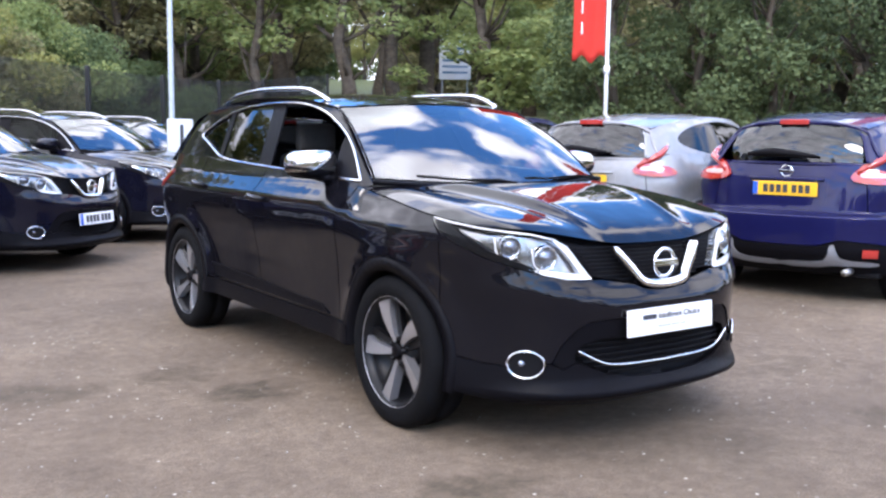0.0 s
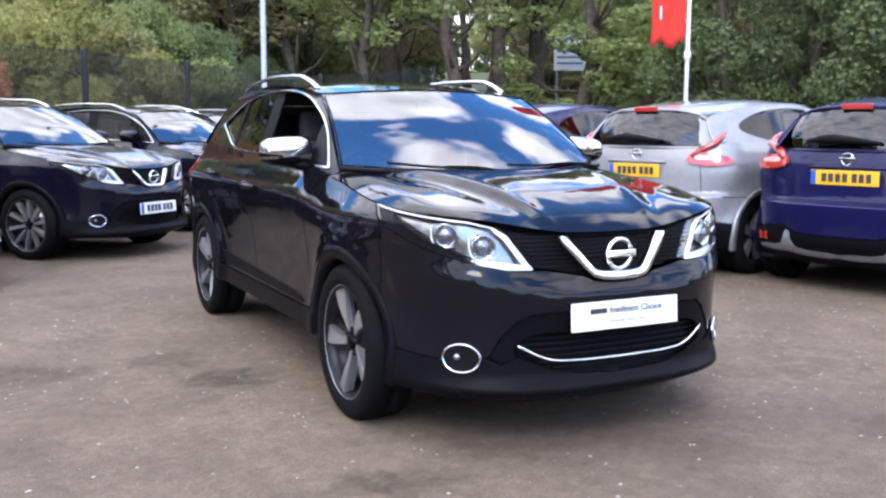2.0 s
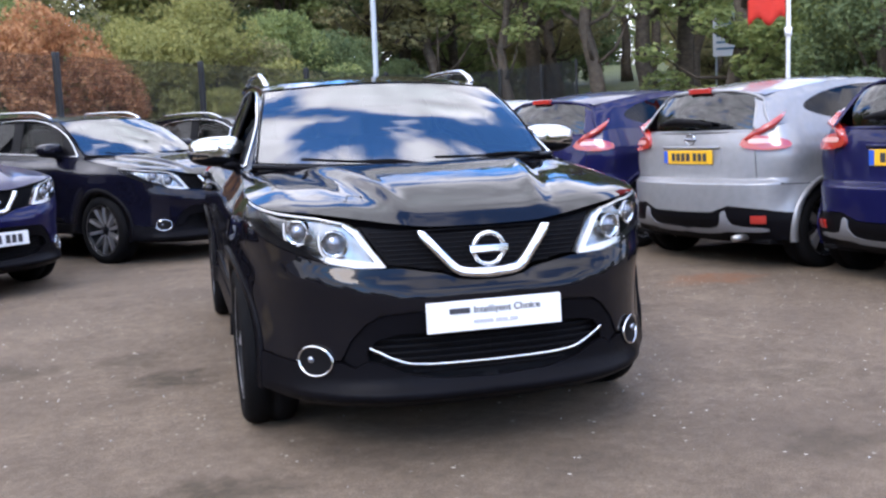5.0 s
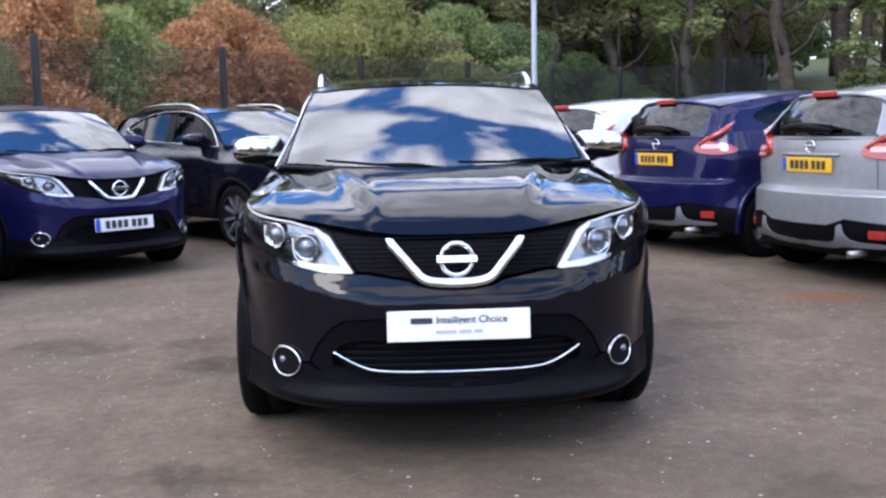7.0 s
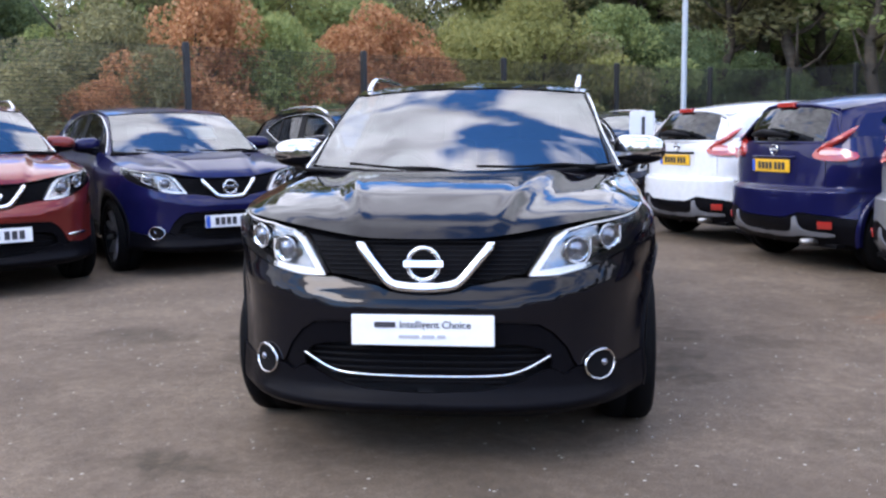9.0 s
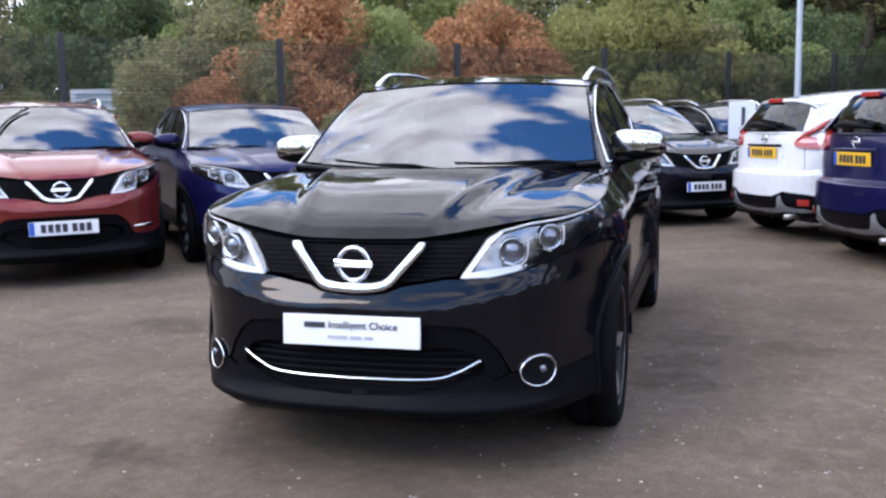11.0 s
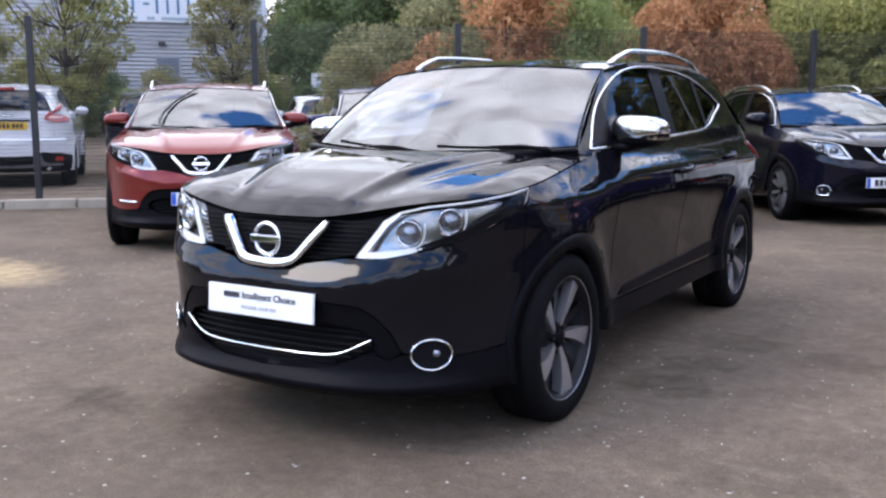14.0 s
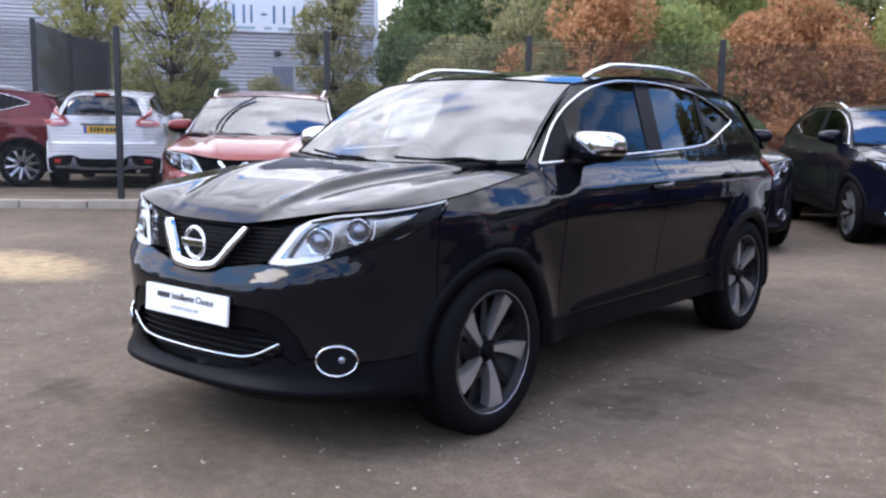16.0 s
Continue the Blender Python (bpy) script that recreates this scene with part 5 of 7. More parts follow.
    skid = rounded([(sh.sx(0.74, True), 0.318), (sh.sx(0.50, True), 0.312), (sh.sx(0.40, True), 0.312), (sh.sx(0.32, True), 0.29), (sh.length, 0.285), (sh.length, 0.330), (sh.sx(0.33, True), 0.335), (sh.sx(0.385, True), 0.40), (sh.sx(0.385, True), 0.47), (sh.sx(0.425, True), 0.49), (sh.sx(0.44, True), 0.42), (sh.sx(0.49, True), 0.360), (sh.sx(0.74, True), 0.352)], 1)
    add("skid_strip", sheet("skid_strip", skid, sh.put, step=0.04, lift=0.008), "grey_trim")
    pair("fog_reflector", [(sh.sx(0.62, True), 0.388), (sh.sx(0.72, True), 0.388), (sh.sx(0.72, True), 0.452), (sh.sx(0.62, True), 0.452)], "red_lens", step=0.03, lift=0.012)
    add("exhaust", tube_mesh("exhaust", [(-0.52, 1.75, 0.28), (-0.52, 1.97, 0.27)], 0.028, 12), "steel")
    add("bumper_step", grid_mesh("bumper_step", lambda u, v: sh.put(sh.sx(0.80, True) + u * (sh.length - sh.sx(0.80, True)), 0.690 + v * 0.050, np.full(len(u), -0.003)), 26, 9, mirror=True), "paint")
    # tailgate
    gate = [(sh.sx(0.65, True), 0.740), (sh.length, 0.740), (sh.length, 1.10), (sh.sx(0.3, True), 1.10), (sh.sx(0.618, True), 1.10), (sh.sx(0.638, True), 0.90)]
    add("tailgate", sheet("tailgate", gate, sh.put, step=0.03), "paint")
    add("plate_recess", sheet("plate_recess", [(sh.sx(0.335, True), 0.80), (sh.length, 0.79), (sh.length, 0.972), (sh.sx(0.35, True), 0.968)], sh.put, step=0.04, lift=0.003, lip=0.004), "paint")
    add("gate_handle", tube_mesh("gate_handle", both(sh.put([sh.sx(x, True) for x in (0, 0.1, 0.2, 0.31)], np.full(4, 0.982), np.full(4, 0.012))), 0.013, 8), "dark_chrome")
    yb = float(sh.put([sh.length], [1.045], [0.008])[0, 1])
    ringp = [(0.045 * math.cos(a), yb, 1.045 + 0.045 * math.sin(a)) for a in np.linspace(0, 2 * math.pi, 29)[:-1]]
    add("badge", tube_mesh("badge", ringp, 0.006, 6, closed=True, up=(0, 1, 0)), "chrome")
    add("badge_bar", boxmesh("badge_bar", -0.062, 0.062, yb - 0.004, yb + 0.008, 1.035, 1.055, 0.003), "chrome", "badge")
    # roof and cabin
    edge_z = curve([(-0.25, 1.455), (0.1, 1.505), (0.5, 1.515), (0.9, 1.49), (1.3, 1.44), (1.62, 1.385)])
    edge_x = curve([(-0.25, 0.60), (0.2, 0.625), (0.7, 0.61), (1.2, 0.565), (1.62, 0.52)])
    mid_z = curve([(-0.38, 1.475), (0.0, 1.53), (0.5, 1.553), (0.9, 1.54), (1.3, 1.505), (1.72, 1.45)])

    def roof(u, v):
        a = u * 2 - 1
        y = (-0.38 + 0.12 * a ** 2) + ((1.74 - 0.12 * a ** 2) - (-0.38 + 0.12 * a ** 2)) * v
        yy = -0.25 + 1.87 * v
        return np.stack([edge_x(yy) * a, y, mid_z(-0.38 + 2.1 * v) * (1 - np.abs(a) ** 2.4) + edge_z(yy) * np.abs(a) ** 2.4], -1)
    add("roof", grid_mesh("roof", roof, 21, 27), "paint")
    add("spoiler", tube_mesh("spoiler", [(-0.52, 1.625, 1.388), (-0.3, 1.715, 1.428), (0, 1.745, 1.446), (0.3, 1.715, 1.428), (0.52, 1.625, 1.388)], [0.018, 0.026, 0.03, 0.026, 0.018], 10, squash=0.6), "paint")
    add("brake_lamp", boxmesh("brake_lamp", -0.115, 0.115, 1.735, 1.787, 1.418, 1.462, 0.006), "red_lens")
    ws_y = lambda z: np.interp(z, [1.05, 1.455], [-0.95, -0.25])

    def flank(y, z, off):
        y, z = np.asarray(y, float), np.asarray(z, float)
        x = 0.812 - (z - 1.09) * 0.44 - 0.10 * smooth(0.5, 1.75, y) - 0.02 * smooth(-0.4, -0.95, y)
        d = np.clip((y - ws_y(z)) / 0.16, 0, 1)
        xe = np.interp(z, [1.06, 1.455], [0.74, 0.60])
        x = xe + (x - xe) * (1 - (1 - d) ** 2.2)
        yy = np.clip(y, -0.25, 1.62)
        t = (1 - np.clip((edge_z(yy) - z) / 0.07, 0, 1)) ** 2 * (y > -0.3)
        x = x * (1 - t) + edge_x(yy) * t
        back = np.clip((1.86 - (z - 1.10) * 0.62 - y) / 0.28, 0, 1)
        x = x - 0.09 * (1 - back) ** 2
        return np.stack([x + off, y, z], -1)
    dlo = rounded([(-0.74, 1.085), (-0.42, 1.30), (-0.08, 1.435), (0.3, 1.475), (0.75, 1.455), (1.1, 1.395), (1.36, 1.29), (1.20, 1.215), (0.7, 1.135), (0.1, 1.10)], 2)
    cabin = [(-0.94, 1.055), (-0.25, 1.453)] + [(y, float(edge_z(y))) for y in np.linspace(-0.2, 1.62, 22)] + [(1.68, 1.36), (1.84, 1.12)] + [(float(np.interp(s, sh.q, sh.y)), float(top(s)) - 0.004) for s in np.linspace(sh.sy(1.80), sh.sy(-0.92), 34)]
    pair("cabin_side", cabin, "paint", flank, holes=[dlo], step=0.04, lip=0.02)
    pair("side_window", dlo, "glass_dark", flank, step=0.05, lip=0, lift=-0.008)

    def back(u, v, lift=0.0, keep=1.0):
        a = (u * 2 - 1) * keep
        t = np.stack([0.535 * a, 1.752 - 0.12 * a ** 2, 1.432 - 0.028 * a ** 2 - 0.05 * np.abs(a) ** 7], -1)
        b = np.stack([0.685 * a, 1.865 - 0.17 * np.abs(a) ** 2.5, np.full(len(a), 1.105)], -1)
        p = t + (b - t) * v[:, None]
        p[:, 1] += 0.035 * np.sin(math.pi * v) + lift
        return p
    add("rear_window", grid_mesh("rear_window", lambda u, v: back(u, v, 0.0), 21, 11), "glass_rear")
    ring = np.concatenate([back(np.zeros(8), np.linspace(0, 1, 8)), back(np.linspace(0, 1, 16)[1:-1], np.ones(14)), back(np.ones(8), np.linspace(1, 0, 8)), back(np.linspace(1, 0, 16)[1:-1], np.zeros(14))])
    add("rear_window_frame", tube_mesh("rear_window_frame", ring, 0.015, 6, closed=True, up=(0, 1, 0)), "paint")
    add("rear_wiper", tube_mesh("rear_wiper", [(-0.24, 1.905, 1.165), (-0.06, 1.925, 1.185), (0.10, 1.925, 1.195), (0.20, 1.91, 1.19), (0.32, 1.895, 1.178)], [0.014, 0.026, 0.036, 0.03, 0.014], 8), "black")
    # boomerang lamps: a broad foot on the haunch and an arm up the pillar
    foot = rounded([(sh.sx(0.50, True), 0.985), (sh.sx(0.66, True), 0.955), (sh.sy(1.76), 0.958), (sh.sy(1.67), 0.985), (sh.sy(1.70), 1.040), (sh.sx(0.68, True), 1.075), (sh.sx(0.55, True), 1.07)], 1)
    for side in (-1, 1):
        add("tail_lamp", sheet("tail_lamp", foot, sh.put, mirror=False, side=side, step=0.03, lift=0.030, lip=0.04), "red_lens", "", "boomerang-shaped red tail lamp")
        inner = [(sh.sx(0.58, True), 1.012), (sh.sx(0.66, True), 1.008), (sh.sy(1.79), 1.012), (sh.sy(1.77), 1.038), (sh.sx(0.66, True), 1.05), (sh.sx(0.59, True), 1.044)]
        add("lamp_band", sheet("lamp_band", rounded(inner, 1), sh.put, mirror=False, side=side, step=0.03, lift=0.034, lip=0.01), "pale_lens", "tail_lamp")
        arm = [tuple(sh.put([sh.sx(0.56, True)], [1.03], [0.0])[0]), tuple(sh.put([sh.sx(0.63, True)], [1.085], [0.0])[0]), (0.690, 1.735, 1.150), (0.698, 1.66, 1.200), (0.692, 1.585, 1.245)]
        add("lamp_arm", tube_mesh("lamp_arm", [(side * x, y, z) for x, y, z in arm], [0.036, 0.040, 0.037, 0.028, 0.010], 10, squash=0.8), "red_lens", "tail_lamp")
    # cladding, liners, front
    for ax in (-1.265, 1.265):
        inn, ext = sh.arch(ax, 0.368, 0.24), sh.arch(ax, 0.420, 0.24)
        for side in (-1, 1):
            rows = [sh.put([p[0] for p in rg], [p[1] for p in rg], np.full(len(rg), l)) * (side, 1, 1) for rg, l in ((inn, -0.06), (inn, 0.008), (ext, 0.008), (ext, -0.004))]
            n = len(inn)
            faces = [(i * n + j, i * n + j + 1, (i + 1) * n + j + 1, (i + 1) * n + j) for i in range(3) for j in range(n - 1)]
            add("arch_edge", mesh_of("arch_edge", np.array(rows).reshape(-1, 3), [f if side < 0 else f[::-1] for f in faces]), "paint")
            me = lathe("arch_liner", [(0.400, 0.76), (0.400, 0.56), (0.0, 0.54)], 36)
            me.transform(Matrix.Translation((0, ax, 0.345)) @ (Matrix.Identity(4) if side > 0 else pose(0, 0, 0, 0, 0, 180)))
            bm = bmesh.new()
            bm.from_mesh(me)
            bmesh.ops.delete(bm, geom=[v for v in bm.verts if v.co.z < 0.18], context="VERTS")
            add("arch_liner", of_bm("arch_liner", bm), "black")
    pair("sill", S((-0.90, 0.22), (0.88, 0.22), (0.86, zt - 0.004), (-0.86, zt - 0.004)), "plastic", step=0.06, lift=0.01)
    liner = [(0, 0.22), (sh.sy(-1.68), 0.22)] + sh.arch(-1.265, 0.40, 0.23) + sh.arch(1.265, 0.40, 0.23) + [(sh.sy(1.72), 0.22), (sh.length, 0.22), (sh.length, 1.08)] + [(s, float(top(s)) - 0.02) for s in np.linspace(sh.length - 0.05, 0, 40)]
    add("inner_body", sheet("inner_body", liner, sh.put, step=0.07, lip=0, lift=-0.06), "black")
    add("underside", boxmesh("underside", -0.72, 0.72, -1.9, 1.78, 0.22, 0.26, 0.01), "black")
    sa = sh.sy(-0.95)

    def hood(u, v):
        s = u * sa
        e = sh.put(s, top(s), 0 * s)
        c = np.stack([0.74 * u, -1.05 + 0.1 * u ** 2, np.full(len(u), 1.06)], -1)
        p = e + (c - e) * v[:, None]
        p[:, 2] = e[:, 2] + (c[:, 2] - e[:, 2]) * (1 - (1 - v) ** 2) + 0.03 * np.sin(math.pi * v) * (1 - u ** 4)
        return p
    add("bonnet", grid_mesh("bonnet", hood, 25, 15, mirror=True), "paint")

    def screen(u, v):
        a = u * 2 - 1
        b = np.stack([0.74 * a, -1.05 + 0.10 * a ** 2, np.full(len(a), 1.06)], -1)
        t = np.stack([0.60 * a, -0.38 + 0.12 * a ** 2, 1.475 - 0.02 * a ** 2], -1)
        p = b + (t - b) * v[:, None]
        p[:, 2] += 0.02 * np.sin(math.pi * v)
        return p
    add("windscreen", grid_mesh("windscreen", screen, 15, 9), "glass")
    for side in (-1, 1):
        bm = bmesh.new()
        bmesh.ops.create_uvsphere(bm, u_segments=16, v_segments=10, radius=1)
        for v in bm.verts:
            v.co = Vector((side * 0.90 + 0.11 * v.co.x, -0.62 + 0.06 * v.co.y, 1.13 + 0.075 * v.co.z))
        add("door_mirror", of_bm("door_mirror", bm), "mirror_cap")
        add("mirror_arm", tube_mesh("mirror_arm", [(side * 0.76, -0.64, 1.06), (side * 0.86, -0.62, 1.09)], 0.035, 8), "plastic", "door_mirror")
    add("cabin_floor", boxmesh("cabin_floor", -0.66, 0.66, -0.9, 1.6, 0.30, 0.36, 0.01), "trim_dark")
    for x, y in ((-0.35, 0.10), (0.35, 0.10), (-0.35, 0.92), (0.35, 0.92)):
        bm = bmesh.new()
        add_box(bm, x - 0.24, x + 0.24, y - 0.45, y + 0.10, 0.45, 0.62, 0.05)
        add_box(bm, -0.24, 0.24, -0.07, 0.07, 0, 0.62, 0.05, Matrix.Translation((x, y + 0.08, 0.56)) @ pose(0, 0, 0, -14))
        add("seat", of_bm("seat", bm), "seat")
        add("headrest", boxmesh("headrest", x - 0.12, x + 0.12, y + 0.20, y + 0.29, 1.16, 1.32, 0.035), "seat", "seat")
    return out, sh

# ---- ground: one sheet, flat under the cars, rising to the wooded bank and the yard beyond the fence ----
TX, TY = 0.714, 0.70     # along the fence
NX, NY = -0.70, 0.714    # across it, outward


def fence_at(t, n=8.25):
    return TX * t + NX * n, TY * t + NY * n


def wood_at(t, n):
    """Places in the wood behind the hedge, along and across its edge."""
    return 0.57 * t - 0.82 * n, 0.82 * t + 0.57 * n


def height(x, y):
    d = 0.45 * x + 0.893 * y
    h = 0.100 * (np.sqrt((d - 17.5) ** 2 + 4) + d - 17.5) / 2
    h = np.minimum(h, 7.0)
    n = NX * x + NY * y
    h = h + 0.12 * smooth(8.12, 8.16, n) + 1.5 * smooth(17, 42, -0.79 * x + 0.62 * y)
    return h


axis = lambda c: np.unique(np.concatenate([np.arange(c - 45, c + 45.1, 0.75), c + np.sign(np.linspace(-1, 1, 41)) * (45 + 1500 * np.abs(np.linspace(-1, 1, 41)) ** 3)]))
gx, gy = np.meshgrid(axis(0), axis(15), indexing="ij")
nu, nv = gx.shape
gz = height(gx, gy) + 0.006 * np.sin(gx * 1.7 + np.sin(gy)) * np.cos(gy * 1.3)
gverts = np.stack([gx, gy, gz], -1).reshape(-1, 3)
gfaces = [(i * nv + j, (i + 1) * nv + j, (i + 1) * nv + j + 1, i * nv + j + 1) for i in range(nu - 1) for j in range(nv - 1)]
gme = mesh_of("ground", gverts, gfaces)
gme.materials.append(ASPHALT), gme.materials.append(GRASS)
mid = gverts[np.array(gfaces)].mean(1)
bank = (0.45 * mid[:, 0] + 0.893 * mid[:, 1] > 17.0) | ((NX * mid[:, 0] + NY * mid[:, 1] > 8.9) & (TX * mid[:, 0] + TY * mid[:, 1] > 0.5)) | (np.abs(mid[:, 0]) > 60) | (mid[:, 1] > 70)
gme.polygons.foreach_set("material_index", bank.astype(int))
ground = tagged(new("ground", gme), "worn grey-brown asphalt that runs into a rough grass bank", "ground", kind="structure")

# kerb stones in front of the fence
kerb = new("kerb")
tagged(kerb, "pale concrete kerb below the mesh fence", "kerb", kind="structure")
stone = boxmesh("kerb_stone", -0.085, 0.085, -0.445, 0.445, -0.1, 0.150, 0.015)
for k in range(34):
    t = -9.5 + k * 0.905
    x, y = fence_at(t, 8.10)
    o = link("kerb_stone", stone, KERB, kerb)
    o.matrix_basis = pose(x, y, 0.004 * math.sin(k * 2.3), 0, 0.6 * math.sin(k * 1.7), -math.degrees(math.atan2(TX, TY)))

# ---- mesh fence ----
POST = boxmesh("post", -0.04, 0.04, -0.04, 0.04, 0, 1.0, 0.006)


def wire_panel(length, h):
    bm_v, bm_f = [], []

    def bar(x0, x1, z0, z1, y0, y1):
        o = len(bm_v)
        bm_v.extend([(x, y, z) for x in (x0, x1) for y in (y0, y1) for z in (z0, z1)])
        bm_f.extend([tuple(o + i for i in f) for f in ((0, 1, 3, 2), (4, 6, 7, 5), (0, 4, 5, 1), (2, 3, 7, 6), (0, 2, 6, 4), (1, 5, 7, 3))])
    x = 0.03
    while x < length - 0.02:
        bar(x - 0.0015, x + 0.0015, 0.06, h, -0.0021, 0.0021)
        x += 0.025
    z = 0.08
    while z <= h:
        bar(0, length, z - 0.0020, z + 0.0020, 0.0021, 0.0063)
        z += 0.05
    return mesh_of("wire_mesh", bm_v, bm_f, flat=True)


def fence_run(points, label, h=2.36):
    f = tagged(new("fence"), label, "fence", "mesh fences")
    for i, (x, y) in enumerate(points):
        z = float(height(x, y))
        link("post", POST, FENCE, f).matrix_basis = pose(x, y, z - 0.02, 0, 0, math.degrees(math.atan2(TY, TX))) @ Matrix.Diagonal((1, 1, h + 0.06, 1))
        if i + 1 < len(points):
            x1, y1 = points[i + 1]
            L = math.hypot(x1 - x, y1 - y)
            z1 = float(height(x1, y1))
            o = link("wire_mesh", wire_panel(L, h), FENCE, f)
            o.matrix_basis = pose(x, y, z, 0, -math.degrees(math.atan2(z1 - z, L)), math.degrees(math.atan2(y1 - y, x1 - x)))
    return f


fence_run([fence_at(1.62 + 2.87 * k) for k in range(-3, 9)], "black weldmesh fence with square posts behind the parked cars")
fence_run([(-17.3, 2.6), (-14.7, 4.95), (-17.0, 7.0), (-20.5, 10.1)], "black weldmesh fence running back beside the yard", 3.0)

# ---- trees ----
def leaves_mesh(name, centres, count, size, seed, droop=0.0):
    """Many small folded leaf sprays, scattered in clumps: centres are (x, y, z, rx, ry, rz)."""
    rng = np.random.default_rng(seed)
    c = np.array(centres, float)
    w = c[:, 3] * c[:, 4] * c[:, 5]
    pick = rng.choice(len(c), count, p=w / w.sum())
    d = rng.normal(size=(count, 3))
    d /= np.linalg.norm(d, axis=1)[:, None]
    r = rng.uniform(0.35, 1.0, count) ** 0.45
    p = c[pick, :3] + d * r[:, None] * c[pick, 3:]
    nrm = d * 0.6 + rng.normal(size=(count, 3)) * 0.7 + (0, 0, 0.35)
    nrm /= np.linalg.norm(nrm, axis=1)[:, None]
    t = np.cross(nrm, rng.normal(size=(count, 3)))
    t /= np.maximum(np.linalg.norm(t, axis=1), 1e-6)[:, None]
    b = np.cross(nrm, t)
    s = size * rng.uniform(0.5, 1.35, count)[:, None]
    v = np.empty((count, 4, 3))
    v[:, 0], v[:, 1], v[:, 2], v[:, 3] = p - t * s, p - b * s * 0.6 + nrm * s * 0.22, p + t * s * 1.1, p + b * s * 0.65 + nrm * s * 0.18
    idx = np.arange(count)[:, None] * 4
    f = np.concatenate([idx + (0, 1, 2), idx + (0, 2, 3)])
    me = bpy.data.meshes.new(name)
    me.from_pydata(v.reshape(-1, 3).tolist(), [], f.tolist())
    me.update()
    return me


def tree_meshes(h, crown_from, spread, clumps, count, size, seed, lean=0.02, trunk=0.16, narrow=1.0, clump=(0.22, 0.46)):
    """A trunk with limbs, and the clumps of its crown."""
    rng = random.Random(seed)
    pts, rad = [], []
    x = y = 0.0
    for k in range(9):
        q = k / 8
        pts.append((x, y, h * 0.94 * q - 0.15))
        rad.append(trunk * (1.25 - q) if k else trunk * 1.5)
        x += rng.uniform(-1, 1) * lean * h
        y += rng.uniform(-1, 1) * lean * h
    verts, faces = tube(pts, rad, 9, up=(1, 0, 0))
    centres = []
    for k in range(clumps):
        q = crown_from + (1 - crown_from) * ((k + 0.5) / clumps)
        a = rng.uniform(0, 6.283)
        env = math.sin(math.pi * min(1, 0.18 + 0.82 * (q - crown_from) / (1 - crown_from))) ** 0.7
        reach = spread * env * rng.uniform(0.45, 1.0)
        i = min(7, int(q * 8 * 0.9))
        base = np.array(pts[i])
        tip = np.array((base[0] + reach * math.cos(a), base[1] + reach * math.sin(a), h * q))
        midp = (base + tip) / 2 + (0, 0, -0.06 * h * (1 - q))
        r0 = rad[i] * 0.42
        v2, f2 = tube([base, midp, tip], [r0, r0 * 0.6, 0.012], 5, up=(0.3, 0.2, 1))
        o = len(verts)
        verts, faces = verts + v2, faces + [tuple(n + o for n in f) for f in f2]
        rr = spread * rng.uniform(*clump)
        centres.append((*tip, rr * narrow, rr * narrow, rr * rng.uniform(0.55, 0.95)))
    return mesh_of("trunk", verts, faces), leaves_mesh("crown", centres, count, size, seed)


TREES = dict(
    tall=[tree_meshes(15, 0.25, 3.4, 40, 15000, 0.12, 1, trunk=0.28), tree_meshes(17, 0.30, 3.8, 42, 15500, 0.125, 2, trunk=0.30), tree_meshes(14, 0.15, 3.0, 40, 15500, 0.115, 3, trunk=0.22)],
    bare=[tree_meshes(16, 0.42, 2.6, 26, 4600, 0.13, 11, trunk=0.26), tree_meshes(15, 0.38, 2.4, 26, 4600, 0.12, 12, trunk=0.21, lean=0.025), tree_meshes(17, 0.48, 2.8, 26, 4600, 0.13, 13, trunk=0.30, lean=0.012)],
    ivy=[tree_meshes(13, 0.04, 1.7, 38, 9000, 0.11, 21, trunk=0.25), tree_meshes(12, 0.06, 2.2, 38, 9000, 0.115, 22, trunk=0.25)],
    bush=[tree_meshes(3.6, 0.06, 1.7, 34, 16000, 0.052, 31, trunk=0.06), tree_meshes(4.2, 0.08, 2.0, 36, 17000, 0.053, 32, trunk=0.06), tree_meshes(3.0, 0.05, 1.6, 32, 15000, 0.05, 33, trunk=0.05)],
    scrub=[tree_meshes(3.6, 0.06, 1.8, 30, 2600, 0.14, 51, trunk=0.06), tree_meshes(4.0, 0.06, 2.0, 30, 2800, 0.14, 52, trunk=0.06)],
    young=[tree_meshes(6.0, 0.24, 1.25, 120, 15000, 0.046, 41, trunk=0.055, lean=0.006, clump=(0.14, 0.30)), tree_meshes(6.6, 0.24, 1.35, 130, 17000, 0.046, 42, trunk=0.06, lean=0.006, clump=(0.14, 0.30))],
)
LABELS = {"evergreen_leaves": "deep green", "young_leaves": "fresh olive-green", "dark_leaves": "dark green", "green_leaves": "mid green", "spring_leaves": "fresh yellow-green", "copper_leaves": "copper brown", "olive_leaves": "dull olive"}
TREE_RNG = random.Random(5)


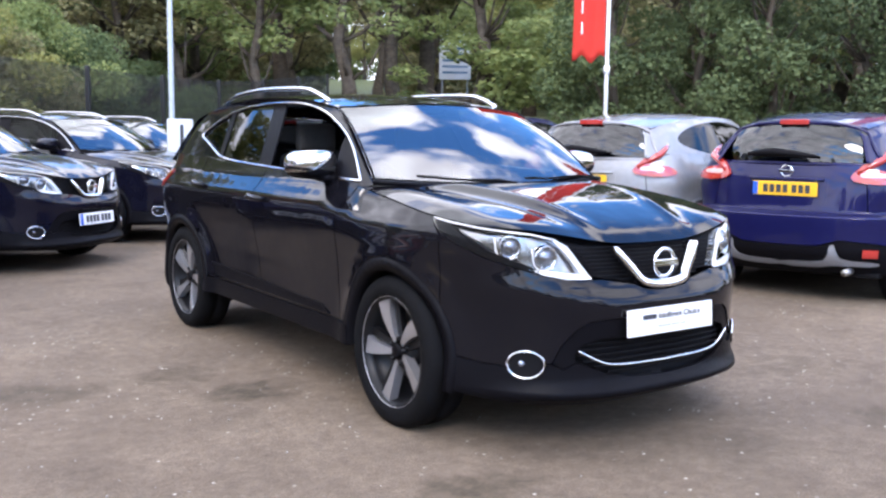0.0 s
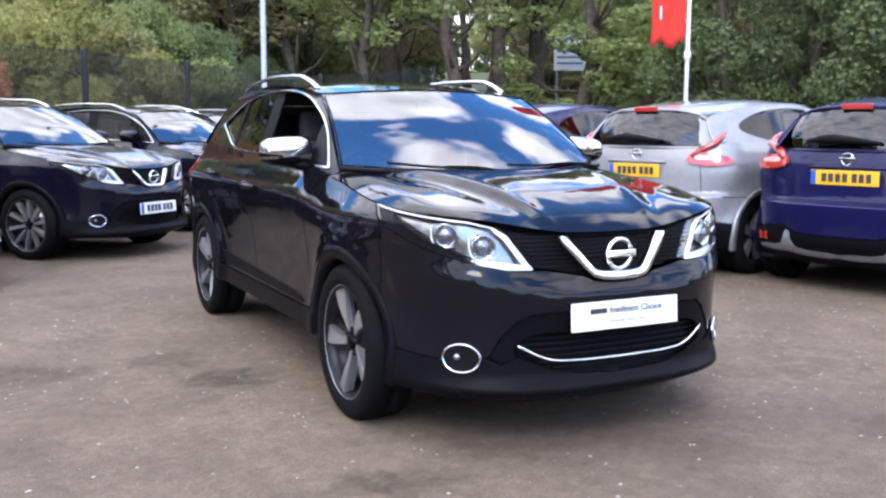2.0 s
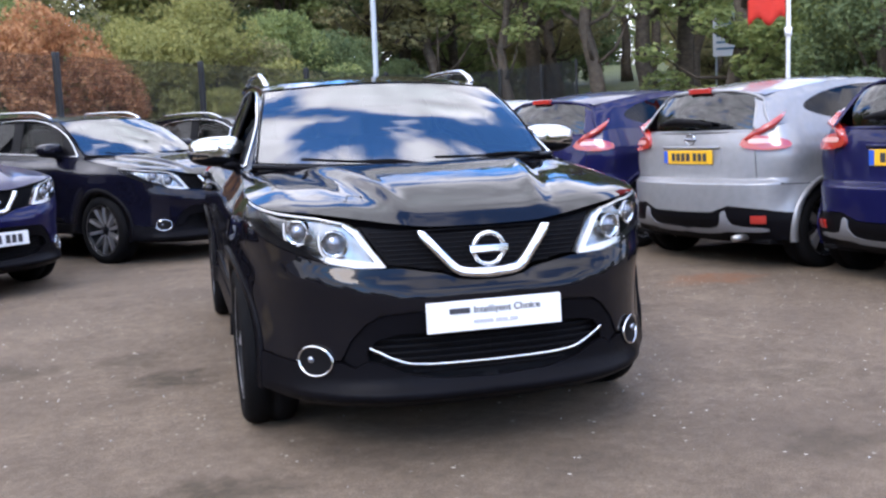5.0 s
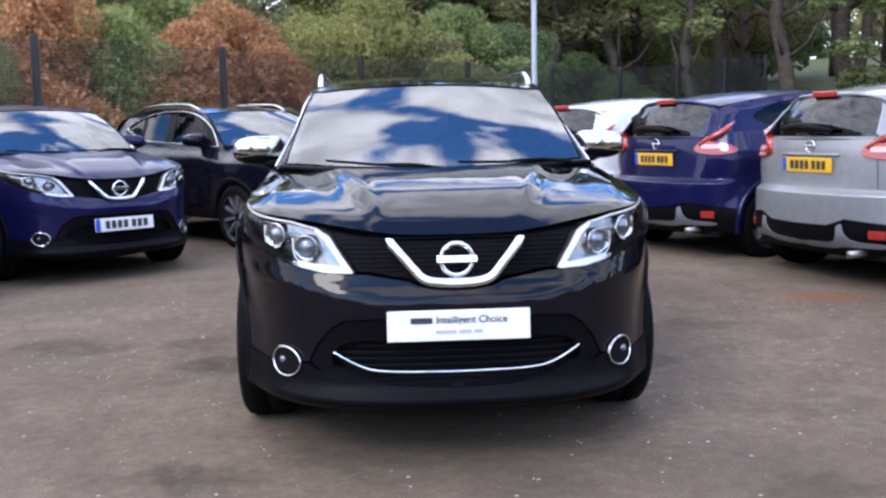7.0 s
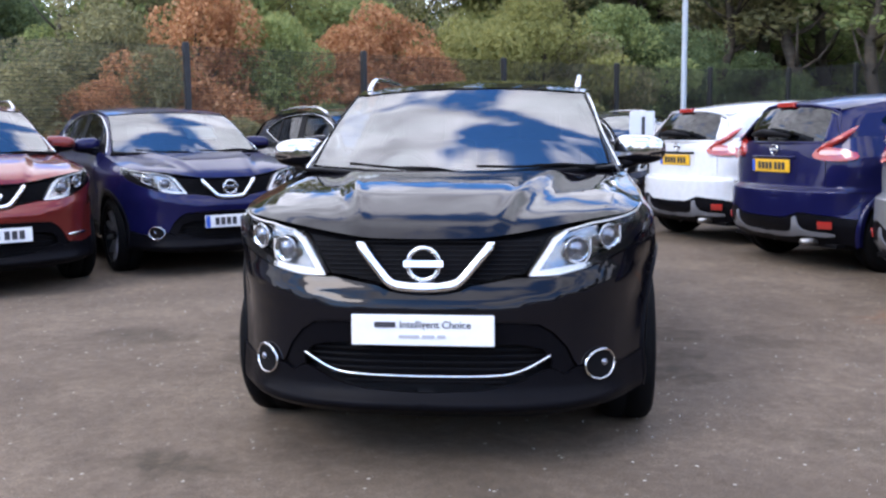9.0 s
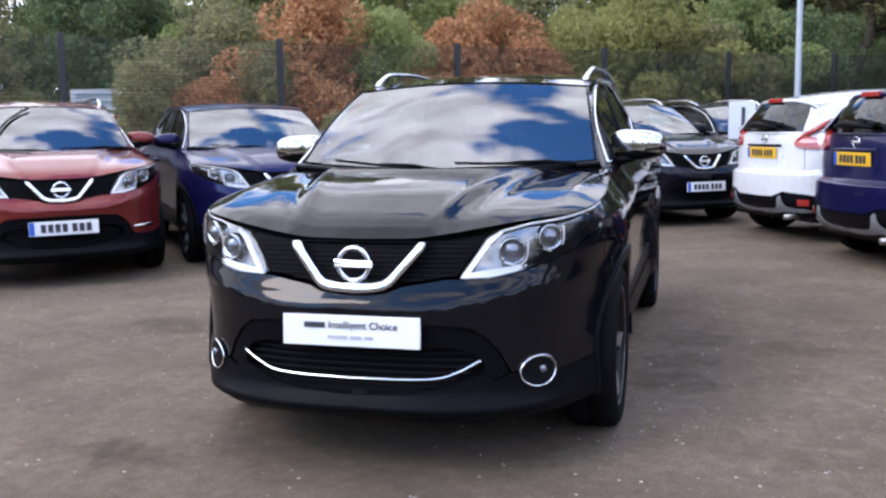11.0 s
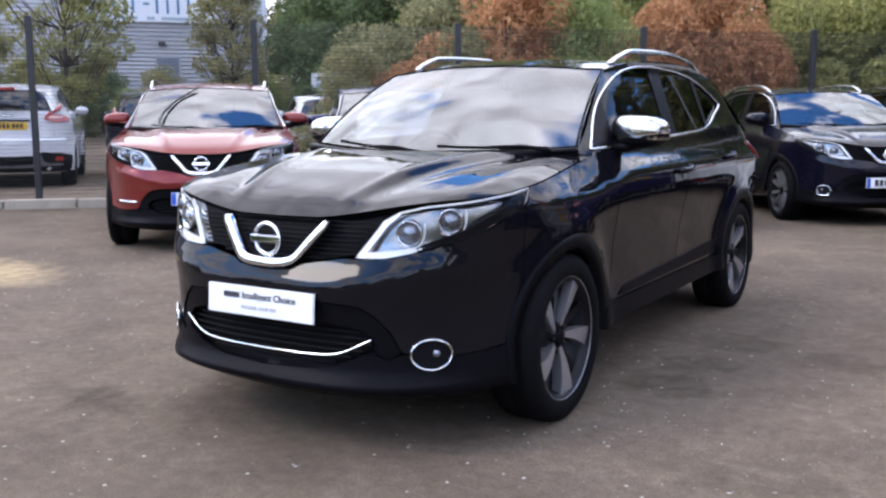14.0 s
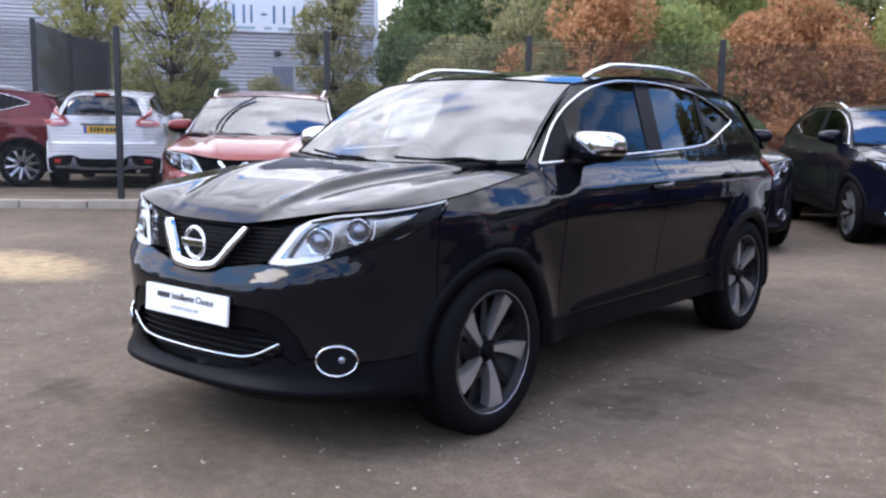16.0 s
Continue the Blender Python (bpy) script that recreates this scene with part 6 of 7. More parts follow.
def plant(kind, x, y, leaf, scale=1.0, i=None, free=False, squat=1.0):
    if not free and kind != "young" and x < 0 and -66 < math.degrees(math.atan2(x - 2.2, y + 4.7)) < (-40.5 if kind == "bush" else -36.5) and y > -2:
        return None
    if not free and kind != "bare" and 25.0 < math.degrees(math.atan2(x + 0.26, y + 5.5)) < 30.2 and y < 66:
        return None
    kit = TREES[kind]
    trunk, crown = kit[TREE_RNG.randrange(len(kit)) if i is None else i]
    what = {"tall": "woodland tree with a broad crown", "bare": "slender woodland tree in thin leaf", "ivy": "ivy-clad tree with a tall narrow crown", "bush": "hedge shrub of dense small leaves", "scrub": "broad shrub added to close gaps in the surroundings", "young": "young street tree with an upright crown"}[kind]
    t = tagged(new("shrub" if kind in ("bush", "scrub") else "tree"), LABELS[leaf.name] + " " + what, "shrub" if kind in ("bush", "scrub") else "tree", "hedge shrubs" if kind in ("bush", "scrub") else "trees of the wood")
    link("trunk", trunk, BARK, t)
    link("crown", crown, leaf, t)
    t.matrix_basis = pose(x, y, float(height(x, y)) - 0.05, 0, 0, TREE_RNG.uniform(0, 360)) @ Matrix.Diagonal((scale, scale, scale * squat * TREE_RNG.uniform(0.92, 1.1), 1))
    return t


# hedge behind the fence: copper beech broken by green
HEDGE = [(0.6, 12.6, LEAF_OLIVE, 0.60, 1.0), (1.65, 12.2, LEAF_COPPER, 0.56, 1.05), (2.55, 12.1, LEAF_OLIVE, 0.50, 1.3), (2.6, 14.6, LEAF_OLIVE, 0.92, 1.2), (3.85, 12.8, LEAF_COPPER, 0.86, 1.18), (3.3, 12.0, LEAF_COPPER, 0.55, 1.25), (5.4, 12.7, LEAF_MID, 0.72, 1.3), (5.6, 11.2, LEAF_DARK, 0.55, 0.9),
         (7.0, 12.8, LEAF_COPPER, 0.80, 1.15), (8.1, 13.0, LEAF_COPPER, 0.92, 1.17), (8.6, 12.0, LEAF_COPPER, 0.62, 1.2), (6.9, 11.4, LEAF_COPPER, 0.50, 0.85), (6.3, 15.4, LEAF_SPRING, 1.05, 1.0), (9.7, 12.5, LEAF_SPRING, 0.76, 1.35), (9.0, 11.2, LEAF_OLIVE, 0.50, 0.85),
         (10.9, 12.5, LEAF_SPRING, 0.95, 1.1), (12.3, 12.6, LEAF_SPRING, 1.0, 1.05), (13.8, 12.4, LEAF_OLIVE, 0.98, 1.0), (15.2, 12.6, LEAF_MID, 1.0, 1.0), (16.8, 12.5, LEAF_DARK, 1.0, 1.0)]
for k, (t, n, leaf, size, tall) in enumerate(HEDGE):
    plant("bush", *fence_at(t, n), leaf, size, (0, 2)[k % 2], squat=tall)
for k, (t, leaf) in enumerate(((1.2, LEAF_OLIVE), (3.4, LEAF_OLIVE), (5.4, LEAF_DARK), (7.4, LEAF_OLIVE), (9.2, LEAF_DARK), (10.4, LEAF_COPPER), (11.6, LEAF_DARK), (12.8, LEAF_COPPER), (14.0, LEAF_DARK))):
    plant("bush", *fence_at(t, 9.9 + 0.3 * (k % 2)), leaf, 0.46, 2)
for k in range(11):
    plant("bush", *wood_at(6.5 + 1.75 * k, 15.2 + 0.8 * (k % 2)), (LEAF_OLIVE, LEAF_MID, LEAF_MID, LEAF_SPRING, LEAF_MID)[k % 5], 1.25)
for t, n, leaf, kind in ((2.5, 19, LEAF_MID, "tall"), (9.0, 19.5, LEAF_SPRING, "tall"), (12.5, 21, LEAF_SPRING, "tall"), (15.5, 19.5, LEAF_SPRING, "tall"), (18.0, 17.5, LEAF_SPRING, "tall"), (-2.0, 24, LEAF_OLIVE, "tall"), (1.0, 27, LEAF_DARK, "tall"), (5.0, 26, LEAF_MID, "tall"), (10, 26, LEAF_MID, "tall"), (14, 27, LEAF_DARK, "tall")):
    plant(kind, *wood_at(t, n), leaf, 0.62)
# the wood on the bank
for row, (d, gap, kinds) in enumerate(((25.0, 2.4, "bare bare ivy bare bare bare"), (29.5, 2.6, "bare tall bare bare ivy"), (35.0, 3.2, "tall bare tall ivy bare"), (43.0, 4.2, "tall bare ivy"), (55.0, 5.5, "tall bare"), (86.0, 3.6, "tall"))):
    ks = kinds.split()
    u = -14.0 if row < 5 else -6.0
    i = 0
    while u < (34 + row * 5 if row < 5 else 40):
        uu, dd = u + TREE_RNG.uniform(-0.8, 0.8), d + TREE_RNG.uniform(-1.6, 1.6)
        x, y = 0.45 * dd + 0.893 * uu, 0.893 * dd - 0.45 * uu
        leaf = TREE_RNG.choice((LEAF_DARK, LEAF_OLIVE, LEAF_MID, LEAF_OLIVE)) if row < 3 else TREE_RNG.choice((LEAF_MID, LEAF_OLIVE, LEAF_OLIVE, LEAF_SPRING))
        if not (row < 3 and 6 < uu < 9.5):
            plant(ks[i % len(ks)], x, y, leaf, TREE_RNG.uniform(0.85, 1.12) * (1.0 if row < 5 else 0.55), squat=0.62 if row < 5 else 0.8)
        u += gap
        i += 1
# undergrowth along the bank
for k in range(24):
    u = -9 + k * 1.75
    d = 23.5 + TREE_RNG.uniform(-1, 2.5)
    if u > -2.5:
        continue
    plant("bush", 0.45 * d + 0.893 * u, 0.893 * d - 0.45 * u, TREE_RNG.choice((LEAF_DARK, LEAF_DARK, LEAF_OLIVE, LEAF_DARK)), TREE_RNG.uniform(0.6, 0.95))
# thick growth low down behind the wood
for k in range(17):
    u, d = -16 + k * 3.4, 50 + 2.5 * (k % 3)
    plant("scrub", 0.45 * d + 0.893 * u, 0.893 * d - 0.45 * u, (LEAF_DARK, LEAF_MID, LEAF_DARK, LEAF_OLIVE)[k % 4], 2.0)
for k in range(13):
    u, d = -8 + k * 4.0, 104 + 3 * (k % 2)
    plant("scrub", 0.45 * d + 0.893 * u, 0.893 * d - 0.45 * u, (LEAF_DARK, LEAF_MID)[k % 2], 1.6)
for x, y, leaf in ((-4.2, 25.5, LEAF_DARK), (-1.4, 27.0, LEAF_MID), (1.4, 26.5, LEAF_DARK), (-7.0, 25.0, LEAF_MID), (3.8, 28.0, LEAF_DARK)):
    plant("tall", x, y, leaf, 0.62, 2)
# big dark trees that stand over the hatchbacks
for x, y, leaf, s in ((17, 9.5, LEAF_SHADE, 0.56), (19.5, 6.0, LEAF_SHADE, 0.54), (15.5, 13.5, LEAF_SHADE, 0.60), (22, 2.5, LEAF_SHADE, 0.58), (21, -2.5, LEAF_SHADE, 0.52), (24, -7, LEAF_SHADE, 0.55), (18.2, 7.8, LEAF_SHADE, 0.52), (20.8, 4.2, LEAF_SHADE, 0.55), (17.0, 12.0, LEAF_SHADE, 0.56)):
    plant("tall", x, y, leaf, s, 2)
# unseen trees and scrub, added behind the eye only for the paint to mirror
for x, y, leaf in ((-14, -16, LEAF_DARK), (-8, -20, LEAF_MID), (0, -22, LEAF_DARK), (7, -20, LEAF_OLIVE), (13, -16, LEAF_DARK), (18, -11, LEAF_MID), (-19, -10, LEAF_OLIVE)):
    plant("tall", x, y, leaf, 0.42, 2)
for k in range(38):
    a = math.radians(150 + 6.25 * k)
    plant("scrub", 1 + 21 * math.cos(a), -1 + 21 * math.sin(a), (LEAF_DARK, LEAF_MID, LEAF_OLIVE)[k % 3], 0.85) if math.sin(a) < -0.2 else None
for az, far, leaf in ((-41.0, 74, LEAF_OLIVE), (-38.8, 58, LEAF_MID), (-37.0, 52, LEAF_OLIVE), (-35.2, 47, LEAF_DARK), (-33.5, 50, LEAF_MID)):
    plant("tall", 2.2 + far * math.sin(math.radians(az)), -4.7 + far * math.cos(math.radians(az)), leaf, 0.95, 2, True)
    plant("bush", 1.2 + 0.8 * far * math.sin(math.radians(az + 1)), -4.7 + 0.8 * far * math.cos(math.radians(az + 1)), LEAF_DARK, 1.5, None, True)
for k in range(12):
    az, far = math.radians(-54 + 1.7 * k), 30 + (k % 3)
    plant("bush", 1.8 + far * math.sin(az), -4.9 + far * math.cos(az), (LEAF_OLIVE, LEAF_DARK, LEAF_DARK, LEAF_MID)[k % 4], 0.5, None, True)
plant("young", -16.6, 9.4, LEAF_YOUNG, 1.0, 1)
plant("young", -17.4, 15.6, LEAF_OLIVE, 0.95, 0)
plant("young", -22.8, 10.8, LEAF_YOUNG, 0.95, 0)

# ---- grey metal-clad building with its sign ----
BX, BY = -31.1, 32.2
WX, WY = -0.62, -0.785
building = tagged(new("building"), "pale grey metal-clad trade unit with a long white sign", "building")
building.matrix_basis = pose(BX, BY, 1.45, 0, 0, math.degrees(math.atan2(WY, WX))) @ Matrix.Scale(1.25, 4)
# profiled sheets: long ribs over the whole wall
zz = np.arange(0, 9.2, 0.16)
verts, faces = [], []
for i, z in enumerate(zz):
    for dz, dy in ((0.0, 0.0), (0.045, 0.0), (0.05, 0.05), (0.075, 0.05)):
        verts += [(0, dy, z + dz), (38, dy, z + dz)]
for k in range(len(verts) // 2 - 1):
    faces.append((2 * k, 2 * k + 1, 2 * k + 3, 2 * k + 2))
link("wall", mesh_of("wall", verts, faces, flat=True), CLAD, building)
link("shell", boxmesh("shell", 0.02, 37.98, -22, -0.03, -0.4, 9.15), CLAD, building)
link("corner_trim", boxmesh("corner_trim", -0.06, 0.14, -0.06, 0.06, -0.3, 9.2, 0.01), SIGN_WHITE, building)
link("roof_edge", boxmesh("roof_edge", -0.1, 38.1, -0.3, 0.14, 9.15, 9.45, 0.02), DOOR_GREY, building)
door = link("door", boxmesh("door", 3.50, 4.32, 0.02, 0.09, -0.02, 2.1, 0.01), DOOR_GREY, building)
link("door_frame", boxmesh("door_frame", 3.42, 4.40, 0.0, 0.07, -0.02, 2.2, 0.01), CLAD, door)
link("wall_lamp", boxmesh("wall_lamp", 4.0, 4.25, 0.03, 0.22, 2.55, 2.72, 0.02), INK_BAR, building)
sign = link("sign", boxmesh("sign", 2.4, 8.3, 0.03, 0.13, 3.45, 5.20, 0.01), SIGN_WHITE, building, "white sign with dark blue bars for its name")
sign.matrix_basis = pose(-0.5, 0.02, 0)
for x0, w in ((7.05, 0.09), (6.85, 0.09), (6.65, 0.09), (6.35, 0.10), (5.95, 0.09), (5.65, 0.09), (5.15, 0.24), (4.75, 0.10), (4.35, 0.09), (3.95, 0.10), (3.55, 0.09), (3.0, 0.10), (2.75, 0.09)):
    hh = 0.72 if w != 0.24 else 0.08
    link("sign_bar", boxmesh("sign_bar", x0 - w / 2, x0 + w / 2, 0.13, 0.15, 4.15 - hh / 2, 4.15 + hh / 2), SIGN_BLUE, sign)
for x0, w in ((7.0, 0.9), (5.9, 0.8), (5.0, 0.3), (4.0, 1.2)):
    link("sign_line", boxmesh("sign_line", x0 - w / 2, x0 + w / 2, 0.13, 0.145, 3.54, 3.66), SIGN_GREY, sign)

# ---- poles, flags, boards ----
def lamp_post(x, y):
    p = tagged(new("lamp_post"), "tall galvanised lamp post behind the parked cars", "lamp post")
    z = float(height(x, y))
    p.matrix_basis = pose(x, y, z)
    link("pole", tube_mesh("pole", [(0, 0, -0.1), (0, 0, 1.2), (0, 0, 1.25), (0, 0, 8.0)], [0.08, 0.075, 0.052, 0.04], 12, up=(1, 0, 0)), POST_GREY, p)
    link("arm", tube_mesh("arm", [(0, 0, 7.95), (-0.1, -0.3, 8.15), (-0.3, -0.8, 8.2)], 0.03, 8), POST_GREY, p)
    link("lamp_head", boxmesh("lamp_head", -0.42, -0.18, -1.3, -0.75, 8.15, 8.27, 0.03), POST_GREY, p)


lamp_post(2.63, 11.75)

# low street lamp that shows over the hedge
street_lamp = tagged(new("street_lamp"), "dark street lamp with a pale lens above the hedge", "street lamp")
street_lamp.matrix_basis = pose(-9.95, 20.6, float(height(-9.95, 20.6)), 0, 0, 20)
lamp_top = 4.43 - float(height(-9.95, 20.6))
link("pole", tube_mesh("pole", [(0, 0, -0.1), (0, 0, 1.5), (0, 0, lamp_top)], [0.06, 0.05, 0.035], 10, up=(1, 0, 0)), FENCE, street_lamp)
head = link("lamp_head", lathe("lamp_head", [(0.04, -0.16), (0.13, -0.12), (0.30, 0.02), (0.33, 0.07), (0.26, 0.13), (0.0, 0.17)], 20, axis="z"), FENCE, street_lamp)
head.matrix_basis = pose(0, 0, lamp_top)
lens_bowl = link("lens", lathe("lens", [(0.17, -0.075), (0.13, -0.15), (0.0, -0.19)], 16, axis="z"), SIGN_WHITE, head)


def flag(x, y, foot, away):
    p = tagged(new("flagpole"), "white flagpole with a hanging red flag", "flagpole", "flagpoles")
    p.matrix_basis = pose(x, y, 0, 0, 0, away)
    link("pole", tube_mesh("pole", [(0, 0, 0), (0, 0, 3.0), (0, 0, 6.6)], [0.027, 0.026, 0.022], 10, up=(1, 0, 0)), POLE_WHITE, p)
    link("clamp", tube_mesh("clamp", [(0, 0, foot - 0.16), (0, 0, foot - 0.06)], 0.042, 10, up=(1, 0, 0)), POLE_WHITE, p)

    def cloth(u, v):
        xx = -0.035 - 0.47 * u + 0.05 * u * np.sin(4 * v + 1)
        zz_ = foot + 0.05 + 3.6 * v + (1 - v) ** 3 * (0.05 * np.sin(11 * u) - 0.10 * u * (1 - u))
        return np.stack([xx, 0.07 * np.sin(7 * u + 2.2 * v) * u + 0.05 * np.sin(9 * v + 3 * u) * u, zz_], -1)
    c = grid_mesh("flag", cloth, 16, 40)
    f = link("flag", c, FLAG_RED, p)
    s = f.modifiers.new("cloth", "SOLIDIFY")
    s.thickness = 0.006
    bm = bmesh.new()
    for k, z in enumerate((0.35, 0.62, 0.89, 1.16, 1.43, 1.70)):
        add_box(bm, -0.36, -0.22, -0.012, 0.012, foot + z, foot + z + 0.16)
    for v in bm.verts:
        u = (-v.co.x - 0.035) / 0.47
        q = (v.co.z - foot - 0.05) / 3.6
        v.co.y += 0.07 * math.sin(7 * u + 2.2 * q) * u + 0.05 * math.sin(9 * q + 3 * u) * u
    link("flag_bars", of_bm("flag_bars", bm, flat=True), POLE_WHITE, f)


flag(6.05, 4.37, 2.35, -38)
flag(9.55, 1.95, 3.2, -30)


def board(name, x, y, w, h, z, turn, mat, label, legs, bars=()):
    b = tagged(new(name), label, "sign")
    b.matrix_basis = pose(x, y, float(height(x, y)), 0, 0, turn)
    p = link("panel", boxmesh("panel", -w / 2, w / 2, -0.03, 0.03, z - h / 2, z + h / 2, 0.01), mat, b)
    for lx in legs:
        link("leg", boxmesh("leg", lx - 0.04, lx + 0.04, 0.03, 0.10, -0.1, z + h / 2), POST_GREY, b)
    for bx, bz, bw, bh, bmat in bars:
        link("print", boxmesh("print", bx - bw / 2, bx + bw / 2, -0.036, -0.03, bz - bh / 2, bz + bh / 2), bmat, p)


board("road_sign", 23.2, 31.8, 1.5, 2.3, 3.1, -34, SIGN_WHITE, "pale road sign with rows of bars on two legs", (-0.6, 0.6), [(0, 3.85, 1.0, 0.28, SIGN_GREY)] + [(0, 3.4 - 0.28 * k, 1.2, 0.1, SIGN_BLUE) for k in range(5)])
board("notice_board", 1.65, 8.55, 0.36, 0.52, 1.26, -10, SIGN_WHITE, "small white notice board with an upright bar", (0.0,), [(0.02, 1.26, 0.05, 0.36, INK_BAR)])
board("street_sign", -16.6, 19.4, 1.5, 0.62, 1.75, 32, SIGN_WHITE, "low white street sign with grey bars", (-0.6, 0.6), [(0, 1.88, 1.2, 0.12, SIGN_GREY), (0, 1.66, 1.2, 0.12, SIGN_GREY)])

# ---- grass on the bank, as tufts ----
rng = np.random.default_rng(9)
n = 9000
dd, uu = 18.5 + 9 * rng.random(n) ** 1.3, -8 + 36 * rng.random(n)
px, py = 0.45 * dd + 0.893 * uu, 0.893 * dd - 0.45 * uu
pz = height(px, py)
ang = rng.random(n) * math.pi
w, h = 0.06 + 0.06 * rng.random(n), 0.12 + 0.22 * rng.random(n)
v = np.empty((n, 3, 3))
v[:, 0] = np.stack([px - w * np.cos(ang), py - w * np.sin(ang), pz - 0.03], -1)
v[:, 1] = np.stack([px + w * np.cos(ang), py + w * np.sin(ang), pz - 0.03], -1)
v[:, 2] = np.stack([px + 0.1 * rng.normal(size=n), py + 0.1 * rng.normal(size=n), pz + h], -1)
me = bpy.data.meshes.new("grass")
me.from_pydata(v.reshape(-1, 3).tolist(), [], (np.arange(n)[:, None] * 3 + (0, 1, 2)).tolist())
tagged(link("grass", me, BLADE), "rough green grass tufts on the bank", "grass", kind="stuff")

# pale chippings strewn over the asphalt
rng = np.random.default_rng(17)
n = 2600
cx, cy = rng.uniform(-6, 6, n), rng.uniform(-4.6, 3.0, n)
knot = rng.integers(0, 60, n)
kx, ky = rng.uniform(-5.5, 5.5, 60), rng.uniform(-4.4, 1.5, 60)
near = rng.random(n) < 0.55
cx = np.where(near, kx[knot] + rng.normal(size=n) * 0.22, cx)
cy = np.where(near, ky[knot] + rng.normal(size=n) * 0.22, cy)
r = 0.0022 + 0.0045 * rng.random(n) ** 3
v = np.empty((n, 6, 3))
for k, (ax, ay, az) in enumerate(((1, 0, 0), (0, 1, 0), (-1, 0, 0), (0, -1, 0), (0, 0, 1), (0, 0, -1))):
    w = rng.uniform(0.6, 1.3, n)
    v[:, k] = np.stack([cx + r * ax * w, cy + r * ay * w, 0.008 + r * 0.7 * az * w], -1)
f = np.concatenate([np.arange(n)[:, None] * 6 + q for q in ((0, 1, 4), (1, 2, 4), (2, 3, 4), (3, 0, 4), (1, 0, 5), (2, 1, 5), (3, 2, 5), (0, 3, 5))])
me = bpy.data.meshes.new("chippings")
me.from_pydata(v.reshape(-1, 3).tolist(), [], f.tolist())
tagged(link("chippings", me, STONE), "small pale stone chippings strewn over the asphalt", "gravel", kind="stuff")

# ---- the cars ----
CROSS, CROSS_SHELL = crossover_kit()
HATCH, HATCH_SHELL = hatch_kit()
BLADES = wheel_parts(0.345, 0.252, 0.215, 5, (0.012, 0.042, -0.16))
TEN = wheel_parts(0.345, 0.252, 0.215, 10, (0.012, 0.018, 0.0))
FIVE = wheel_parts(0.338, 0.235, 0.205, 5, (0.022, 0.040, 0.0))
PLACE = ((-1.323, 1.323), 0.770, 0.345)
HATCH_PLACE = ((-1.265, 1.265), 0.755, 0.338)
PLATE = plate_mesh(0.52, 0.111)
PLATE_BAR = boxmesh("number_bar", -0.019, 0.019, -0.003, 0, -0.033, 0.033)
PLATE_AT = (-0.165, -0.112, -0.059, -0.006, 0.067, 0.120, 0.173)
PLATE_BLUE = boxmesh("blue_band", -0.258, -0.218, -0.009, -0.005, -0.052, 0.052)


def front_plate(car, y=-2.170, z=0.485):
    p = link("number_plate", PLATE, PLATE_WHITE, car, "white number plate with dark bars")
    p.matrix_basis = pose(0, y, z, -4)
    for x in PLATE_AT:
        link("number_bar", PLATE_BAR, INK_BAR, p).matrix_basis = pose(x + 0.012, -0.0065, 0)
    link("blue_band", PLATE_BLUE, BLUE_BAND, p)


def rear_plate(car, y=1.918, z=0.905):
    p = link("number_plate", PLATE, PLATE_YELLOW, car, "yellow number plate with dark bars")
    p.matrix_basis = pose(0, y, z, 3, 0, 180)
    for x in PLATE_AT:
        link("number_bar", PLATE_BAR, INK_BAR, p).matrix_basis = pose(x + 0.012, -0.0065, 0)
    link("blue_band", PLATE_BLUE, BLUE_BAND, p)


hero = build_car("car", CROSS, BLADES, kit_mats(BLACK, MIRROR_SILVER), pose(0, 0, 0), PLACE, "glossy black crossover with chrome mirrors and an open window", skip=("side_window_open",), group="")
sale = link("dealer_plate", PLATE, PLATE_WHITE, hero, "white dealer plate with two lines of print")
sale.matrix_basis = pose(0, -2.172, 0.550, -4)


def words(name, text, size, mat, m, parent, bold=0.0):
    c = bpy.data.curves.new(name, "FONT")
    c.body, c.size, c.align_x, c.align_y, c.extrude, c.offset = text, size, "CENTER", "CENTER", 0.0006, bold
    ob = new(name, c)
    dg = bpy.context.evaluated_depsgraph_get()
    me = bpy.data.meshes.new_from_object(ob.evaluated_get(dg))
    bpy.data.objects.remove(ob)
    me.materials.clear()
    t = link(name, me, mat, parent)
    t.matrix_basis = m
    return t


words("print", "Intelligent Choice", 0.0365, INK_BAR, pose(0.047, -0.0072, 0.020, 90), sale, 0.0006)
link("brand_bar", bars_mesh("brand_bar", (0.078,), 0.020), INK_BAR, sale).matrix_basis = pose(-0.136, -0.0065, 0.020)
link("small_print", bars_mesh("small_print", (0.075, 0.045, 0.03), 0.012, 0.010), GREY_BAR, sale).matrix_basis = pose(0.0, -0.0065, -0.022)

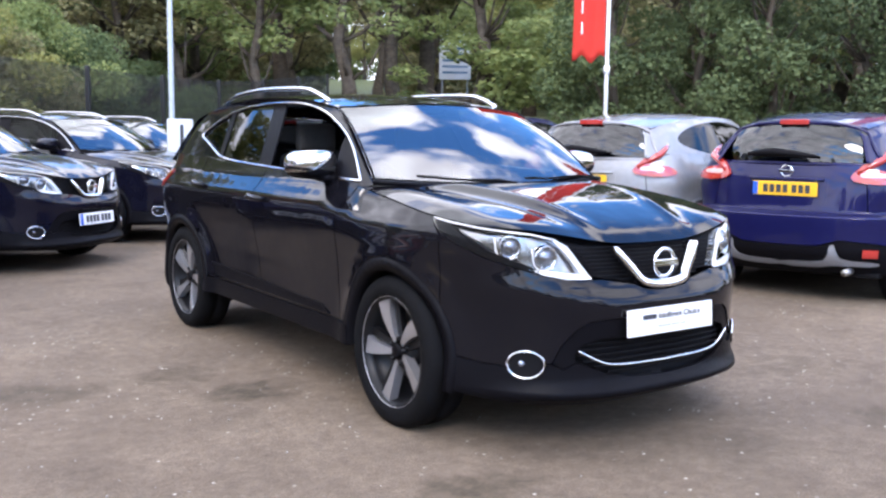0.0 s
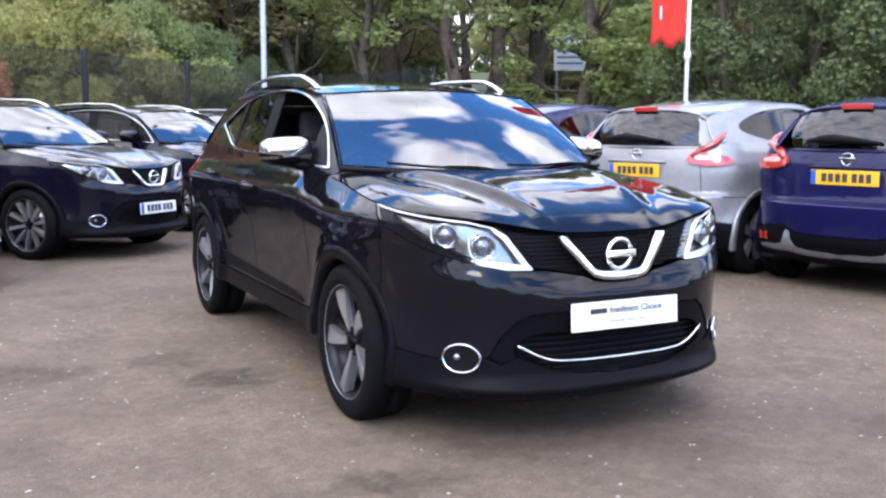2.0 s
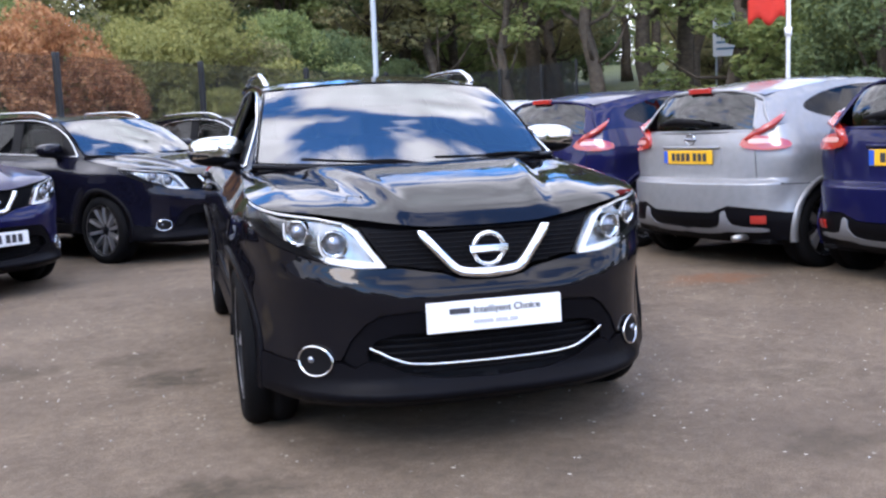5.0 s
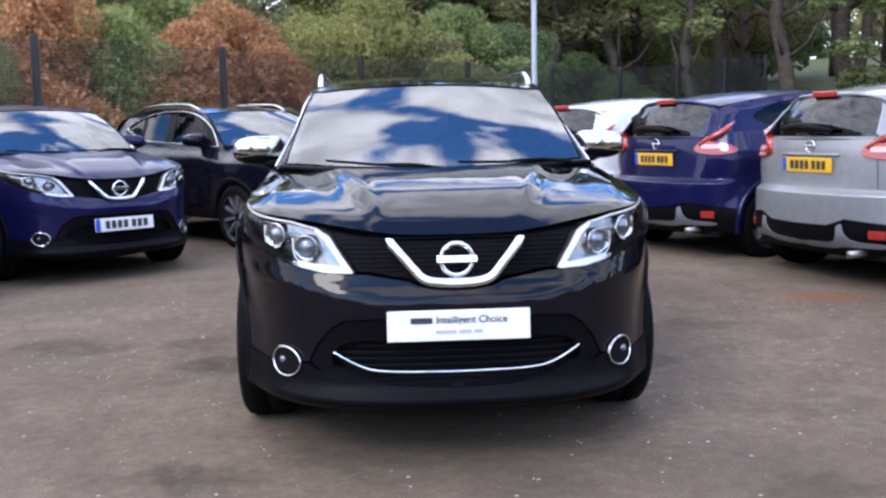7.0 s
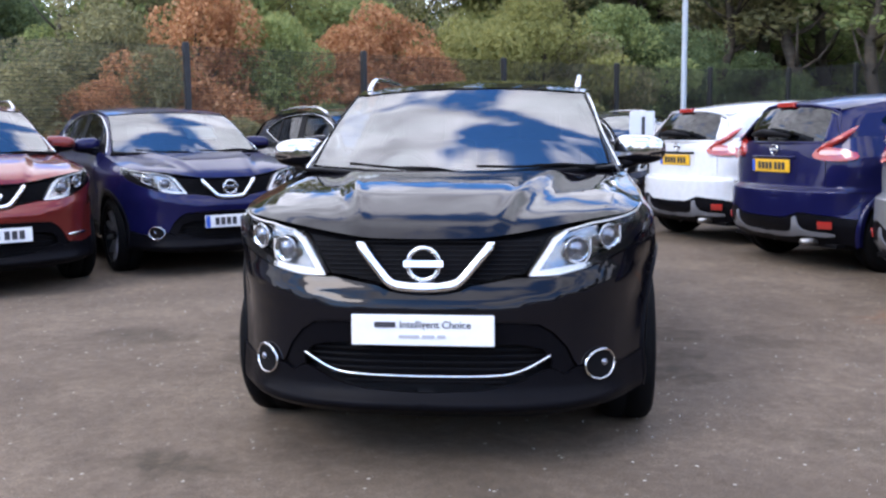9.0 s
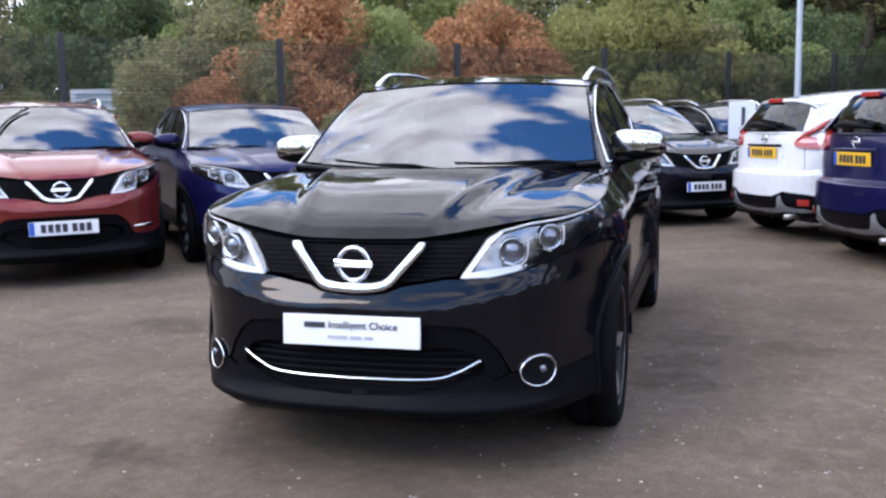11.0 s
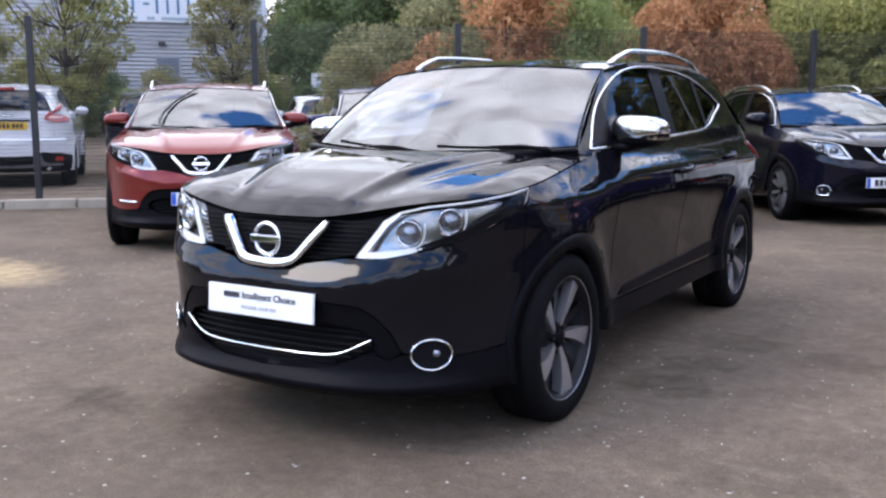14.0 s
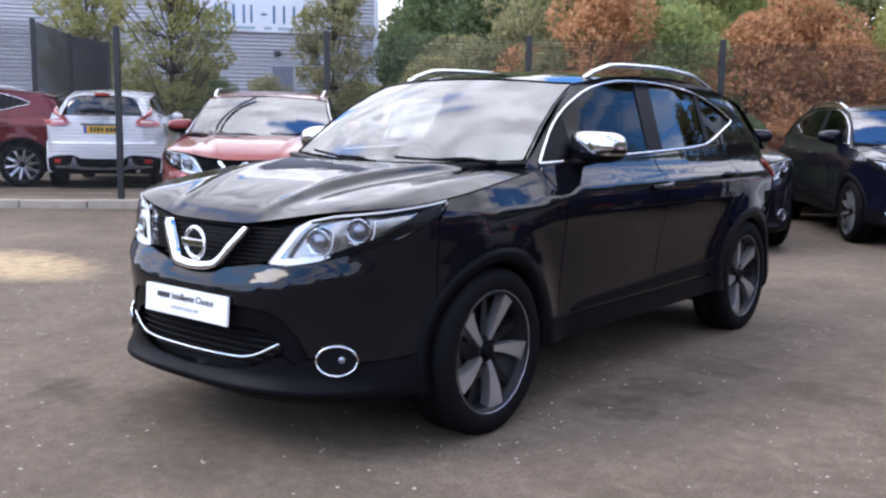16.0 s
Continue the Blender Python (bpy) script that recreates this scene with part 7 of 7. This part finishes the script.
# each by the place of its nose and the way it is turned
ROW = [(INK, (-0.60, 4.55), 40, "dark blue-black crossover with silver roof rails", False),
       (INK, (1.19, 6.43), 34, "dark blue-black crossover with a card behind its windscreen", True),
       (INK, (2.68, 8.70), 36, "dark crossover at the far end of the row", False),
       (BLUE, (-2.47, 2.72), 40.5, "deep blue crossover with a blue card behind its windscreen", True),
       (COPPER, (-3.86, 1.26), 43, "copper red crossover with a black cable over its bonnet", False),
       (MAROON, (-14.74, 0.59), -30, "maroon crossover standing beyond the kerb", False)]
FOGS = ("fog_lamp", "fog_bezel", "fog_lens", "chrome_strip")
for body, (x, y), turn, label, card in ROW:
    z = 0.13 if x < -12 else 0.0
    size = 1.055 if body is MAROON else 1.03 if body is COPPER else 1.01
    m = pose(x, y, z, 0, 0, turn) @ Matrix.Scale(size, 4) @ pose(0, 2.165, 0)
    car = build_car("car", CROSS, TEN, kit_mats(body), m, PLACE, label, skip=("roof_rail", "chrome_strip") if body is BLUE else FOGS if body is COPPER else ("chrome_strip",))
    front_plate(car)
    if body is COPPER:
        COPPER_AT = m
        for side in (-1, 1):
            q = np.linspace(0.56, 0.76, 8)
            row = CROSS_SHELL.put([CROSS_SHELL.sx(k) for k in q], np.full(8, 0.455) + 0.02 * (q - 0.56), np.full(8, 0.012)) * (side, 1, 1)
            link("corner_strip", tube_mesh("corner_strip", row, 0.010, 8), CHROME, car, "chrome strip at the bumper corner")
    if card:
        c = tagged(link("windscreen_card", boxmesh("windscreen_card", -0.15, 0.15, -0.003, 0.003, 0, 0.21, 0.002), PAPER), "pale blue card behind a windscreen", "card", "cards behind windscreens")
        c.matrix_basis = car.matrix_basis @ pose(0.22, -0.80, 1.215, -53)


def hatch(body, x, y, heading, label, z=0.0, size=1.0):
    """A hatchback by the middle of its rear axle and the way it faces."""
    th = heading + 90
    m = pose(x, y, z, 0, 0, th) @ Matrix.Scale(size, 4) @ pose(0, -1.265, 0)
    mats = kit_mats(body)
    mats["dark_chrome"] = PLASTIC if body is WHITE else body
    car = build_car("car", HATCH, FIVE, mats, m, HATCH_PLACE, label)
    rear_plate(car)
    return car


hatch(BLUE, 4.32, 0.05, 15, "deep blue hatchback with boomerang tail lamps", 0, 1.02)
hatch(SILVER, 3.72, 1.84, 16, "silver hatchback with boomerang tail lamps", 0, 1.02)
hatch(BLUE, 3.00, 3.72, 24, "deep blue hatchback between a silver and a white one", 0, 1.02)
hatch(WHITE, 2.34, 5.72, 29, "white hatchback with a dark tailgate bar", 0, 1.02)
hatch(WHITE, -11.38, 4.47, 140, "white hatchback standing behind the mesh fence", 0.13, 1.06)
hatch(WHITE, -10.4, 11.2, 134, "white hatchback parked beyond the fence", 0.13)
hatch(INK, -10.9, 7.0, 138, "dark hatchback half hidden beyond the fence", 0.13)

# black cable lying over the copper car's windscreen and bonnet
CABLE = [(-0.10, -0.56, 1.470), (-0.22, -0.66, 1.405), (-0.34, -0.80, 1.312), (-0.42, -0.94, 1.215), (-0.44, -1.06, 1.118), (-0.40, -1.18, 1.090), (-0.30, -1.32, 1.080), (-0.16, -1.44, 1.068)]
cable = tagged(link("cable", tube_mesh("cable", rounded(CABLE, 2, closed=False), 0.011, 8), RUBBER), "black cable draped over a windscreen and bonnet", "cable")
cable.matrix_basis = COPPER_AT
